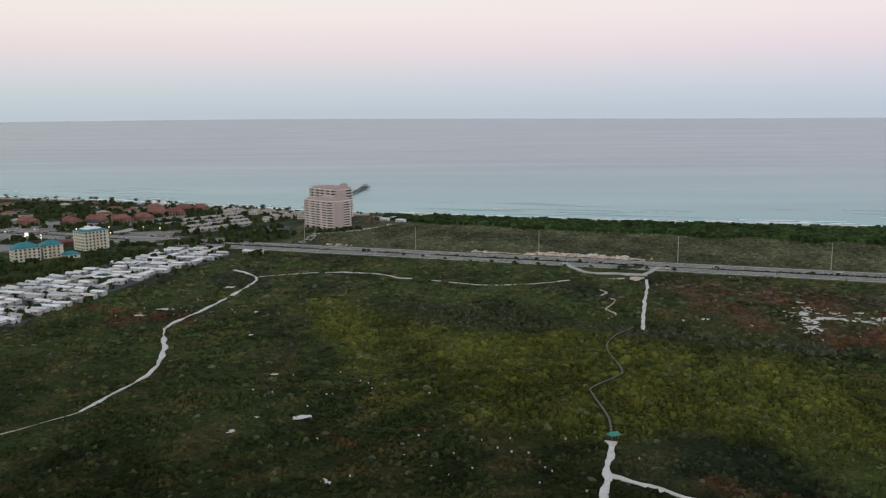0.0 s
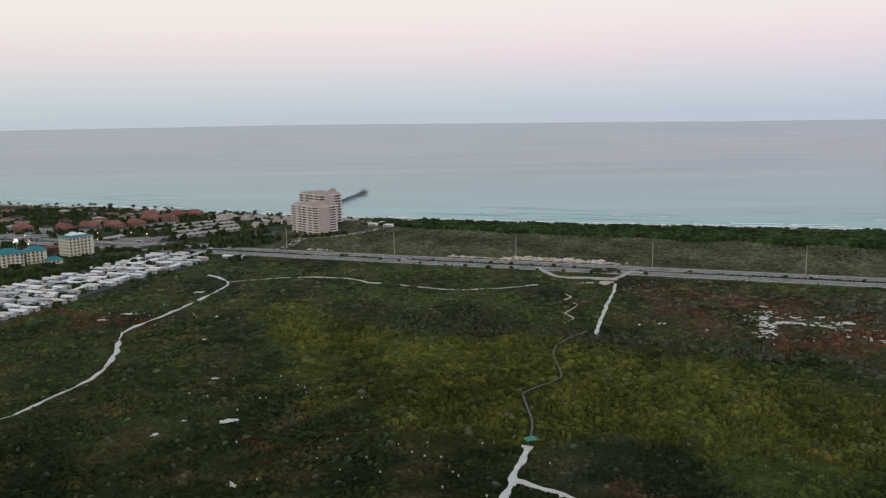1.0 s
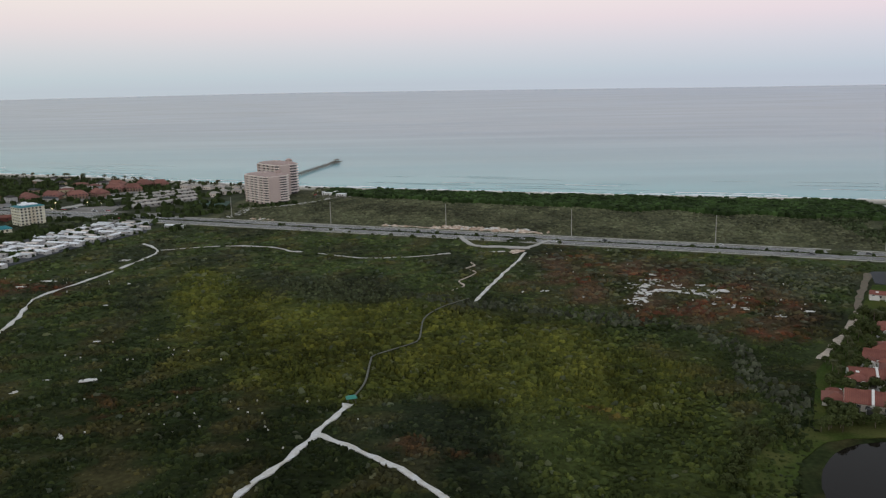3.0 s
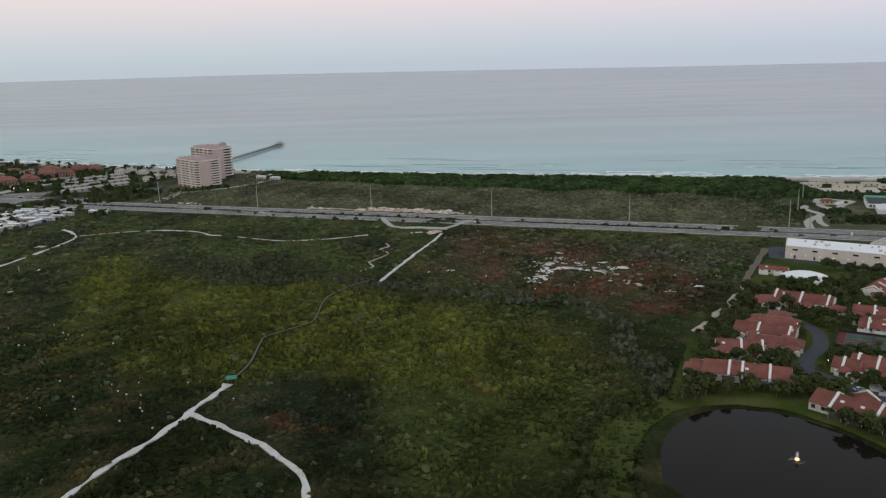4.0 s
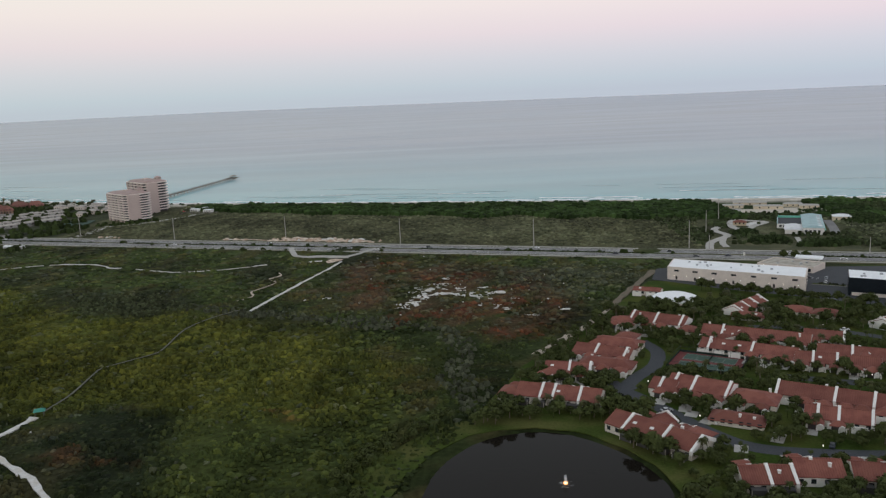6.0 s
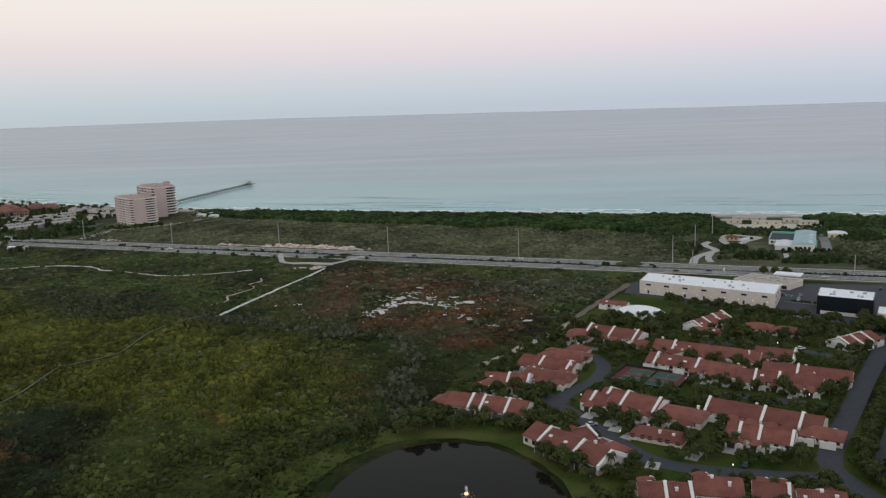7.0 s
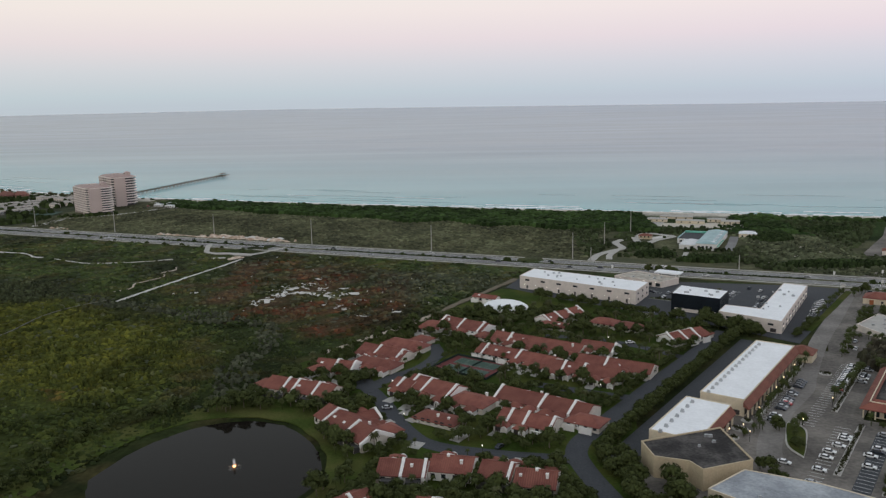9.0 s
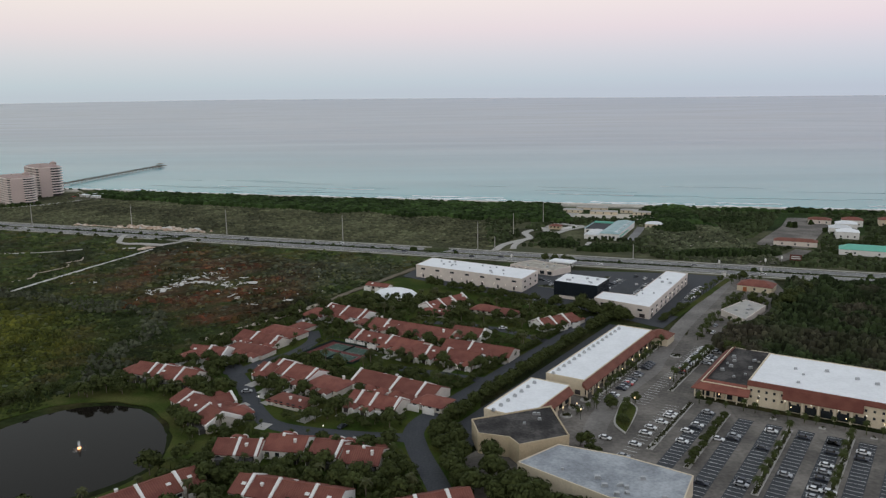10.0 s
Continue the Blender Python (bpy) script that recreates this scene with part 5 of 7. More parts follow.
for k in range(40):
    a, r = random.uniform(0, 6.28), random.uniform(0.5, 2.2)
    splash.box(r * math.cos(a) - 0.07, r * math.cos(a) + 0.07, r * math.sin(a) - 0.05, r * math.sin(a) + 0.05, 0.0, 0.03)
part("splash", splash, M["foam"], ft, "flecks of foam")


# ---- flat-roofed buildings ----
def quad_building(name, label, cat, ring, h, wall, roof, parapet=0.5, rows=(), lamps=0, vents=0, bands=None, seed=1, group=""):
    """Walls on a four or more cornered plan with a sunken roof, parapet, windows and roof vents.
    rows: (side, number, sill, height, width, material) of window rows."""
    rs = random.Random(seed)
    cx, cy = sum(p[0] for p in ring) / len(ring), sum(p[1] for p in ring) / len(ring)
    b = thing(name, label, cat, group, m=Matrix.Translation((cx, cy, 0)))
    loc = [(x - cx, y - cy) for x, y in ring]
    part("wall", Shape().prism(loc, -0.3, h), M[wall], b)
    inner = [(x * 0.985, y * 0.985) for x, y in loc]
    part("roof", Shape().prism(inner, h - 0.05, h + 0.12), M[roof], b)
    n = len(loc)
    for i in range(n):
        a, c = Vector((*loc[i], 0)), Vector((*loc[(i + 1) % n], 0))
        d = (c - a).normalized()
        q = Vector((d.y, -d.x, 0))
        part("parapet", Shape().solid([a + q * 0.06 + Vector((0, 0, h - 0.2)), c + q * 0.06 + Vector((0, 0, h - 0.2)), c - q * 0.3 + Vector((0, 0, h - 0.2)), a - q * 0.3 + Vector((0, 0, h - 0.2))],
                                      [a + q * 0.06 + Vector((0, 0, h + parapet)), c + q * 0.06 + Vector((0, 0, h + parapet)), c - q * 0.3 + Vector((0, 0, h + parapet)), a - q * 0.3 + Vector((0, 0, h + parapet))]), M[wall if not bands else bands], b)
    for side, num, sill, hh, ww, mt in rows:
        a, c = Vector((*loc[side], 0)), Vector((*loc[(side + 1) % n], 0))
        d = (c - a).normalized()
        m = Matrix(((d.x, -d.y, 0, 0), (d.y, d.x, 0, 0), (0, 0, 1, 0), (0, 0, 0, 1)))
        for k in range(num):
            p = a + (c - a) * ((k + 0.5) / num)
            wdw = part("window", Shape().box(-ww / 2, ww / 2, -0.1, 0.05, 0, hh), M[mt], b, m=Matrix.Translation(p + Vector((0, 0, sill))) @ m)
            if hh > 0.5 and ww < 4:
                part("sill", Shape().box(-ww / 2 - 0.1, ww / 2 + 0.1, -0.16, 0.0, -0.14, 0), M[wall], wdw)
    if lamps:
        side, num, z = lamps
        a, c = Vector((*loc[side], z)), Vector((*loc[(side + 1) % n], z))
        d = (c - a).normalized()
        for k in range(num):
            p = a + (c - a) * ((k + 0.5) / num) + Vector((d.y, -d.x, 0)) * 0.15
            part("wall_light", Shape().box(p.x - 0.13, p.x + 0.13, p.y - 0.13, p.y + 0.13, z - 0.1, z + 0.12), M["lampwhite"], b, "lit wall lamp")
    for k in range(vents):
        u, v = rs.uniform(0.12, 0.88), rs.uniform(0.2, 0.8)
        p = (Vector((*loc[0], 0)) * (1 - u) + Vector((*loc[1], 0)) * u) * (1 - v) + (Vector((*loc[3 % n], 0)) * (1 - u) + Vector((*loc[2], 0)) * u) * v
        e = rs.uniform(0.35, 0.8)
        part("roof_unit", Shape().box(p.x - e, p.x + e, p.y - e * 0.7, p.y + e * 0.7, h + 0.12, h + 0.3).box(p.x - e * 0.85, p.x + e * 0.85, p.y - e * 0.6, p.y + e * 0.6, h + 0.3, h + 0.5 + e * 0.6), M["metal"], b, "grey rooftop unit")
    return b


def mall(u, v):
    """From the shopping centre's own grid to the plan."""
    return (431 + 0.855 * u + 0.519 * v, 214 - 0.519 * u + 0.855 * v)


def mall_rect(u0, u1, v0, v1):
    return [mall(u0, v0), mall(u1, v0), mall(u1, v1), mall(u0, v1)]


MT = Matrix.Translation((431, 214, 0)) @ Matrix.Rotation(math.atan2(-0.519, 0.855), 4, "Z")

# yards under the buildings
setting("asphalt_yard", flat([(303, 404), (312, 430), (480, 402), (470, 375), (424, 300), (396, 328), (366, 352), (330, 378)], 0.05, 0.3), M["asphalt"], "dark asphalt yard round the white buildings", "yard")
setting("service_lane", flat(mall_rect(-72.5, -60, -75, 64), 0.06, 0.3), M["asphalt"], "dark service lane behind the shops", "lane")
setting("parking_lot", flat([mall(-58, -82), mall(-44, -100), mall(140, -100), mall(140, -4), mall(-16, -4), mall(-16, 60), mall(-30, 70), mall(-47, 60)], 0.07, 0.3), M["lot"], "large grey asphalt parking lot in front of the shops", "parking lot")
setting("corner_lot", flat([(424, 268), (438, 284), (450, 296), (464, 306), (482, 326), (500, 362), (503, 388), (488, 398), (478, 384), (456, 342), (436, 302)], 0.075, 0.3), M["lot"], "worn grey asphalt round the restaurant and low shop", "parking lot")
setting("entry_road", ribbon([(376, 184), (380, 198), (385, 210), (393, 226), (406, 245), (414, 263), (433, 303), (455, 343), (480, 390), (494, 416)], 7.0, 0.09, 0.3), M["entry"], "grey entry road from the coast road to the shops", "road")

quad_building("warehouse", "long two-storey cream building with a white flat roof", "warehouse", [(310.7, 402.2), (367.5, 365), (377.2, 385), (319, 421)], 6.8, "pale", "membrane", 0.25, [(0, 7, 4.7, 0.9, 2.6, "glass"), (0, 7, 0.4, 1.8, 1.0, "recess"), (1, 3, 4.6, 0.9, 1.6, "glass"), (1, 3, 1.6, 0.9, 1.6, "glass")], (0, 10, 2.6), 16)
quad_building("glass_office", "black glass office block with a white roof", "office", [(382.5, 354), (402.3, 342), (410.5, 358), (390.5, 371)], 8.4, "blackglass", "membrane", 0.3, [(0, 1, 0.2, 1.6, 20, "pale")], vents=9, seed=4)
quad_building("shop_wing", "two-storey pale building with a white flat roof", "office", [(399, 331), (421, 313.5), (455.5, 380.5), (446, 387), (418.5, 335), (405, 342.5)], 5.6, "pale", "membrane", 0.25, [(0, 3, 3.2, 0.9, 2.4, "glass"), (0, 4, 0.4, 1.6, 2.6, "recess"), (1, 9, 3.2, 0.8, 2.0, "glass"), (1, 9, 0.4, 1.6, 2.4, "recess")], (1, 8, 2.6), 10, seed=5)
quad_building("filling_station", "low pale shop with a flat canopy by the road", "shop", [(364, 418), (387, 401), (398, 411), (378, 430)], 3.0, "pale", "beige_deck", 0.5, [(0, 6, 0.5, 1.8, 2.6, "glass")], (0, 4, 2.7), 5, seed=6)
can = thing("canopy", "flat pale canopy on posts beside the shop", "canopy", m=pose(395, 424, 0, 0, 0, -30))
part("canopy_roof", Shape().box(-7, 7, -4, 4, 3.4, 4.1), M["membrane"], can)
for px in (-5, 5):
    for py in (-2.6, 2.6):
        part("post", Shape().box(px - 0.2, px + 0.2, py - 0.2, py + 0.2, 0, 3.4), M["white"], can)

# shopping centre
quad_building("shop_row", "long row of shops with a white flat roof", "shop row", mall_rect(-62, -47.8, -21.5, 46.5), 5.6, "cream", "membrane", 0.3, [(0, 3, 0.4, 1.6, 2.0, "recess"), (1, 14, 0.3, 2.3, 3.4, "glass")], (1, 10, 2.8), 0, seed=7)
quad_building("shop_row", "stepped row of shops with a white flat roof", "shop row", mall_rect(-64.4, -50, -60, -28), 5.6, "cream", "membrane", 0.3, [(1, 7, 0.3, 2.3, 3.4, "glass")], (1, 3, 2.8), 0, seed=8)
quad_building("corner_shop", "tan walled shop with a dark tar roof", "shop", [(368.5, 175.5), (365.5, 197.2), (341, 187), (342.8, 177), (351.5, 174.3), (354, 169.3)], 5.8, "tan", "darkroof", 0.5, vents=4, seed=9)
quad_building("shop_wing", "angled shop wing with a grey gravel roof", "shop row", [(353, 160), (374, 141), (390.5, 138), (397, 152.5), (381.5, 163.7), (365, 171)], 5.4, "cream", "greyroof", 0.25, [(3, 6, 0.3, 2.2, 2.2, "glass")], (3, 3, 2.8), 12, seed=10)
for (u0, u1, v0, v1, side) in ((-47.5, -45.6, -24, 46, 1), (-50, -48.2, -62, -29, 1)):
    aw = thing("arcade_roof", "sloping terracotta tile roof over the shop arcade", "arcade roof", "shop arcades", m=MT)
    part("tile_slope", Shape().solid([(u0, v0, 4.4), (u1, v0, 3.4), (u1, v1, 3.4), (u0, v1, 4.4)], [(u0, v0, 5.8), (u1, v0, 3.7), (u1, v1, 3.7), (u0, v1, 5.8)]), M["tile_brown"], aw)
    for v in np.arange(v0 + 0.5, v1, 5.0):
        part("column", Shape().box(u1 - 0.7, u1 - 0.2, v, v + 0.5, 0, 3.5), M["cream"], aw)
end = thing("arcade_turret", "hipped terracotta roof at the end of the shops", "arcade roof", m=MT @ Matrix.Translation((-45.5, 50, 0)))
a, b = hip(9, 9, 3.2, 2.2)
part("wall", a, M["cream"], end)
part("roof", b, M["tile_brown"], end)
for v in np.arange(-21, 45, 4.4):
    hood = thing("roof_vent", "grey metal vent hood on the shop roof", "roof vent", "shop roof vents", m=MT @ Matrix.Translation((-59.5, v, 5.72)))
    part("curb", Shape().box(-0.55, 0.55, -0.5, 0.5, 0, 0.35), M["metal"], hood)
    part("cowl", Shape().solid([(-0.5, -0.45, 0.35), (0.5, -0.45, 0.35), (0.5, 0.45, 0.35), (-0.5, 0.45, 0.35)], [(-0.3, -0.3, 0.95), (0.3, -0.3, 0.95), (0.3, 0.3, 0.95), (-0.3, 0.3, 0.95)]), M["metal"], hood)
for v in np.arange(-60, -30, 4.6):
    hood = thing("roof_vent", "grey metal vent hood on the shop roof", "roof vent", "shop roof vents", m=MT @ Matrix.Translation((-61, v, 5.72)))
    part("curb", Shape().box(-0.55, 0.55, -0.5, 0.5, 0, 0.35), M["metal"], hood)
    part("cowl", Shape().box(-0.4, 0.4, -0.4, 0.4, 0.35, 0.9), M["metal"], hood)

# big store with its lower dark-roofed side
store = quad_building("store", "large cream store with a white flat roof", "store", mall_rect(0, 62, 0, 33), 7.6, "cream", "membrane", 0.3, [(0, 26, 4.6, 0.8, 0.7, "glass"), (0, 26, 2.4, 0.8, 0.7, "glass")], (0, 8, 3.4), 7, seed=12)
SM = store.matrix_basis.inverted() @ MT
part("mansard", Shape().solid([(11, -1.6, 4.2), (34, -1.6, 4.2), (34, 0.3, 4.2), (11, 0.3, 4.2)], [(11, -0.6, 7.4), (34, -0.6, 7.4), (34, 0.3, 7.4), (11, 0.3, 7.4)]), M["tile"], store, m=SM)
part("mansard", Shape().solid([(0, -0.7, 6.6), (62, -0.7, 6.6), (62, 0.2, 6.6), (0, 0.2, 6.6)], [(0, -0.2, 8.2), (62, -0.2, 8.2), (62, 0.2, 8.2), (0, 0.2, 8.2)]), M["tile"], store, m=SM)
for u in np.arange(13, 33, 4.6):
    part("entrance_glass", Shape().box(u, u + 3.4, -0.25, -0.1, 0.2, 2.6), M["glass"], store, m=SM)
    part("pillar", Shape().box(u - 0.9, u - 0.2, -1.4, -0.7, 0, 4.2), M["cream"], store, m=SM)
quad_building("store_annex", "low annex with a dark tar roof and red tile eaves", "store", mall_rect(-15, -0.2, 0, 42), 5.0, "cream", "darkroof", 0.2, [(0, 4, 0.3, 2.0, 2.4, "glass"), (3, 8, 0.3, 2.0, 2.4, "glass")], (0, 3, 2.6), 10, seed=13)
ev = thing("annex_eaves", "red tile eaves round the dark flat roof", "eaves", m=MT)
part("tile_slope", Shape().solid([(-17.5, -2.5, 2.9), (-14, 0.8, 4.9), (-14, 42, 4.9), (-17.5, 42.5, 2.9)], [(-17.5, -2.5, 3.2), (-13.6, 0.8, 5.8), (-13.6, 42, 5.8), (-17.5, 42.5, 3.2)]), M["tile"], ev)
part("tile_slope", Shape().solid([(-17.5, -2.5, 2.9), (1, -2.5, 2.9), (1, 0.8, 4.9), (-14, 0.8, 4.9)], [(-17.5, -2.5, 3.2), (1, -2.5, 3.2), (1, 1.2, 5.8), (-13.6, 1.2, 5.8)]), M["tile"], ev)
for u in np.arange(-16.5, 1, 3.4):
    part("column", Shape().box(u, u + 0.4, -2.2, -1.8, 0, 3.0), M["cream"], ev)


tear = thing("planted_island", "kerbed teardrop island with grass and small palms", "planting island", "parking islands")
ring = [tuple(p) for p in smooth_line([(387, 190), (391, 199), (395, 211), (391.5, 216.5), (386.8, 205), (385, 197), (387, 190)], 1.5)[:-1]]
part("kerb", flat(ring, 0.22, 0.3), M["concrete"], tear)
part("lawn", flat([(389.8 + (x - 389.8) * 0.86, 204 + (y - 204) * 0.93) for x, y in ring], 0.26, 0.1), M["bank"], tear)
for cx, cy, r in ((375, 210.5, 2.6), (379, 217, 1.8), (371, 204, 2.0), (402, 247, 1.6), (420, 262, 2.2)):
    pl = thing("round_planter", "round kerbed planter with low shrubs", "planter", "round planters", m=Matrix.Translation((cx, cy, 0)))
    part("kerb", Shape().prism([(r * math.cos(a), r * math.sin(a)) for a in np.arange(16) * 0.3927], 0, 0.3), M["concrete"], pl)
    sb, rs = Shape(), random.Random(int(cx))
    for _ in range(int(r * 7)):
        a, q = rs.uniform(0, 6.28), rs.uniform(0, r * 0.8)
        leaf_cards(sb, q * math.cos(a), q * math.sin(a), 0.55, rs.uniform(0.35, 0.6), 12, 0.28, rs)
    part("shrub", sb, M["dryleaf"], pl)
setting("grass_strip", ribbon([(481, 392), (474, 381), (455, 351), (434, 318.5)], 3.2, 0.1, 0.2, 0.1), M["bank"], "green grass strip between the yard and the entry road", "lawn")

# yard of the white buildings: bays, planting strips
yard_bays = Shape()
for (ax, ay), (bx, by) in (((421, 352), (436, 384)), ((412, 372), (424, 392)), ((459, 372), (437, 328)), ((372, 400), (384, 389)), ((374, 352), (366, 340))):
    d = Vector((bx - ax, by - ay, 0))
    n, e = int(d.length / 2.3), d.normalized()
    q = Vector((-e.y, e.x, 0)) * 2.1
    for k in range(n + 1):
        p = Vector((ax, ay, 0)) + e * 2.3 * k
        ring = [p - q, p - q + e * 0.14, p + q + e * 0.14, p + q]
        yard_bays.solid([(c.x, c.y, 0.03) for c in ring], [(c.x, c.y, 0.062) for c in ring])
tagged(part("yard_bay_lines", yard_bays, M["paint"]), "white bay lines on the dark yard", "road marking", kind="stuff")
for k, (ax, ay, bx, by) in enumerate(((428, 352, 440, 379), (406, 378, 417, 398), (377, 379, 390, 371), (352, 414, 366, 408))):
    strip = thing("planted_strip", "kerbed strip of grass and shrubs in the yard", "planting strip", "yard planting strips")
    part("kerb", ribbon([(ax, ay), ((ax + bx) / 2, (ay + by) / 2), (bx, by)], 2.4, 0.2, 0.3), M["concrete"], strip)
    part("lawn", ribbon([(ax, ay), ((ax + bx) / 2, (ay + by) / 2), (bx, by)], 2.0, 0.24, 0.1), M["bank"], strip)
    sb, rq = Shape(), random.Random(60 + k)
    for _ in range(14):
        q = rq.random()
        leaf_cards(sb, ax + (bx - ax) * q + rq.uniform(-0.5, 0.5), ay + (by - ay) * q + rq.uniform(-0.5, 0.5), 0.7, rq.uniform(0.5, 0.9), 14, 0.32, rq)
    part("shrub", sb, M["dryleaf"], strip)

# ---- cars ----
def car(paint):
    c = thing("car", f"{paint} car parked on the asphalt", "car", "parked cars")
    l, w = 1.85, 0.72
    body = Shape()
    prof = [(-l, 0.25), (l, 0.25), (l, 0.6), (l * 0.55, 0.72), (-l * 0.9, 0.74), (-l, 0.62)]
    body.solid([(x, -w, z) for x, z in prof], [(x, w, z) for x, z in prof])
    body.f = [f[::-1] for f in body.f]
    body.solid([(-l * 0.55, -w * 0.82, 1.12), (l * 0.18, -w * 0.82, 1.12), (l * 0.18, w * 0.82, 1.12), (-l * 0.55, w * 0.82, 1.12)], [(-l * 0.5, -w * 0.75, 1.2), (l * 0.12, -w * 0.75, 1.2), (l * 0.12, w * 0.75, 1.2), (-l * 0.5, w * 0.75, 1.2)])
    part("body", body, CAR_PAINT[paint], c)
    part("glasshouse", Shape().solid([(-l * 0.82, -w * 0.95, 0.73), (l * 0.48, -w * 0.95, 0.73), (l * 0.48, w * 0.95, 0.73), (-l * 0.82, w * 0.95, 0.73)], [(-l * 0.55, -w * 0.8, 1.13), (l * 0.18, -w * 0.8, 1.13), (l * 0.18, w * 0.8, 1.13), (-l * 0.55, w * 0.8, 1.13)]), M["glass"], c)
    for sx in (-1.15, 1.15):
        for sy in (-1, 1):
            part("wheel", Shape().tube((sx, sy * 0.55, 0.28), (sx, sy * 0.74, 0.28), 0.28, 0.28, 10), M["rubber"], c)
    return c


CARS = {p: car(p) for p in CAR_PAINT}
car_spots = []
for u, v, a in ((-45, -0.3, 0), (-18.5, -29.7, 0), (-9.8, -32.4, 0), (-9, -40.2, 0), (-0.5, -33.3, 0), (-29, -49.6, 0), (31.8, -51.1, 0)):
    car_spots.append((*mall(u, v), -31 + a, "white"))
car_spots.append((*mall(-39, -3.3), -31, "red"))
for v in np.arange(-20, 24, 2.2):
    if random.random() < 0.6:
        car_spots.append((*mall(-39.5, v), -31, random.choice(("dark", "dark", "silver", "white"))))
for v in np.arange(28, 50, 2.1):
    if random.random() < 0.85:
        car_spots.append((*mall(-27.5, v), -31, random.choice(("white", "white", "silver"))))
    if random.random() < 0.5:
        car_spots.append((*mall(-22, v), -31, random.choice(("white", "silver", "dark"))))
for u in (3.0, 12.0, 20.5, 29.0, 36.5):
    for v in np.arange(-70, -16, 2.3):
        if random.random() < 0.12:
            car_spots.append((*mall(u, v), -31, random.choice(("dark", "silver", "white", "dark"))))
for _ in range(20):
    u, v = random.choice((-20.0, -18.0, -8.5, 3.0, 11.5, 20.5, 28.5, 37.0, 45.0)), -16 - 2.3 * random.randrange(26)
    car_spots.append((*mall(u, v + 1.2), -31, random.choice(("dark", "silver", "white", "white", "dark"))))
for k in range(6):
    car_spots.append((450 + 1.9 * k, 352 + 3.5 * k, -28, random.choice(("white", "silver", "white"))))
for x, off_, p in ((-10, -5.2, "white"), (150, -9, "white"), (128, -5.2, "silver"), (215, -9, "silver"), (300, -5, "dark"), (250, 8, "white"), (60, 8, "silver"), (330, 4.4, "dark"), (345, -9, "dark"), (362, -5, "dark"), (420, -9, "white"), (395, 8, "white"), (470, 4, "silver"), (180, 4.4, "dark"), (505, -9, "white")):
    car_spots.append((x + 0.326 * off_, float(road_mid(x)) + 0.945 * off_, -19, p))
for x, y, a, p in ((384, 380, 60, "white"), (388, 388, 60, "silver"), (412, 372, -30, "white"), (416, 380, -30, "dark"), (425, 352, 60, "silver"), (428, 358, 60, "white"), (372, 400, -30, "dark"), (436, 392, 60, "white"), (432, 398, 60, "dark"), (352, 412, -25, "silver"), (276, 214, 20, "white"), (301, 195, 60, "dark"), (271, 303, 40, "silver"), (268, 300, 40, "white"), (355, 300, 10, "white"), (263, 225, 10, "silver"), (412, 316, -30, "white"), (394, 300, 60, "white")):
    car_spots.append((x, y, a, p))
for x, y, a, p in ((423, 357, 60, "white"), (426, 363, 60, "silver"), (430, 371, 60, "dark"), (433, 377, 60, "white"), (414, 376, 60, "dark"), (418, 383, 60, "silver"), (421, 388, 60, "white"), (455, 364, -30, "white"), (451, 356, -30, "silver"), (448, 350, -30, "white"), (443, 339, -30, "dark"), (470, 348, 62, "dark"), (447, 302, 60, "silver"), (443, 292, 60, "white"), (490, 388, -30, "dark"), (375, 396, -30, "white"), (380, 391, -30, "dark")):
    car_spots.append((x, y, a, p))
rt_ = random.Random(23)
for _ in range(80):
    cx, cy = rt_.choice(((-255, 691), (-255, 691), (-374, 715), (-374, 715), (-196, 653), (-285, 798), (-285, 672), (-372, 640), (-214, 664), (-385, 742), (-222, 727), (-47, 780), (-300, 706), (-262, 790)))
    car_spots.append((cx + rt_.uniform(-22, 22), cy + rt_.uniform(-9, 9), rt_.choice((-20, 70)), rt_.choice(("white", "white", "silver", "dark", "dark", "red"))))
for x, y, a, p in car_spots:
    copy_thing(CARS[p], pose(x, y, 0.2 if y > road_mid(x) - 14 else 0.09, 0, 0, a))
for i, p in enumerate(CARS):
    CARS[p].matrix_basis = pose(*mall(-27.5, 24 - 2.2 * i), 0.09, 0, 0, -31)

# parking bays: white lines, grass islands with hedges and kerbs
bays = Shape()
for u in (-41.5, -29.5, -20, -8.5, 3.0, 11.5, 20.5, 28.5, 37, 45, 53):
    v0, v1 = (-18, 52) if u < -21 and u > -31 else ((-22, 22) if u < -35 else (-95, -14))
    for v in np.arange(v0, v1, 2.3):
        p = [(u - 2.1, v), (u + 2.1, v), (u + 2.1, v + 0.14), (u - 2.1, v + 0.14)]
        bays.solid([(x, y, 0.05) for x, y in p], [(x, y, 0.085) for x, y in p])
tagged(part("bay_lines", bays, M["paint"], m=MT), "white painted parking bay lines", "road marking", kind="stuff")
dark = Shape()
for u in (-8.5, 3.0, 11.5, 20.5, 28.5, 37, 45, 53):
    dark.box(u - 2.3, u + 2.3, -95, -13.5, 0.03, 0.079)
setting("bay_asphalt", dark, M["asphalt"], "darker asphalt of the parking bays", "parking lot").matrix_basis = MT
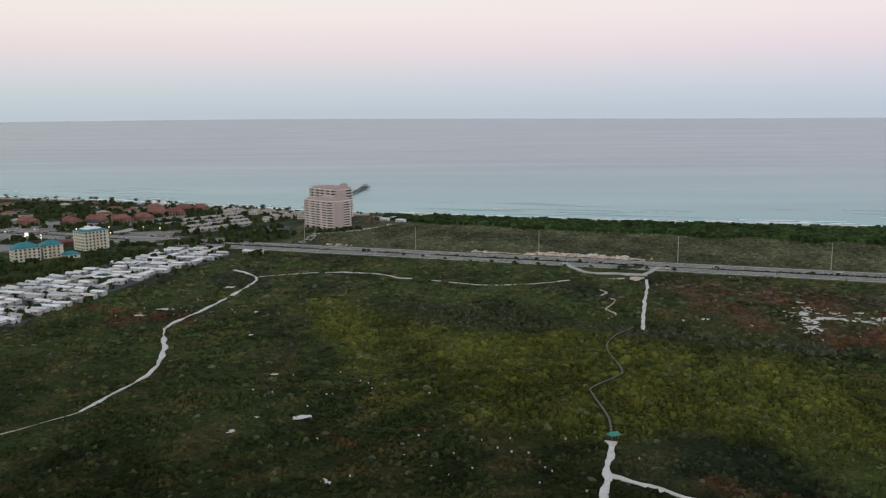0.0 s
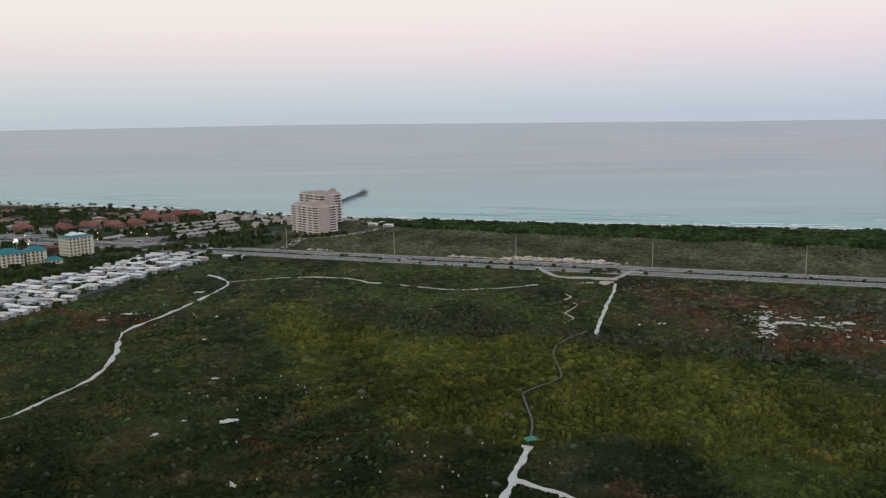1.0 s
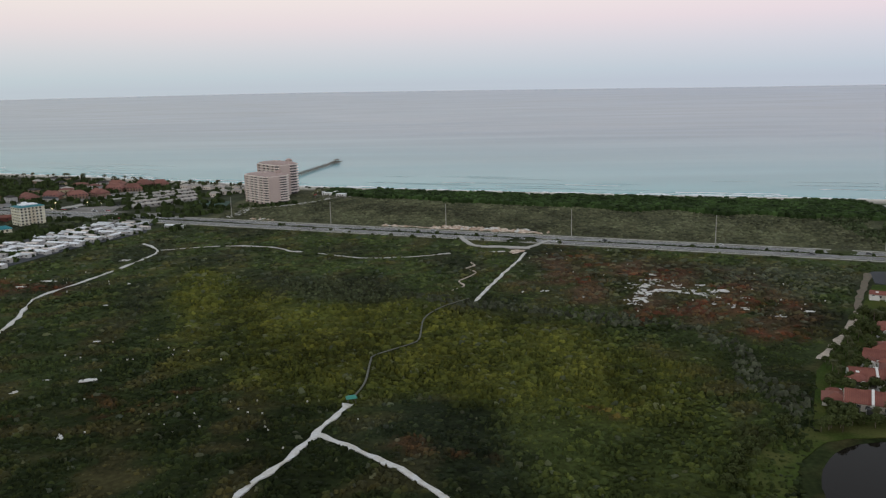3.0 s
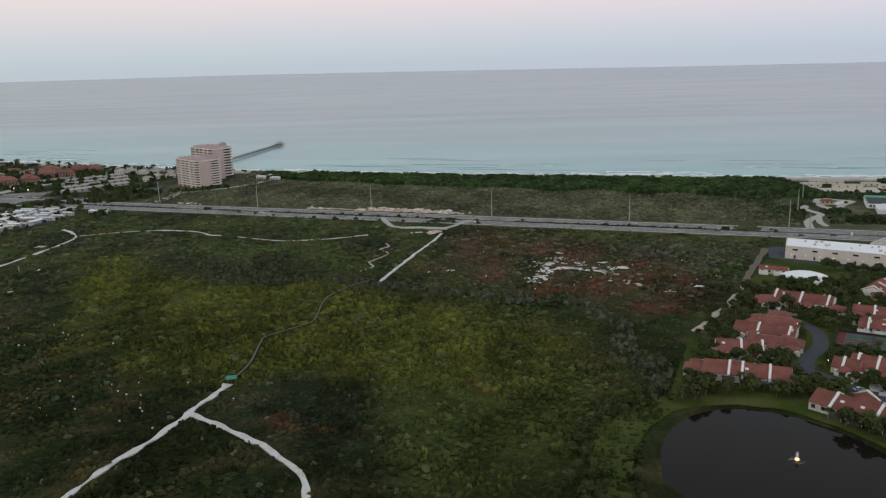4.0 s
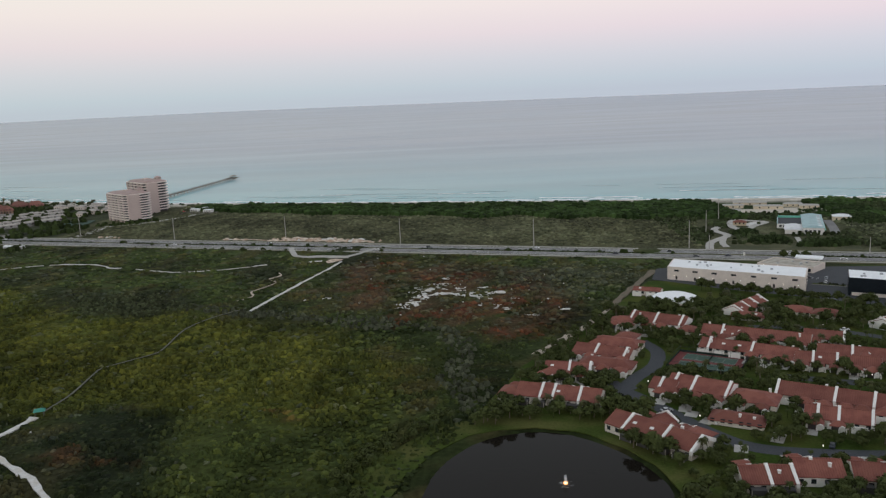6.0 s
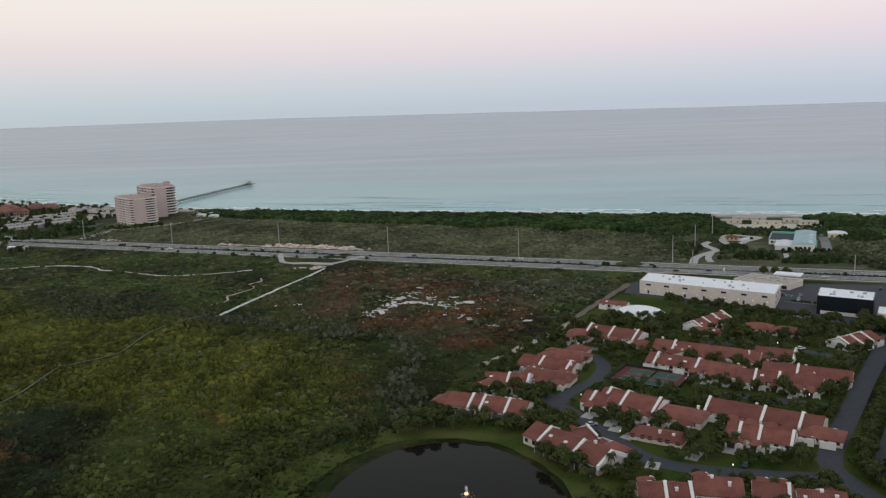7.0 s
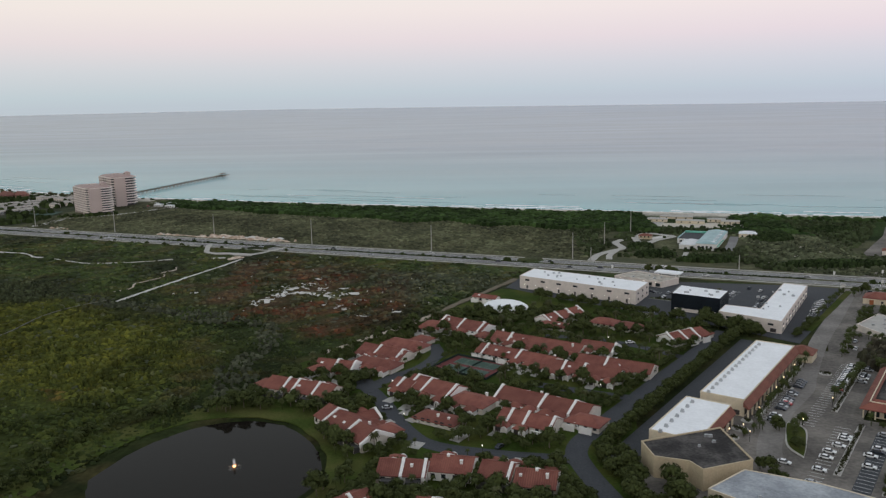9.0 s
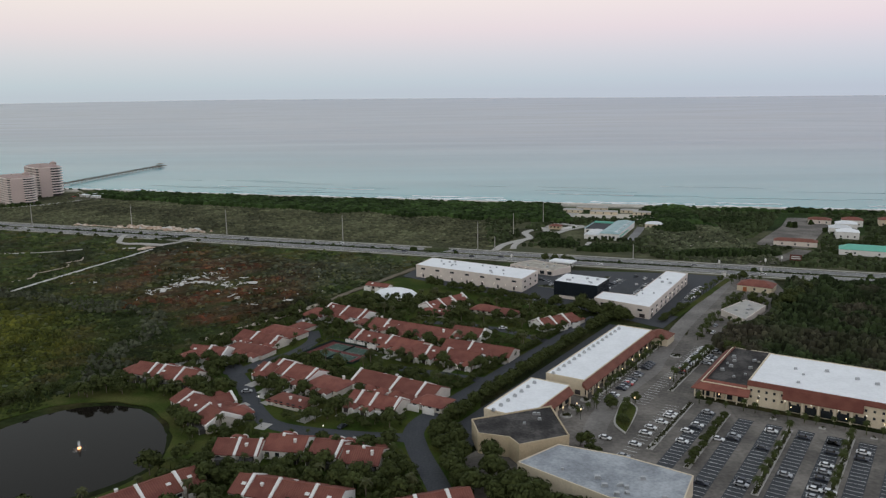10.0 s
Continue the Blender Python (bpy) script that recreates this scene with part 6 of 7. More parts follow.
for u, v0, v1 in ((-15.5, -50, -9), (-3.0, -56, -12), (16.0, -62, -15), (32.5, -62, -12), (49, -62, -12), (-24.7, -2, 52), (-44.4, -20, 44), (10.0, -9.5, -8.0), (24.0, -9.5, -8.0), (38.0, -9.5, -8.0)):
    isl = thing("planted_island", "kerbed planting strip with a clipped hedge", "planting strip", "parking islands", m=MT)
    part("kerb", Shape().box(u - 0.95, u + 0.95, v0, v1, 0.0, 0.2), M["concrete"], isl)
    hd = Shape()
    rs = random.Random(int(u * 10))
    for v in np.arange(v0 + 0.5, v1 - 0.3, 0.55):
        if rs.random() < 0.85:
            leaf_cards(hd, u + rs.uniform(-0.3, 0.3), v, 0.45, rs.uniform(0.4, 0.65), 12, 0.3, rs)
    part("hedge", hd, M["dryleaf"], isl)

# ---- twin condominium towers and the pier ----
def tower(x, y, h, cap, label):
    t = thing("apartment_tower", label, "apartment tower", "twin towers", m=pose(x, y, 0, 0, 0, 45))
    a, b = 24.0, 42.0
    floors = 11
    fh = h / floors
    # x runs along the short face, y along the long one; the corners are cut
    ring = [(3, 0), (a - 4, 0), (a, 5), (a, b - 4), (a - 3, b), (3, b), (0, b - 4), (0, 4)]
    part("core", Shape().prism(ring, -0.3, h), M["recess"], t, "shaded glazed core")
    for x0, x1, y0, y1 in ((1.2, 12.0, -2.1, 1), (-1.3, 1, 6.5, 7.6), (-1.3, 1, 13, 16.5), (-1.3, 1, 23, 24.2), (-1.3, 1, 30, 33.5), (-1.3, 1, 39, 40.2), (a - 1, a + 1.3, 20, 27), (8.5, 15.5, b - 1, b + 1.3)):
        part("wall_pier", Shape().box(x0, x1, y0, y1, -0.3, h + 0.4), M["rose"], t, "pink stucco wall pier")
    for k in range(floors):
        z = (k + 1) * fh
        o = 1.6
        rg = [(3 - o * 0.4, -o), (a - 4 + o * 0.4, -o), (a + o, 5 - o * 0.4), (a + o, b - 4 + o * 0.4), (a - 3 + o * 0.4, b + o), (3 - o * 0.4, b + o), (-o, b - 4 + o * 0.4), (-o, 4 - o * 0.4)]
        part("balcony", Shape().prism(rg, z - 0.25, z + 0.75), M["rose_white"], t, "pale balcony parapet")
    part("roof_deck", Shape().prism(ring, h + 0.5, h + 1.3), M["rose_roof"], t)
    part("mansard", Shape().solid([(1, 1, h + 1.1), (a - 1, 1, h + 1.1), (a - 1, b - 1, h + 1.1), (1, b - 1, h + 1.1)], [(4, 5, h + cap * 0.5), (a - 4, 5, h + cap * 0.5), (a - 4, b - 5, h + cap * 0.5), (4, b - 5, h + cap * 0.5)]), M["rose_roof"], t, "pink sloping roof")
    ph = part("penthouse", Shape().prism([(a - 5.5 + 3.6 * math.cos(q), 10 + 3.6 * math.sin(q)) for q in np.arange(8) * 0.785], h, h + cap * 0.85), M["rose"], t)
    part("penthouse_roof", Shape().solid([(a - 5.5 + 4.1 * math.cos(q), 10 + 4.1 * math.sin(q), h + cap * 0.85) for q in np.arange(8) * 0.785], [(a - 5.5 + 1.2 * math.cos(q), 10 + 1.2 * math.sin(q), h + cap * 1.15) for q in np.arange(8) * 0.785]), M["rose_roof"], ph)
    part("stair_tower", Shape().box(9, 14, 20, 26, h, h + cap * 0.7), M["rose"], t)
    return t


tower(-99, 717, 25, 4.5, "pink high-rise apartment tower with pale balconies")
tower(-104, 780, 29.5, 5, "taller pink apartment tower with pale balconies behind the first")

pier = thing("fishing_pier", "long wooden fishing pier on piles in the sea", "pier")
p0, p1 = Vector((-138, 876, -2.6)), Vector((-107, 1122, -3.2))
pd = (p1 - p0).normalized()
pm = Matrix.Translation(p0) @ Matrix.Rotation(math.atan2(pd.y, pd.x), 4, "Z")
pl_ = (p1 - p0).length
part("deck", Shape().box(-10, pl_, -2.2, 2.2, 4.2, 4.7).box(pl_ - 14, pl_ + 6, -6, 6, 4.2, 4.7), M["wood"], pier, m=pm)
for sy in (-2.2, 2.2):
    part("rail", Shape().box(-10, pl_, sy - 0.08, sy + 0.08, 5.5, 5.7).box(-10, pl_, sy - 0.06, sy + 0.06, 5.0, 5.15), M["wood"], pier, m=pm)
part("shelter_roof", Shape().solid([(pl_ - 9, -4, 7), (pl_ + 3, -4, 7), (pl_ + 3, 4, 7), (pl_ - 9, 4, 7)], [(pl_ - 5, -0.5, 8.2), (pl_ - 1, -0.5, 8.2), (pl_ - 1, 0.5, 8.2), (pl_ - 5, 0.5, 8.2)]), M["wood"], pier, m=pm)
for x in np.arange(4, pl_ + 5, 9.0):
    for sy in (-1.9, 1.9):
        part("support_post", Shape().tube((x, sy, -4), (x, sy, 4.3), 0.35, 0.35, 6), M["wood"], pier, m=pm)

# ---- power poles ----
def power_pole(x, y, h):
    p = thing("power_pole", "tall slim concrete power pole beside the coast road", "power pole", "roadside poles", m=pose(x, y, 0, 0, 0, -19))
    part("shaft", Shape().tube((0, 0, -0.3), (0, 0, h), 0.34, 0.17, 8), M["pole"], p)
    for z in (0.93, 0.86, 0.79):
        arm = part("insulator_arm", Shape().box(-0.06, 0.06, 0, 0.9, h * z - 0.05, h * z + 0.05), M["metal"], p)
        part("insulator", Shape().tube((0, 0.9, h * z - 0.2), (0, 0.9, h * z + 0.2), 0.09, 0.06), M["rubber"], arm)


for x, y, h in ((-112, 647, 17), (-21, 610, 17.4), (71, 590, 17), (161, 545, 18.7), (252, 515, 18.4), (346, 483, 17.5), (372, 532, 16), (398, 585, 16), (357, 478, 9), (440, 446, 9)):
    power_pole(x, y, h)

# boardwalk and little shelter in the scrub
bw = thing("boardwalk", "narrow weathered grey boardwalk winding through the scrub", "boardwalk")
part("planks", ribbon(BOARD, 0.75, 0.45, 0.18, 0.0, 1.5), M["wood"], bw)
for q in smooth_line(BOARD, 4.0)[::1]:
    part("post", Shape().box(q[0] - 0.1, q[0] + 0.1, q[1] - 0.1, q[1] + 0.1, -0.3, 0.5), M["wood"], bw)
sh = thing("trail_shelter", "small shelter with a green roof at the boardwalk's end", "shelter", m=pose(54, 244.5, 0, 0, 0, 20))
for px in (-1.3, 1.3):
    for py in (-1.0, 1.0):
        part("post", Shape().box(px - 0.09, px + 0.09, py - 0.09, py + 0.09, -0.2, 1.9), M["wood"], sh)
part("roof", Shape().solid([(-1.9, -1.5, 1.8), (1.9, -1.5, 1.8), (1.9, 1.5, 1.8), (-1.9, 1.5, 1.8)], [(-1.3, -0.2, 2.6), (1.3, -0.2, 2.6), (1.3, 0.2, 2.6), (-1.3, 0.2, 2.6)]), M["green_tarp"], sh)

# ---- mobile home park ----
setting("park_lanes", flat([(-214, 392), (-204, 446), (-184, 524), (-158, 580), (-172, 630), (-215, 618), (-246, 540), (-276, 486), (-330, 445), (-330, 380)], 0.03, 0.3), M["asphalt"], "dark lanes and plots between the mobile homes", "lane")


def mobile_home(seed):
    rs = random.Random(seed)
    l, w, h = rs.uniform(8, 14), rs.uniform(3.0, 4.2), rs.uniform(1.9, 2.6)
    m = thing("mobile_home", "white mobile home with a shallow metal roof", "mobile home", "mobile homes")
    part("wall", Shape().box(-l / 2, l / 2, -w / 2, w / 2, -0.2, h), M["homewall"], m)
    part("roof", Shape().solid([(-l / 2 - 0.2, -w / 2 - 0.2, h), (l / 2 + 0.2, -w / 2 - 0.2, h), (l / 2 + 0.2, w / 2 + 0.2, h), (-l / 2 - 0.2, w / 2 + 0.2, h)], [(-l / 2 - 0.1, -0.3, h + 0.6), (l / 2 + 0.1, -0.3, h + 0.6), (l / 2 + 0.1, 0.3, h + 0.6), (-l / 2 - 0.1, 0.3, h + 0.6)]), M[("whitemetal", "membrane", "whitemetal", "shingle", "pale")[seed % 5]], m, "pale metal roof")
    cx = rs.uniform(-2, 2)
    part("carport", Shape().box(cx - 2.2, cx + 2.2, -w / 2 - 1.7, -w / 2, 1.8, 1.92), M["whitemetal"], m, "flat white carport roof")
    for px in (cx - 2.0, cx + 2.0):
        part("post", Shape().box(px - 0.06, px + 0.06, -w / 2 - 1.6, -w / 2 - 1.48, -0.2, 1.8), M["metal"], m)
    for k in range(3):
        part("window", Shape().box(-l / 3 + k * l / 3 - 0.55, -l / 3 + k * l / 3 + 0.55, -w / 2 - 0.04, -w / 2 + 0.05, 1.0, 1.8), M["glass"], m)
    return m


protos = [mobile_home(k) for k in range(10)]
spots = []
for i in range(10):
    for j in range(34):
        x, y = -155 - 14.6 * i + 0.366 * (j * 7.0 - 200), 575 + 4.5 * i + 0.93 * (j * 7.0 - 200)
        x, y = x + random.uniform(-2.6, 2.6), y + random.uniform(-1.5, 1.5)
        ring_ok = inside(np.array([x - 3, x + 3.5, x]), np.array([y, y - 2, y + 2]), [(-211, 385), (-200, 446), (-179, 524), (-150, 582), (-172, 630), (-215, 618), (-246, 536), (-275, 484), (-330, 440), (-330, 385)]).all()
        if ring_ok and random.random() < 0.93:
            spots.append((x, y, -17 + random.uniform(-12, 12) + (90 if random.random() < 0.12 else 0)))
for k, (x, y, a) in enumerate(spots):
    if k < 10:
        protos[k].matrix_basis = pose(x, y, 0.05, 0, 0, a)
    else:
        copy_thing(protos[(k * 7 + k // 9) % 10], pose(x, y, 0.05, 0, 0, a))

for x, y, a in ((-146, 599, -19), (-138, 597, -14)):
    copy_thing(protos[1], pose(x, y, 0.05, 0, 0, a))

# ---- hotels and town beyond ----
TOWN_LOTS = [[(-264, 651), (-230, 672), (-242, 726), (-284, 715)], [(-375, 675), (-342, 692), (-367, 748), (-412, 744)], [(-205, 620), (-180, 657), (-184, 682), (-214, 654)], [(-302, 752), (-257, 805), (-268, 842), (-312, 792)]]
for k, ring in enumerate(TOWN_LOTS):
    setting("town_car_park", flat(ring, 0.16 + 0.01 * k), M["entry"], "pale grey car park with parked cars in the town", "car park")
for k, ring in enumerate(([(-300, 640), (-262, 652), (-250, 690), (-300, 700)], [(-420, 640), (-330, 612), (-318, 640), (-410, 668)], [(-240, 655), (-190, 640), (-176, 668), (-230, 690)], [(-420, 730), (-360, 712), (-340, 752), (-410, 768)], [(-250, 720), (-225, 706), (-190, 726), (-214, 748)], [(-380, 850), (-345, 838), (-338, 870), (-376, 880)])):
    setting("town_lot", flat(ring, 0.09 + 0.01 * k), M["road" if k % 2 else "lot"], "grey car park in the town", "car park")
def hotel(x, y, turn, l, d, floors, fh, label, rise=1.5):
    h = floors * fh
    b = thing("hotel", label, "hotel", m=pose(x, y, 0, 0, 0, turn))
    part("wall", Shape().box(-l / 2, l / 2, -d / 2, d / 2, -0.3, h), M["yellow"], b)
    for k in range(floors):
        part("cornice", Shape().box(-l / 2 - 0.15, l / 2 + 0.15, -d / 2 - 0.15, d / 2 + 0.15, (k + 1) * fh - 0.25, (k + 1) * fh), M["white"], b)
        for j in range(int(l / 3)):
            part("window", Shape().box(-l / 2 + 0.9 + 3 * j, -l / 2 + 2.3 + 3 * j, -d / 2 - 0.08, -d / 2 + 0.05, k * fh + 0.6, k * fh + 2.0), M["glass"], b)
        for j in range(int(d / 3.2)):
            for sx in (-1, 1):
                part("window", Shape().box(sx * l / 2 - 0.08, sx * l / 2 + 0.08, -d / 2 + 1 + 3.2 * j, -d / 2 + 2.2 + 3.2 * j, k * fh + 0.8, k * fh + 2.0), M["glass"], b)
    a, c = hip(l, d, 0.5, rise, 0.7)
    part("roof", c, M["teal"], b, "teal metal roof", Matrix.Translation((0, 0, h - 0.1)))
    if rise < 2:
        part("roof_deck", Shape().box(-l * 0.32, l * 0.32, -d * 0.28, d * 0.28, h + rise - 0.5, h + rise + 0.5), M["membrane"], b, "flat white roof deck")
        part("lift_house", Shape().box(-l * 0.2, -l * 0.02, -1.6, 2.2, h + rise + 0.4, h + rise + 2.0), M["membrane"], b, "white lift house")
    for k in range(floors):
        part("balcony", Shape().box(-l * 0.12, l * 0.12, -d / 2 - 1.0, -d / 2, k * fh + 0.0, k * fh + 0.9), M["cream"], b, "cream balcony")
    return b


hotel(-277, 629, 52, 20, 17, 6, 2.45, "pale yellow six-storey hotel with a teal roof")
hotel(-305, 581, 40, 18, 14, 4, 2.3, "pale yellow hotel wing with a steep teal roof", 3.4)
hotel(-292, 594, 40, 14, 11, 4, 2.3, "narrow pale yellow hotel wing with a steep teal roof", 3.0)
hotel(-276, 590, 40, 11, 8, 1, 2.4, "low hotel pavilion with a teal roof", 2.2)


def plain_house(x, y, turn, l, d, h, wall, roof, label, rise=1.6, cat="house"):
    b = thing("house", label, cat, "houses in the town", m=pose(x, y, 0, 0, 0, turn))
    a, c = hip(l, d, h, rise)
    w = part("wall", a, M[wall], b)
    part("roof", c, M[roof], b)
    for fx in (-0.3, 0, 0.3):
        part("window", Shape().box(fx * l - 0.5, fx * l + 0.5, -d / 2 - 0.08, -d / 2 + 0.05, 0.9, 2.0), M["glass"], w)
        if h > 5:
            part("window", Shape().box(fx * l - 0.5, fx * l + 0.5, -d / 2 - 0.08, -d / 2 + 0.05, 3.4, 4.5), M["glass"], w)
    return b


plain_house(-306, 648, 20, 20, 11, 3.2, "signred", "tile", "low restaurant with a dark red roof", 1.6)
def condominium(x, y, turn, size):
    """Red-roofed block of flats with a cross wing and loggias."""
    b = thing("condominium", "salmon condominium block under steep coral tile hip roofs", "condominium", "red-roofed condominiums", m=pose(x, y, 0, 0, 0, turn))
    for l, d, h, rise, ox, oy in ((18, 12, 4.2, 4.0, 0, 0), (9, 17, 3.6, 3.4, 5, -1.5), (7, 8, 6.0, 2.6, -5.5, 1)):
        l, d = l * size, d * size
        wl_, rf = hip(l, d, h, rise, 0.7)
        mm = Matrix.Translation((ox * size, oy * size, 0))
        w = part("wall", wl_, M["town_wall"], b, m=mm)
        part("roof", rf, M["town_tile"], b, "coral tile hip roof", mm)
        for k in range(int(l / 3)):
            for z in (0.6, 3.2):
                # flat dark panel that paints the shade inside a loggia
                part("loggia", Shape().box(-l / 2 + 0.7 + 3 * k, -l / 2 + 2.3 + 3 * k, -d / 2 - 0.06, -d / 2 + 0.1, z, z + 1.7), M["recess"], w)


for i, (x, y, q) in enumerate([(-356, 768, 0.85), (-338, 782, 0.95), (-314, 784, 1.0), (-297, 796, 0.85), (-298, 838, 1.05), (-278, 836, 0.85), (-280, 872, 0.9), (-312, 872, 0.9), (-262, 872, 0.75), (-400, 772, 0.9)]):
    condominium(x, y, -20 + 25 * (i % 3), q)


def terrace_row(x, y, turn, units, w, d):
    """Low beige terrace with a small gable to every house."""
    b = thing("terrace_row", "row of low beige terrace houses with pale shingle roofs", "terrace", "beige terraces", m=pose(x, y, 0, 0, 0, turn))
    for k in range(units):
        mm = Matrix.Translation(((k - units / 2 + 0.5) * w, 0.7 * (k % 2), 0))
        wl_, rf = gable(w - 0.1, d, 1.9, 1.1)
        u = part("wall", wl_, M["homewall"], b, m=mm)
        part("roof", rf, M["shingle"], b, m=mm)
        part("dormer", Shape().solid([(-1.4, -d / 2 - 0.5, 1.7), (1.4, -d / 2 - 0.5, 1.7), (1.4, 0, 1.7), (-1.4, 0, 1.7)], [(-0.1, -d / 2 - 0.5, 2.9), (0.1, -d / 2 - 0.5, 2.9), (0.1, 0, 2.9), (-0.1, 0, 2.9)]), M["shingle"], u)
        part("window", Shape().box(-1.0, 1.0, -d / 2 - 0.55, -d / 2 + 0.05, 0.4, 1.5), M["recess"], u)


for i in range(4):
    terrace_row(-203 - 10.5 * i, 738 + 23 * i, 48, 10 - (i > 2), 6.6, 8)
for i, (x, y) in enumerate([(-226, 852), (-212, 846), (-196, 838), (-182, 830), (-168, 800), (-156, 806), (-172, 782), (-150, 822), (-190, 856), (-140, 800), (-164, 838)]):
    plain_house(x, y, -18 + 30 * (i % 2), 10, 8, 3.4, "pale", "shingle", "pale villa with a beige shingle roof", 1.7)
for i in range(40):
    x, y = random.uniform(-560, -330), random.uniform(690, 960)
    if y < shore(x) - 45 and abs(y - road_mid(x)) > 24:
        plain_house(x, y, random.uniform(-40, 10), random.uniform(10, 18), 8, random.choice((3, 3, 5.2)), random.choice(("town_wall", "tan", "homewall")), random.choice(("shingle", "town_tile", "asphalt", "darkroof")), "town house among trees near the shore", 1.6)
plain_house(-520, 905, 10, 26, 15, 20, "rose", "rose_roof", "mid-rise apartment block near the shore", 1.0, "apartment block")
setting("tennis_court_far", flat([(-172, 716), (-138, 712), (-142, 746), (-172, 748)], 0.1), M["court_green"], "green tennis courts below the towers", "tennis court")
setting("tower_drive", ribbon([(-118, 640), (-112, 668), (-110, 700), (-80, 712), (-58, 740), (-40, 775)], 7, 0.1), M["concrete"], "pale drive up to the towers", "drive")
setting("tower_lot", flat([(-70, 765), (-34, 752), (-22, 790), (-62, 806)], 0.12), M["lot"], "car park beside the towers", "car park")
setting("far_road", ribbon([(-480, 640), (-376, 690), (-298, 714), (-280, 758), (-250, 815), (-232, 880), (-170, 872)], 11, 0.15), M["concrete"], "grey street between the town houses", "road")
for x, y in ((-56, 778), (-46, 786), (-40, 768), (-63, 790)):
    plain_house(x, y, -20, 9, 5, 2.6, "white", "membrane", "low white beach building beside the towers", 0.5)

# ---- across the road to the east ----
setting("park_drive_gate", ribbon([(369, 481), (371, 495), (378, 513)], 4.0, 0.125), M["concrete"], "pale exit lane of the beach park", "drive")
setting("park_drive", ribbon([(357, 477), (364, 497), (375, 511), (383, 521), (381, 542), (389, 556)], 5.0, 0.12), M["concrete"], "pale winding drive to the beach park", "drive")
setting("park_drive_north", ribbon([(411, 592), (416, 604), (422, 620), (430, 638)], 9.0, 0.17), M["concrete"], "pale car park drive behind the dune", "drive")
setting("visitor_path", ribbon([(415, 477), (418, 490), (422, 503)], 3.0, 0.14), M["concrete"], "pale path to the visitor building", "path")
setting("service_path", ribbon([(450, 508), (460, 535), (469, 562)], 6.0, 0.14), M["road"], "grey service drive beside the visitor building", "drive")
setting("motel_drive", ribbon([(500, 420), (512, 429), (526, 442), (541, 456), (552, 470)], 10, 0.16), M["lot"], "grey drive from the junction to the motel", "drive")
setting("park_loop", ribbon([(400, 566), (409, 581), (421, 572), (426, 566), (412, 552), (401, 537), (397, 548), (399, 564)], 5.0, 0.13), M["concrete"], "pale drive to the visitor building", "drive")
setting("park_lawn", flat([(362, 476), (440, 452), (446, 470), (372, 498)], 0.07), M["verge"], "dry mown lawn by the drive", "lawn")
plain_house(405, 560, -20, 9, 6, 2.2, "tan", "tile_brown", "small gatehouse with a brown roof inside the loop", 1.2)
setting("park_sand", blob(412, 562, 13, 9, 0.1, 5.5), M["sand"], "bare sand by the visitor building", "sand")
setting("beach_lot", flat([(405, 622), (450, 606), (500, 590), (498, 628), (440, 650), (412, 652)], 0.12), M["beach"], "sandy beach car park behind the dune", "car park")
vb = thing("visitor_building", "white visitor building with mint panels and pale metal roofs", "visitor building", m=pose(443, 545, 0, 0, 0, -22))
part("wall", Shape().box(-16, 0, -12, 18, -0.3, 3.0), M["white"], vb)
part("roof", Shape().box(-15.4, -0.3, -11.4, 15.6, 3.0, 3.12), M["asphalt"], vb, "dark flat roof deck")
part("mint_panel", Shape().box(-15.5, -0.2, 15.8, 18.2, 3.0, 4.2), M["mint"], vb, "mint green roof panel")
part("parapet", Shape().box(-16.1, -15.5, -12.1, 15.7, 3.0, 3.7), M["aqua"], vb, "pale aqua parapet")
tall = part("tall_wing", Shape().box(0, 13, -34, 24, -0.3, 4.2), M["white"], vb)
part("metal_roof", Shape().solid([(-0.4, -34.4, 4.2), (13.4, -34.4, 4.2), (13.4, 24.4, 4.2), (-0.4, 24.4, 4.2)], [(5, -32, 5.4), (8, -32, 5.4), (8, 22, 5.4), (5, 22, 5.4)]), M["aqua"], tall, "pale blue-grey metal roof")
for k in range(8):
    part("rooflight", Shape().box(9.2, 11.6, -30 + 6.4 * k, -28 + 6.4 * k, 4.6, 5.1), M["whitemetal"], tall)
low = part("front_wing", Shape().box(-11, -0.2, -33, -12.2, -0.3, 2.6), M["white"], vb)
part("wing_roof", Shape().solid([(-11.4, -33.4, 2.6), (0, -33.4, 2.6), (0, -12.2, 2.6), (-11.4, -12.2, 2.6)], [(-7, -30, 3.8), (-4, -30, 3.8), (-4, -14, 3.8), (-7, -14, 3.8)]), M["whitemetal"], low, "white metal roof")
for k in range(5):
    part("mint_awning", Shape().box(13, 14.2, -30 + 6 * k, -27 + 6 * k, 2.0, 2.3), M["mint"], tall, "mint green awning")
for k in range(6):
    part("window", Shape().box(-14.5 + 2.4 * k, -12.9 + 2.4 * k, -12.1, -11.9, 0.8, 2.2) if k < 2 else Shape().box(1.2 + 2.6 * (k - 2), 2.8 + 2.6 * (k - 2), -34.1, -33.9, 0.8, 2.6), M["glass"], vb)
plain_house(478, 560, -20, 12, 9, 3.2, "cream", "whitemetal", "small pale house with a white roof", 1.4)
for x, y, l in ((428, 640, 16), (452, 628, 22), (474, 634, 14), (446, 652, 26), (482, 622, 14)):
    plain_house(x, y, -17, l, 7, 2.6, "cream", "concrete", "low pale beach pavilion", 0.8)
setting("motel_lot", flat([(528, 490), (556, 474), (606, 560), (616, 618), (602, 622), (572, 560)], 0.12), M["lot"], "grey car park of the beach motel", "car park")
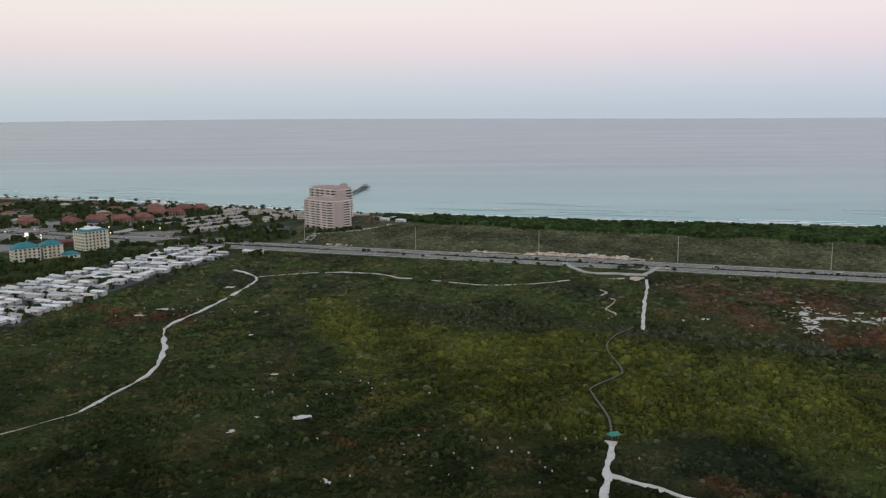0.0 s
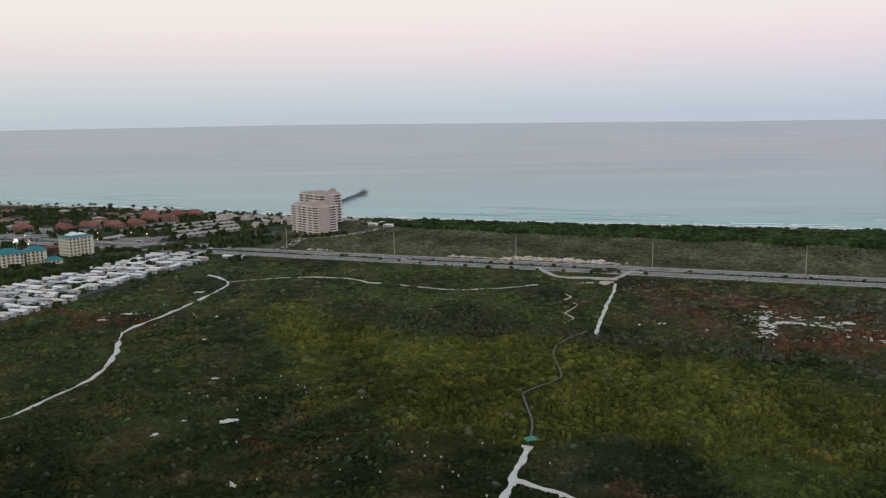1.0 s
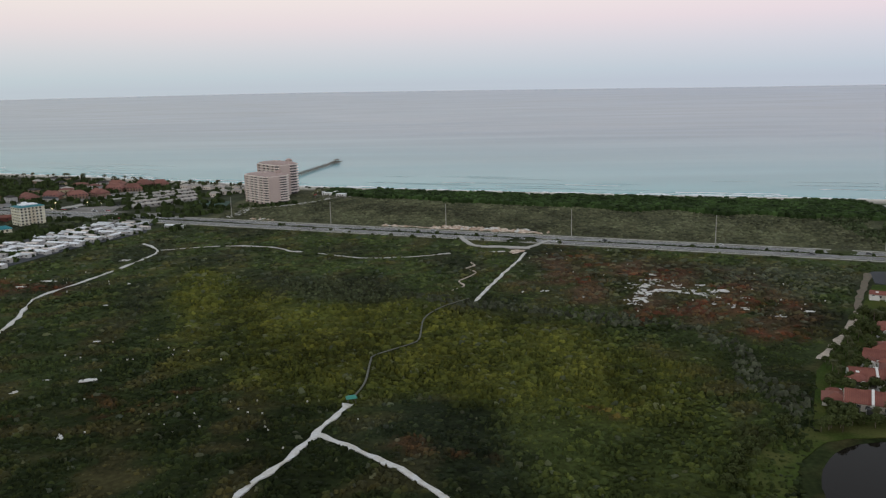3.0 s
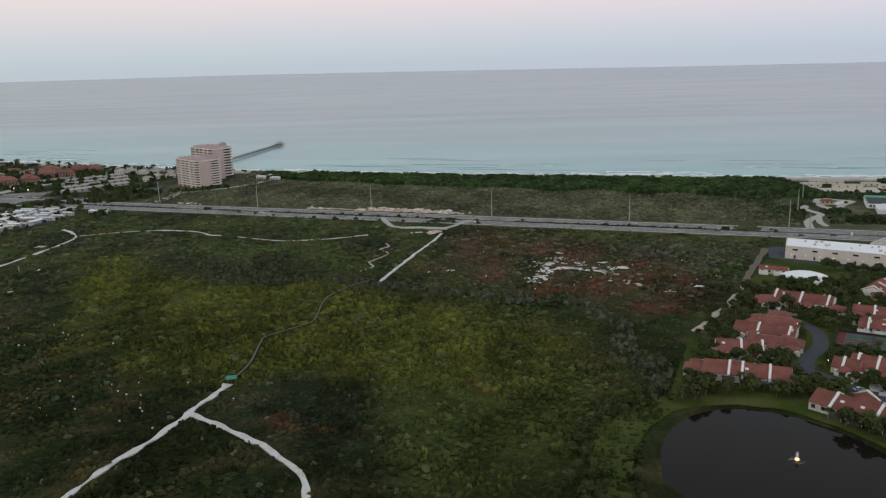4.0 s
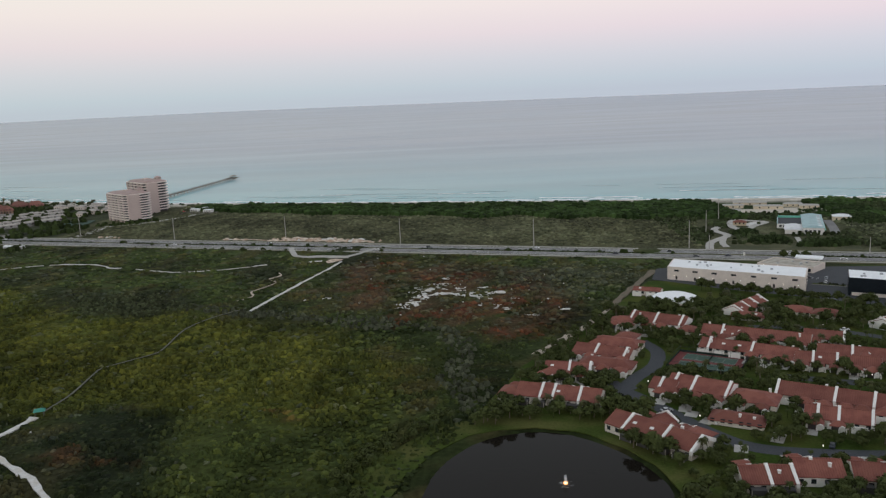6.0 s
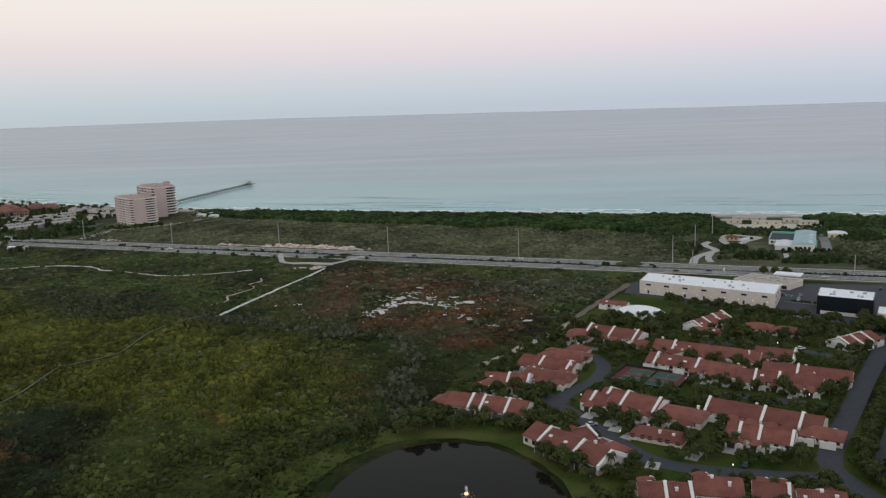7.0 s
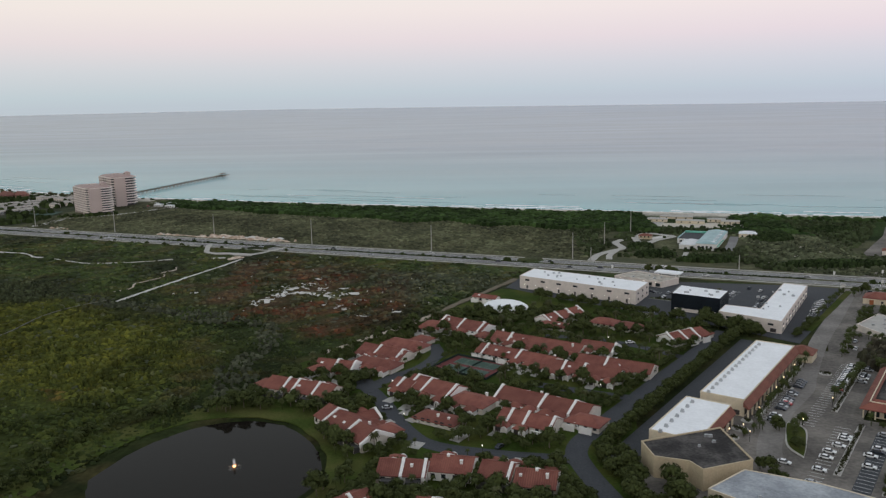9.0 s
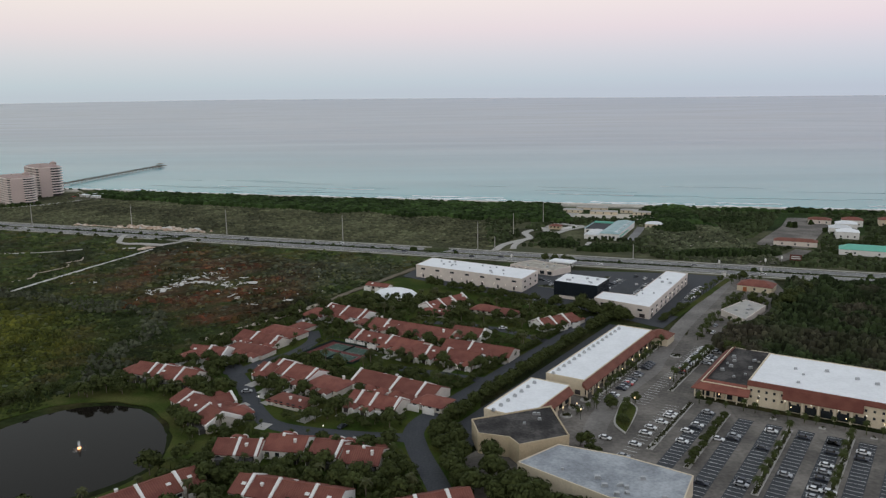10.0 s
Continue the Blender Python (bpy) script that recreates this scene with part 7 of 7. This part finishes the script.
plain_house(553, 486, -24, 26, 8, 3.2, "pale", "tile_brown", "long low motel with a pinkish tile roof", 1.5)
plain_house(605, 573, -24, 16, 9, 3.2, "pale", "tile_brown", "low building with a pinkish tile roof by the beach", 1.5)
plain_house(590, 452, -24, 44, 12, 3.4, "white", "mint", "long low building with a mint green metal roof", 2.4)
for x, y, r, w in ((600, 528, "whitemetal", "white"), (612, 545, "whitemetal", "white"), (624, 562, "tile", "white"), (598, 512, "membrane", "white"), (640, 520, "mint", "white"), (636, 500, "whitemetal", "cream"), (650, 560, "tile", "cream"), (665, 540, "greyroof", "white"), (660, 500, "tile_brown", "cream"), (690, 520, "whitemetal", "white"), (690, 555, "tile", "white"), (720, 530, "greyroof", "cream")):
    plain_house(x, y, -20, 14, 10, 4.6, w, r, "beach house with a low hip roof", 1.7)
sg = thing("motel_sign", "dark red roadside sign with unreadable white lettering", "sign", m=pose(532, 432, 0, 0, 0, -24))
part("panel", Shape().box(-3.2, 3.2, -0.25, 0.25, 1.2, 4.8), M["signred"], sg)
for z, w in ((3.4, 2.4), (2.3, 2.6)):
    part("lettering_bar", Shape().box(-w, w, -0.3, -0.24, z, z + 0.5), M["paint"], sg)
for px in (-2.6, 2.6):
    part("post", Shape().box(px - 0.15, px + 0.15, -0.15, 0.15, -0.3, 1.2), M["metal"], sg)
rr = plain_house(487, 367, -30, 17, 11, 3.0, "cream", "tile", "restaurant with a bright red tile roof", 2.2, "restaurant")
part("arch", Shape().box(-5.4, -3.6, -6.6, -6.2, 0, 2.4), M["orange"], rr, "lit orange entrance")
quad_building("low_shop", "low pale flat-roofed building by the entry road", "shop", [(459.8, 303), (476.9, 326), (471.3, 337), (454.6, 319.5)], 2.6, "pale", "concrete", 0.3, vents=5, seed=21)
kiosk = thing("barrier_kiosk", "small white hut at the car park entrance", "kiosk", m=pose(480, 398, 0, 0, 0, -20))
part("wall", Shape().box(-1, 1, -1, 1, -0.2, 2.2), M["white"], kiosk)
part("roof", Shape().box(-1.3, 1.3, -1.3, 1.3, 2.2, 2.5), M["concrete"], kiosk)

# ---- lamp posts ----
def lamp_post(x, y, h=4.2, lit=True):
    p = thing("lamp_post", "small lit lamp on a dark post", "lamp post", "lamp posts", m=pose(x, y, 0))
    part("post", Shape().tube((0, 0, -0.2), (0, 0, h), 0.07, 0.05), M["rubber"], p)
    part("lamp", Shape().tube((0, 0, h), (0, 0, h + 0.45), 0.10, 0.15, 8), M["lamp" if lit else "lampwhite"], p, "glowing lamp head")


for u, v in ((-44, -36), (-41, -40), (-30, -22), (-26, 2), (-44, -8), (-44, 14), (-44, 30), (-13, -8), (30, -6), (24, 20)):
    lamp_post(*mall(u, v), 3.2)
for x, y in ((262, 245), (270, 214), (296, 190), (318, 186), (336, 242), (306, 259), (268, 285), (262, 160), (240, 232), (346, 300), (318, 320)):
    lamp_post(x, y, 2.6, False)

for u, v in ((-44, -18), (-44, -4), (-44, 4), (-44, 22), (-44, 38), (-47, -40), (-47, -54), (-8, -3.6), (4, -3.2), (14, -3.2), (40, -3.2)):
    lamp_post(*mall(u, v), 2.6)


def signal(x, y, h):
    """White street lamp or signal head on a short pole by the junction."""
    p = thing("junction_signal", "white signal box on a slim pole at the junction", "signal", "junction signals", m=pose(x, y, 0, 0, 0, -19))
    part("pole", Shape().tube((0, 0, -0.2), (0, 0, h), 0.11, 0.08), M["pole"], p)
    part("signal_head", Shape().box(-0.5, 0.5, -0.25, 0.25, h - 0.2, h + 1.5), M["white"], p)


for x, y, h in ((484, 420, 3.0), (500, 398, 3.0), (512, 425, 2.6), (524, 432, 2.6), (366, 443, 2.6), (396, 436, 2.4)):
    signal(x, y, h)
ls = thing("lit_sign", "bright white illuminated roadside sign", "sign", m=pose(-348, 668, 0, 0, 0, 25))
part("post", Shape().tube((0, 0, -0.2), (0, 0, 5), 0.25, 0.2), M["pole"], ls)
part("panel", Shape().box(-1.3, 1.3, -0.3, 0.3, 5, 7.4), M["lampwhite"], ls, "glowing white panel")
for x, y in ((-340, 650), (-330, 656), (-322, 640), (-300, 668), (-352, 690), (-316, 690), (-292, 700), (-276, 664), (-370, 676), (-262, 700), (-244, 690), (-380, 655)):
    lm = thing("street_lamp", "lit street lamp on a tall pole in the town", "street lamp", "town street lamps", m=pose(x, y, 0))
    part("pole", Shape().tube((0, 0, -0.2), (0, 0, 7), 0.12, 0.08), M["pole"], lm)
    part("lamp", Shape().tube((0, 0, 6.9), (0, 0, 7.6), 0.45, 0.35, 8), M["lamp"], lm, "glowing lamp head")

# ---- trees ----
footprints = []
for front, wings, _ in HOUSE_BLOCKS:
    for x0, y0, x1, y1, d, h, rise, hipped, fire in wings:
        e = Vector((x1 - x0, y1 - y0)).normalized()
        q, lo, hi = Vector((-e.y, e.x)), -d / 2 - (3.6 if front < 0 else 0.4), d / 2 + (3.6 if front > 0 else 0.4)
        p, r = Vector((x0, y0)) - e * 0.8, Vector((x1, y1)) + e * 0.8
        footprints.append([tuple(c) for c in (p + q * lo, r + q * lo, r + q * hi, p + q * hi)])
court_ring = [tuple((CT @ Vector(p)).xy) for p in ((-14, -10.8, 0), (14, -10.8, 0), (14, 10.8, 0), (-14, 10.8, 0))]
broad = [broadleaf(k, h, s) for k, (h, s) in enumerate(((5.5, 2.6), (4.6, 2.3), (6.6, 3.0), (3.6, 1.9)))]
palms = [palm(k, h) for k, h in enumerate((4.6, 5.6, 3.8))]
rs = random.Random(5)
placed = []
joined = None


def plant(proto, x, y, s):
    placed.append((x, y))
    if joined is not None:
        joined.append((proto, x, y, s, rs.uniform(0, 6.28)))
        return
    copy_thing(proto, Matrix.Translation((x, y, -0.1)) @ Matrix.Rotation(rs.uniform(0, 6.28), 4, "Z") @ Matrix.Scale(s, 4))


def free_spots(n, ring, lane_gap, seed):
    """Random places inside the ring, clear of houses, lanes, court and pond."""
    r = np.random.RandomState(seed)
    x, y = r.uniform(196, 392, n), r.uniform(118, 352, n)
    ok = inside(x, y, ring) & ~inside(x, y, court_ring) & ~inside(x, y, POND) & (away(x, y, POND + POND[:1]) > 4.5)
    for f in footprints:
        ok &= ~inside(x, y, f)
    for l in LANES:
        ok &= away(x, y, l) > lane_gap
    return list(zip(x[ok].tolist(), y[ok].tolist()))


for x, y in free_spots(9000, [(200, 216), (224, 276), (262, 334), (285, 352), (330, 352), (392, 318), (345, 232), (330, 190), (330, 118), (196, 118)], 5.4, 3):
    near_bank = away(np.array([x]), np.array([y]), [(213, 225), (245, 217), (262, 185), (264, 165)])[0] < 4
    if len(placed) < 298 and not (near_bank and rs.random() < 0.7) and all((x - a) ** 2 + (y - b) ** 2 > 9 for a, b in placed):
        plant(rs.choice(broad + broad + palms), x, y, rs.uniform(0.75, 1.2))


def join_trees(name, label, cat, mat):
    """All the trees gathered in the list become one mesh."""
    vs, fs, n = [], [], 0
    store_ = {}
    for proto, x, y, s, a in joined:
        if proto not in store_:
            store_[proto] = [(np.array([p.co for p in ch.data.vertices]), [tuple(f.vertices) for f in ch.data.polygons]) for ch in proto.children]
        c, q = math.cos(a) * s, math.sin(a) * s
        for v, f in store_[proto]:
            vs.append(np.stack([x + v[:, 0] * c - v[:, 1] * q, y + v[:, 0] * q + v[:, 1] * c, v[:, 2] * s - 0.1], 1))
            fs += [tuple(n + k for k in t) for t in f]
            n += len(v)
    me = bpy.data.meshes.new(name)
    me.from_pydata(np.concatenate(vs).tolist(), [], fs)
    me.materials.append(mat)
    me.update()
    tagged(new(name, me), label, cat, kind="stuff")
    joined.clear()


def belt(line, width, gap, kinds, s0, s1):
    for q in smooth_line(line, gap):
        plant(rs.choice(kinds), q[0] + rs.uniform(-width, width), q[1] + rs.uniform(-width, width), rs.uniform(s0, s1))


joined = []
for x, y in free_spots(16000, [(206, 226), (228, 280), (264, 336), (285, 352), (330, 352), (392, 318), (345, 232), (330, 190), (330, 118), (262, 118), (262, 200), (240, 220)], 4.3, 4):
    if len(joined) < 820 and all((x - a) ** 2 + (y - b) ** 2 > 2.6 for a, b in placed):
        plant(rs.choice(broad + palms), x, y, rs.uniform(0.4, 0.85))
belt([(268, 160), (282, 159), (296, 157), (312, 157), (322, 164)], 1.6, 2.2, broad, 0.8, 1.15)
belt([(270, 178), (286, 178), (300, 177), (318, 176)], 0.9, 2.6, broad + palms, 0.7, 1.05)
belt([(247, 223), (252, 214)], 1.2, 2.0, broad, 0.9, 1.25)
belt([(271, 246), (279, 242), (287, 240)], 1.5, 2.4, broad + palms, 0.8, 1.1)
join_trees("garden_shrubbery", "dense dark green garden shrubs and small trees", "shrubbery", M["leaf"])
# belts of trees: behind the warehouse, along the service lane, below the shops, round the pond's far end
belt([(320, 373), (330, 374), (350, 356), (372, 341), (396, 322), (412, 308)], 2.0, 2.6, broad, 0.8, 1.15)
belt([(290, 341), (305, 340), (320, 346), (327, 356)], 2.5, 2.8, broad, 0.7, 1.1)
belt([mall(-75.5, -58), mall(-75.5, 40), mall(-75.5, 72)], 0.7, 1.8, broad[:2] + broad[3:], 0.8, 1.05)
belt([mall(-88, -36), mall(-87.5, 30), mall(-86, 62)], 0.7, 2.0, broad[:2] + broad[3:], 0.5, 0.85)
belt([(331, 178), (332, 192), (340, 206)], 0.9, 2.2, broad, 0.8, 1.1)
belt([(246, 208), (252, 194), (257, 182), (258, 166)], 1.2, 3.4, broad + palms, 0.45, 0.8)
belt([(338, 186), (336, 170), (340, 155), (352, 146), (366, 136), (378, 126)], 2.4, 1.7, broad, 0.9, 1.3)
belt([(346, 168), (348, 155), (362, 140), (380, 131)], 2.0, 1.7, broad, 0.9, 1.3)
belt([(200, 225), (189, 215), (177, 202), (167, 184), (161, 168)], 1.0, 7.0, palms, 0.7, 0.95)
belt([(172, 176), (166, 160), (168, 146), (180, 138)], 2.0, 2.6, broad, 0.5, 0.9)
belt([(196, 228), (184, 216), (173, 202), (165, 186)], 1.6, 2.4, broad, 0.5, 0.9)
belt([(210, 226), (216, 234), (222, 248), (230, 262), (238, 280)], 2.2, 3.0, broad + palms, 0.45, 0.8)
belt([(255, 152), (266, 170), (268, 160), (280, 156)], 1.5, 2.6, broad, 0.7, 1.0)
belt([(387.5, 194), (388.5, 201), (391, 208), (392, 213)], 0.7, 2.0, broad[3:] + palms, 0.6, 0.9)
belt([mall(-27, 8), mall(-25, 24), mall(-24, 46)], 0.6, 3.4, palms, 0.7, 1.0)
belt([mall(-43, -36), mall(-38, -28), mall(-31, -19)], 2.0, 1.8, broad[1:] + palms, 0.5, 0.8)
belt([mall(-43, -24), mall(-43, 44)], 0.5, 4.4, palms, 0.7, 0.9)
belt([mall(-14, -8), mall(10, -7), mall(40, -7)], 0.8, 4.2, palms + broad[3:], 0.6, 0.8)
belt([mall(-34, -58), mall(-28, -60), mall(-18, -72)], 1.2, 2.2, broad, 0.6, 0.9)
belt([mall(16, -18), mall(16, -60)], 0.3, 7.0, palms, 0.7, 0.9)
belt([mall(-3, -16), mall(-3, -54)], 0.4, 4.0, broad[3:], 0.7, 0.9)
belt([mall(32.5, -14), mall(32.5, -60)], 0.3, 5.0, broad[3:] + palms, 0.7, 0.9)
belt([mall(-22, 58), mall(-14, 46), mall(-4, 42)], 1.5, 2.6, palms + broad, 0.7, 1.0)
belt([(452, 308), (462, 298), (480, 318), (476, 338), (468, 342)], 0.8, 2.4, broad + palms, 0.6, 1.0)
belt([(484, 330), (500, 345), (512, 366)], 2.5, 2.2, broad, 0.9, 1.3)
belt([(434, 282), (440, 292), (446, 304), (451, 315)], 1.4, 2.2, palms + broad[3:], 0.6, 0.95)
belt([(447, 288), (455, 297)], 1.5, 2.0, palms + broad, 0.7, 1.0)
belt([(456, 322), (466, 340), (476, 352), (484, 350)], 1.0, 2.6, broad[3:] + palms, 0.6, 0.9)
belt([(478, 380), (484, 386), (492, 378)], 0.8, 3.0, broad + palms, 0.7, 1.0)
belt([(409, 310), (403, 322), (392, 330)], 1.6, 2.2, broad, 1.0, 1.35)
belt([(425, 309), (434, 322), (440, 334)], 0.8, 2.6, broad[3:], 0.7, 0.95)
belt([(436, 324), (449, 345), (462, 366), (476, 388)], 0.6, 3.4, palms + broad[3:], 0.6, 0.8)
belt([(350, 153), (362, 143), (376, 134), (393, 129)], 1.2, 1.6, broad, 1.0, 1.35)
belt([(462, 330), (472, 338), (500, 352)], 1.5, 3.0, broad + palms, 0.6, 0.9)
belt([(386, 436), (397, 432)], 0.3, 11.0, broad[2:3], 0.9, 1.0)
belt([(-56, 600), (20, 556), (150, 514)], 0.8, 17.0, broad[3:], 0.6, 0.9)
join_trees("tree_belt", "dark green belts of trees between the lots", "trees", M["leaf"])
# town trees by the mobile homes and towers
belt([(-145, 596), (-138, 588), (-134, 598)], 3.0, 1.6, broad, 0.8, 1.2)
belt([(-270, 640), (-230, 640), (-190, 650), (-150, 660), (-130, 690)], 6.0, 3.0, broad, 0.8, 1.3)
belt([(-330, 560), (-300, 545), (-270, 548), (-246, 566), (-232, 600)], 5.0, 3.0, broad, 0.8, 1.3)
for i in range(4):
    belt([(-226 - 10.5 * i, 726 + 23 * i), (-190 - 10.5 * i, 766 + 23 * i)], 1.2, 3.2, broad[3:], 0.35, 0.65)
belt([(-118, 706), (-108, 704), (-92, 708), (-76, 724)], 2.0, 3.0, broad + palms, 0.7, 1.1)
belt([(-180, 720), (-150, 700), (-126, 706)], 6.0, 3.2, broad, 0.8, 1.2)
belt([(-520, 1000), (-420, 962), (-330, 925), (-240, 895), (-150, 855), (-40, 815)], 5.0, 8.0, palms + broad, 0.6, 1.0)
for _ in range(190):
    x, y = rs.uniform(-330, -155), rs.uniform(385, 635)
    if inside(np.array([x]), np.array([y]), HOMES)[0]:
        plant(rs.choice(broad[1:]), x, y, rs.uniform(0.7, 1.15))
belt([(-320, 470), (-290, 492), (-266, 512), (-250, 548), (-236, 590)], 4.0, 2.4, broad, 0.8, 1.2)
for _ in range(520):
    x, y = rs.uniform(-560, -150), rs.uniform(655, 960)
    if y < shore(x) - 30 and abs(y - road_mid(x)) > 20 and not any(inside(np.array([x]), np.array([y]), r)[0] for r in TOWN_LOTS):
        plant(rs.choice(broad), x, y, rs.uniform(0.8, 1.4))
for _ in range(70):
    x, y = rs.uniform(560, 760), rs.uniform(400, 600)
    if road_mid(x) + 20 < y < shore(x) - 30:
        plant(rs.choice(broad + palms), x, y, rs.uniform(0.8, 1.3))
for x in np.arange(-60, 560, 14.0):
    if rs.random() < 0.6 and not 340 < x < 400:
        plant(broad[3], x, float(road_mid(x)) - 0.5 + rs.uniform(-0.8, 0.8), rs.uniform(0.4, 0.75))
for _ in range(760):
    x, y = rs.uniform(-560, -225), rs.uniform(690, 960)
    if y < shore(x) - 36 and abs(y - road_mid(x)) > 22 and not any(inside(np.array([x]), np.array([y]), r)[0] for r in TOWN_LOTS) and away(np.array([x]), np.array([y]), [(-480, 640), (-376, 690), (-298, 725), (-243, 796), (-202, 862)])[0] > 7:
        plant(broad[0], x, y, rs.uniform(0.7, 1.3))
for _ in range(330):
    x, y = rs.uniform(-330, -150), rs.uniform(380, 640)
    if inside(np.array([x]), np.array([y]), HOMES)[0]:
        plant(broad[3], x, y, rs.uniform(0.4, 0.7))
tx, ty, ts = (np.repeat(np.array([j[k] for j in joined]), 4) for k in (1, 2, 3))
rt = np.random.RandomState(8)
bush_field("town_trees", tx + rt.uniform(-1.6, 1.6, len(tx)) * ts, ty + rt.uniform(-1.6, 1.6, len(tx)) * ts, ts * rt.uniform(1.2, 2.6, len(tx)), ts * rt.uniform(1.8, 4.0, len(tx)), np.array((0.030, 0.042, 0.014)) * rt.uniform(0.6, 1.5, (len(tx), 1)), M["scrub"], "dark green trees among the town buildings and along the road", "trees", crown=True)
joined.clear()
for i, o in enumerate(broad + palms):
    o.matrix_basis = Matrix.Translation((205 + 4.2 * i, 222 + 1.5 * i, -0.1))

# tall palms along the beach by the town
rq = random.Random(19)
for k in range(54):
    x = -560 + 9.4 * k + rq.uniform(-4, 4) if k < 44 else rq.uniform(-420, -300)
    q = rq.uniform(1.0, 1.75)
    if rq.random() < 0.8:
        copy_thing(palms[k % 3], Matrix.Translation((x, float(shore(x)) - rq.uniform(34, 58), 0)) @ Matrix.Rotation(rq.uniform(0, 6.28), 4, "Z") @ Matrix.Diagonal((q * 1.35, q * 1.35, q, 1)))

# tall dark wood beside the store
x, y, rn = scatter(440, 640, 230, 400, 1.75, 31)
ok = inside(x, y, [(440, 258), (438, 280), (450, 292), (462, 300), (481, 322), (484, 338), (497, 352), (506, 378), (560, 372), (640, 345), (640, 250), mall(140, 38), mall(20, 38)])
x, y = x[ok], y[ok]
canopy_h = 4.2 + 1.3 * fbm(x, y, 0.22, 4) + 0.8 * fbm(x, y, 0.6, 7)
bare = np.clip(0.35 + 0.6 * fbm(x, y, 0.12, 9) + 0.5 * np.clip((480 - x) / 40, -1, 1), 0, 1)[:, None]
bush_field("dark_wood", x, y, rn.uniform(0.8, 2.0, len(x)), np.clip(canopy_h + rn.uniform(-0.9, 0.9, len(x)), 1.5, 9), (np.array((0.056, 0.050, 0.034)) * bare + np.array((0.030, 0.043, 0.017)) * (1 - bare)) * rn.uniform(0.5, 1.45, (len(x), 1)), M["scrub"], "tall dark wood beside the store", "woodland", crown=True)
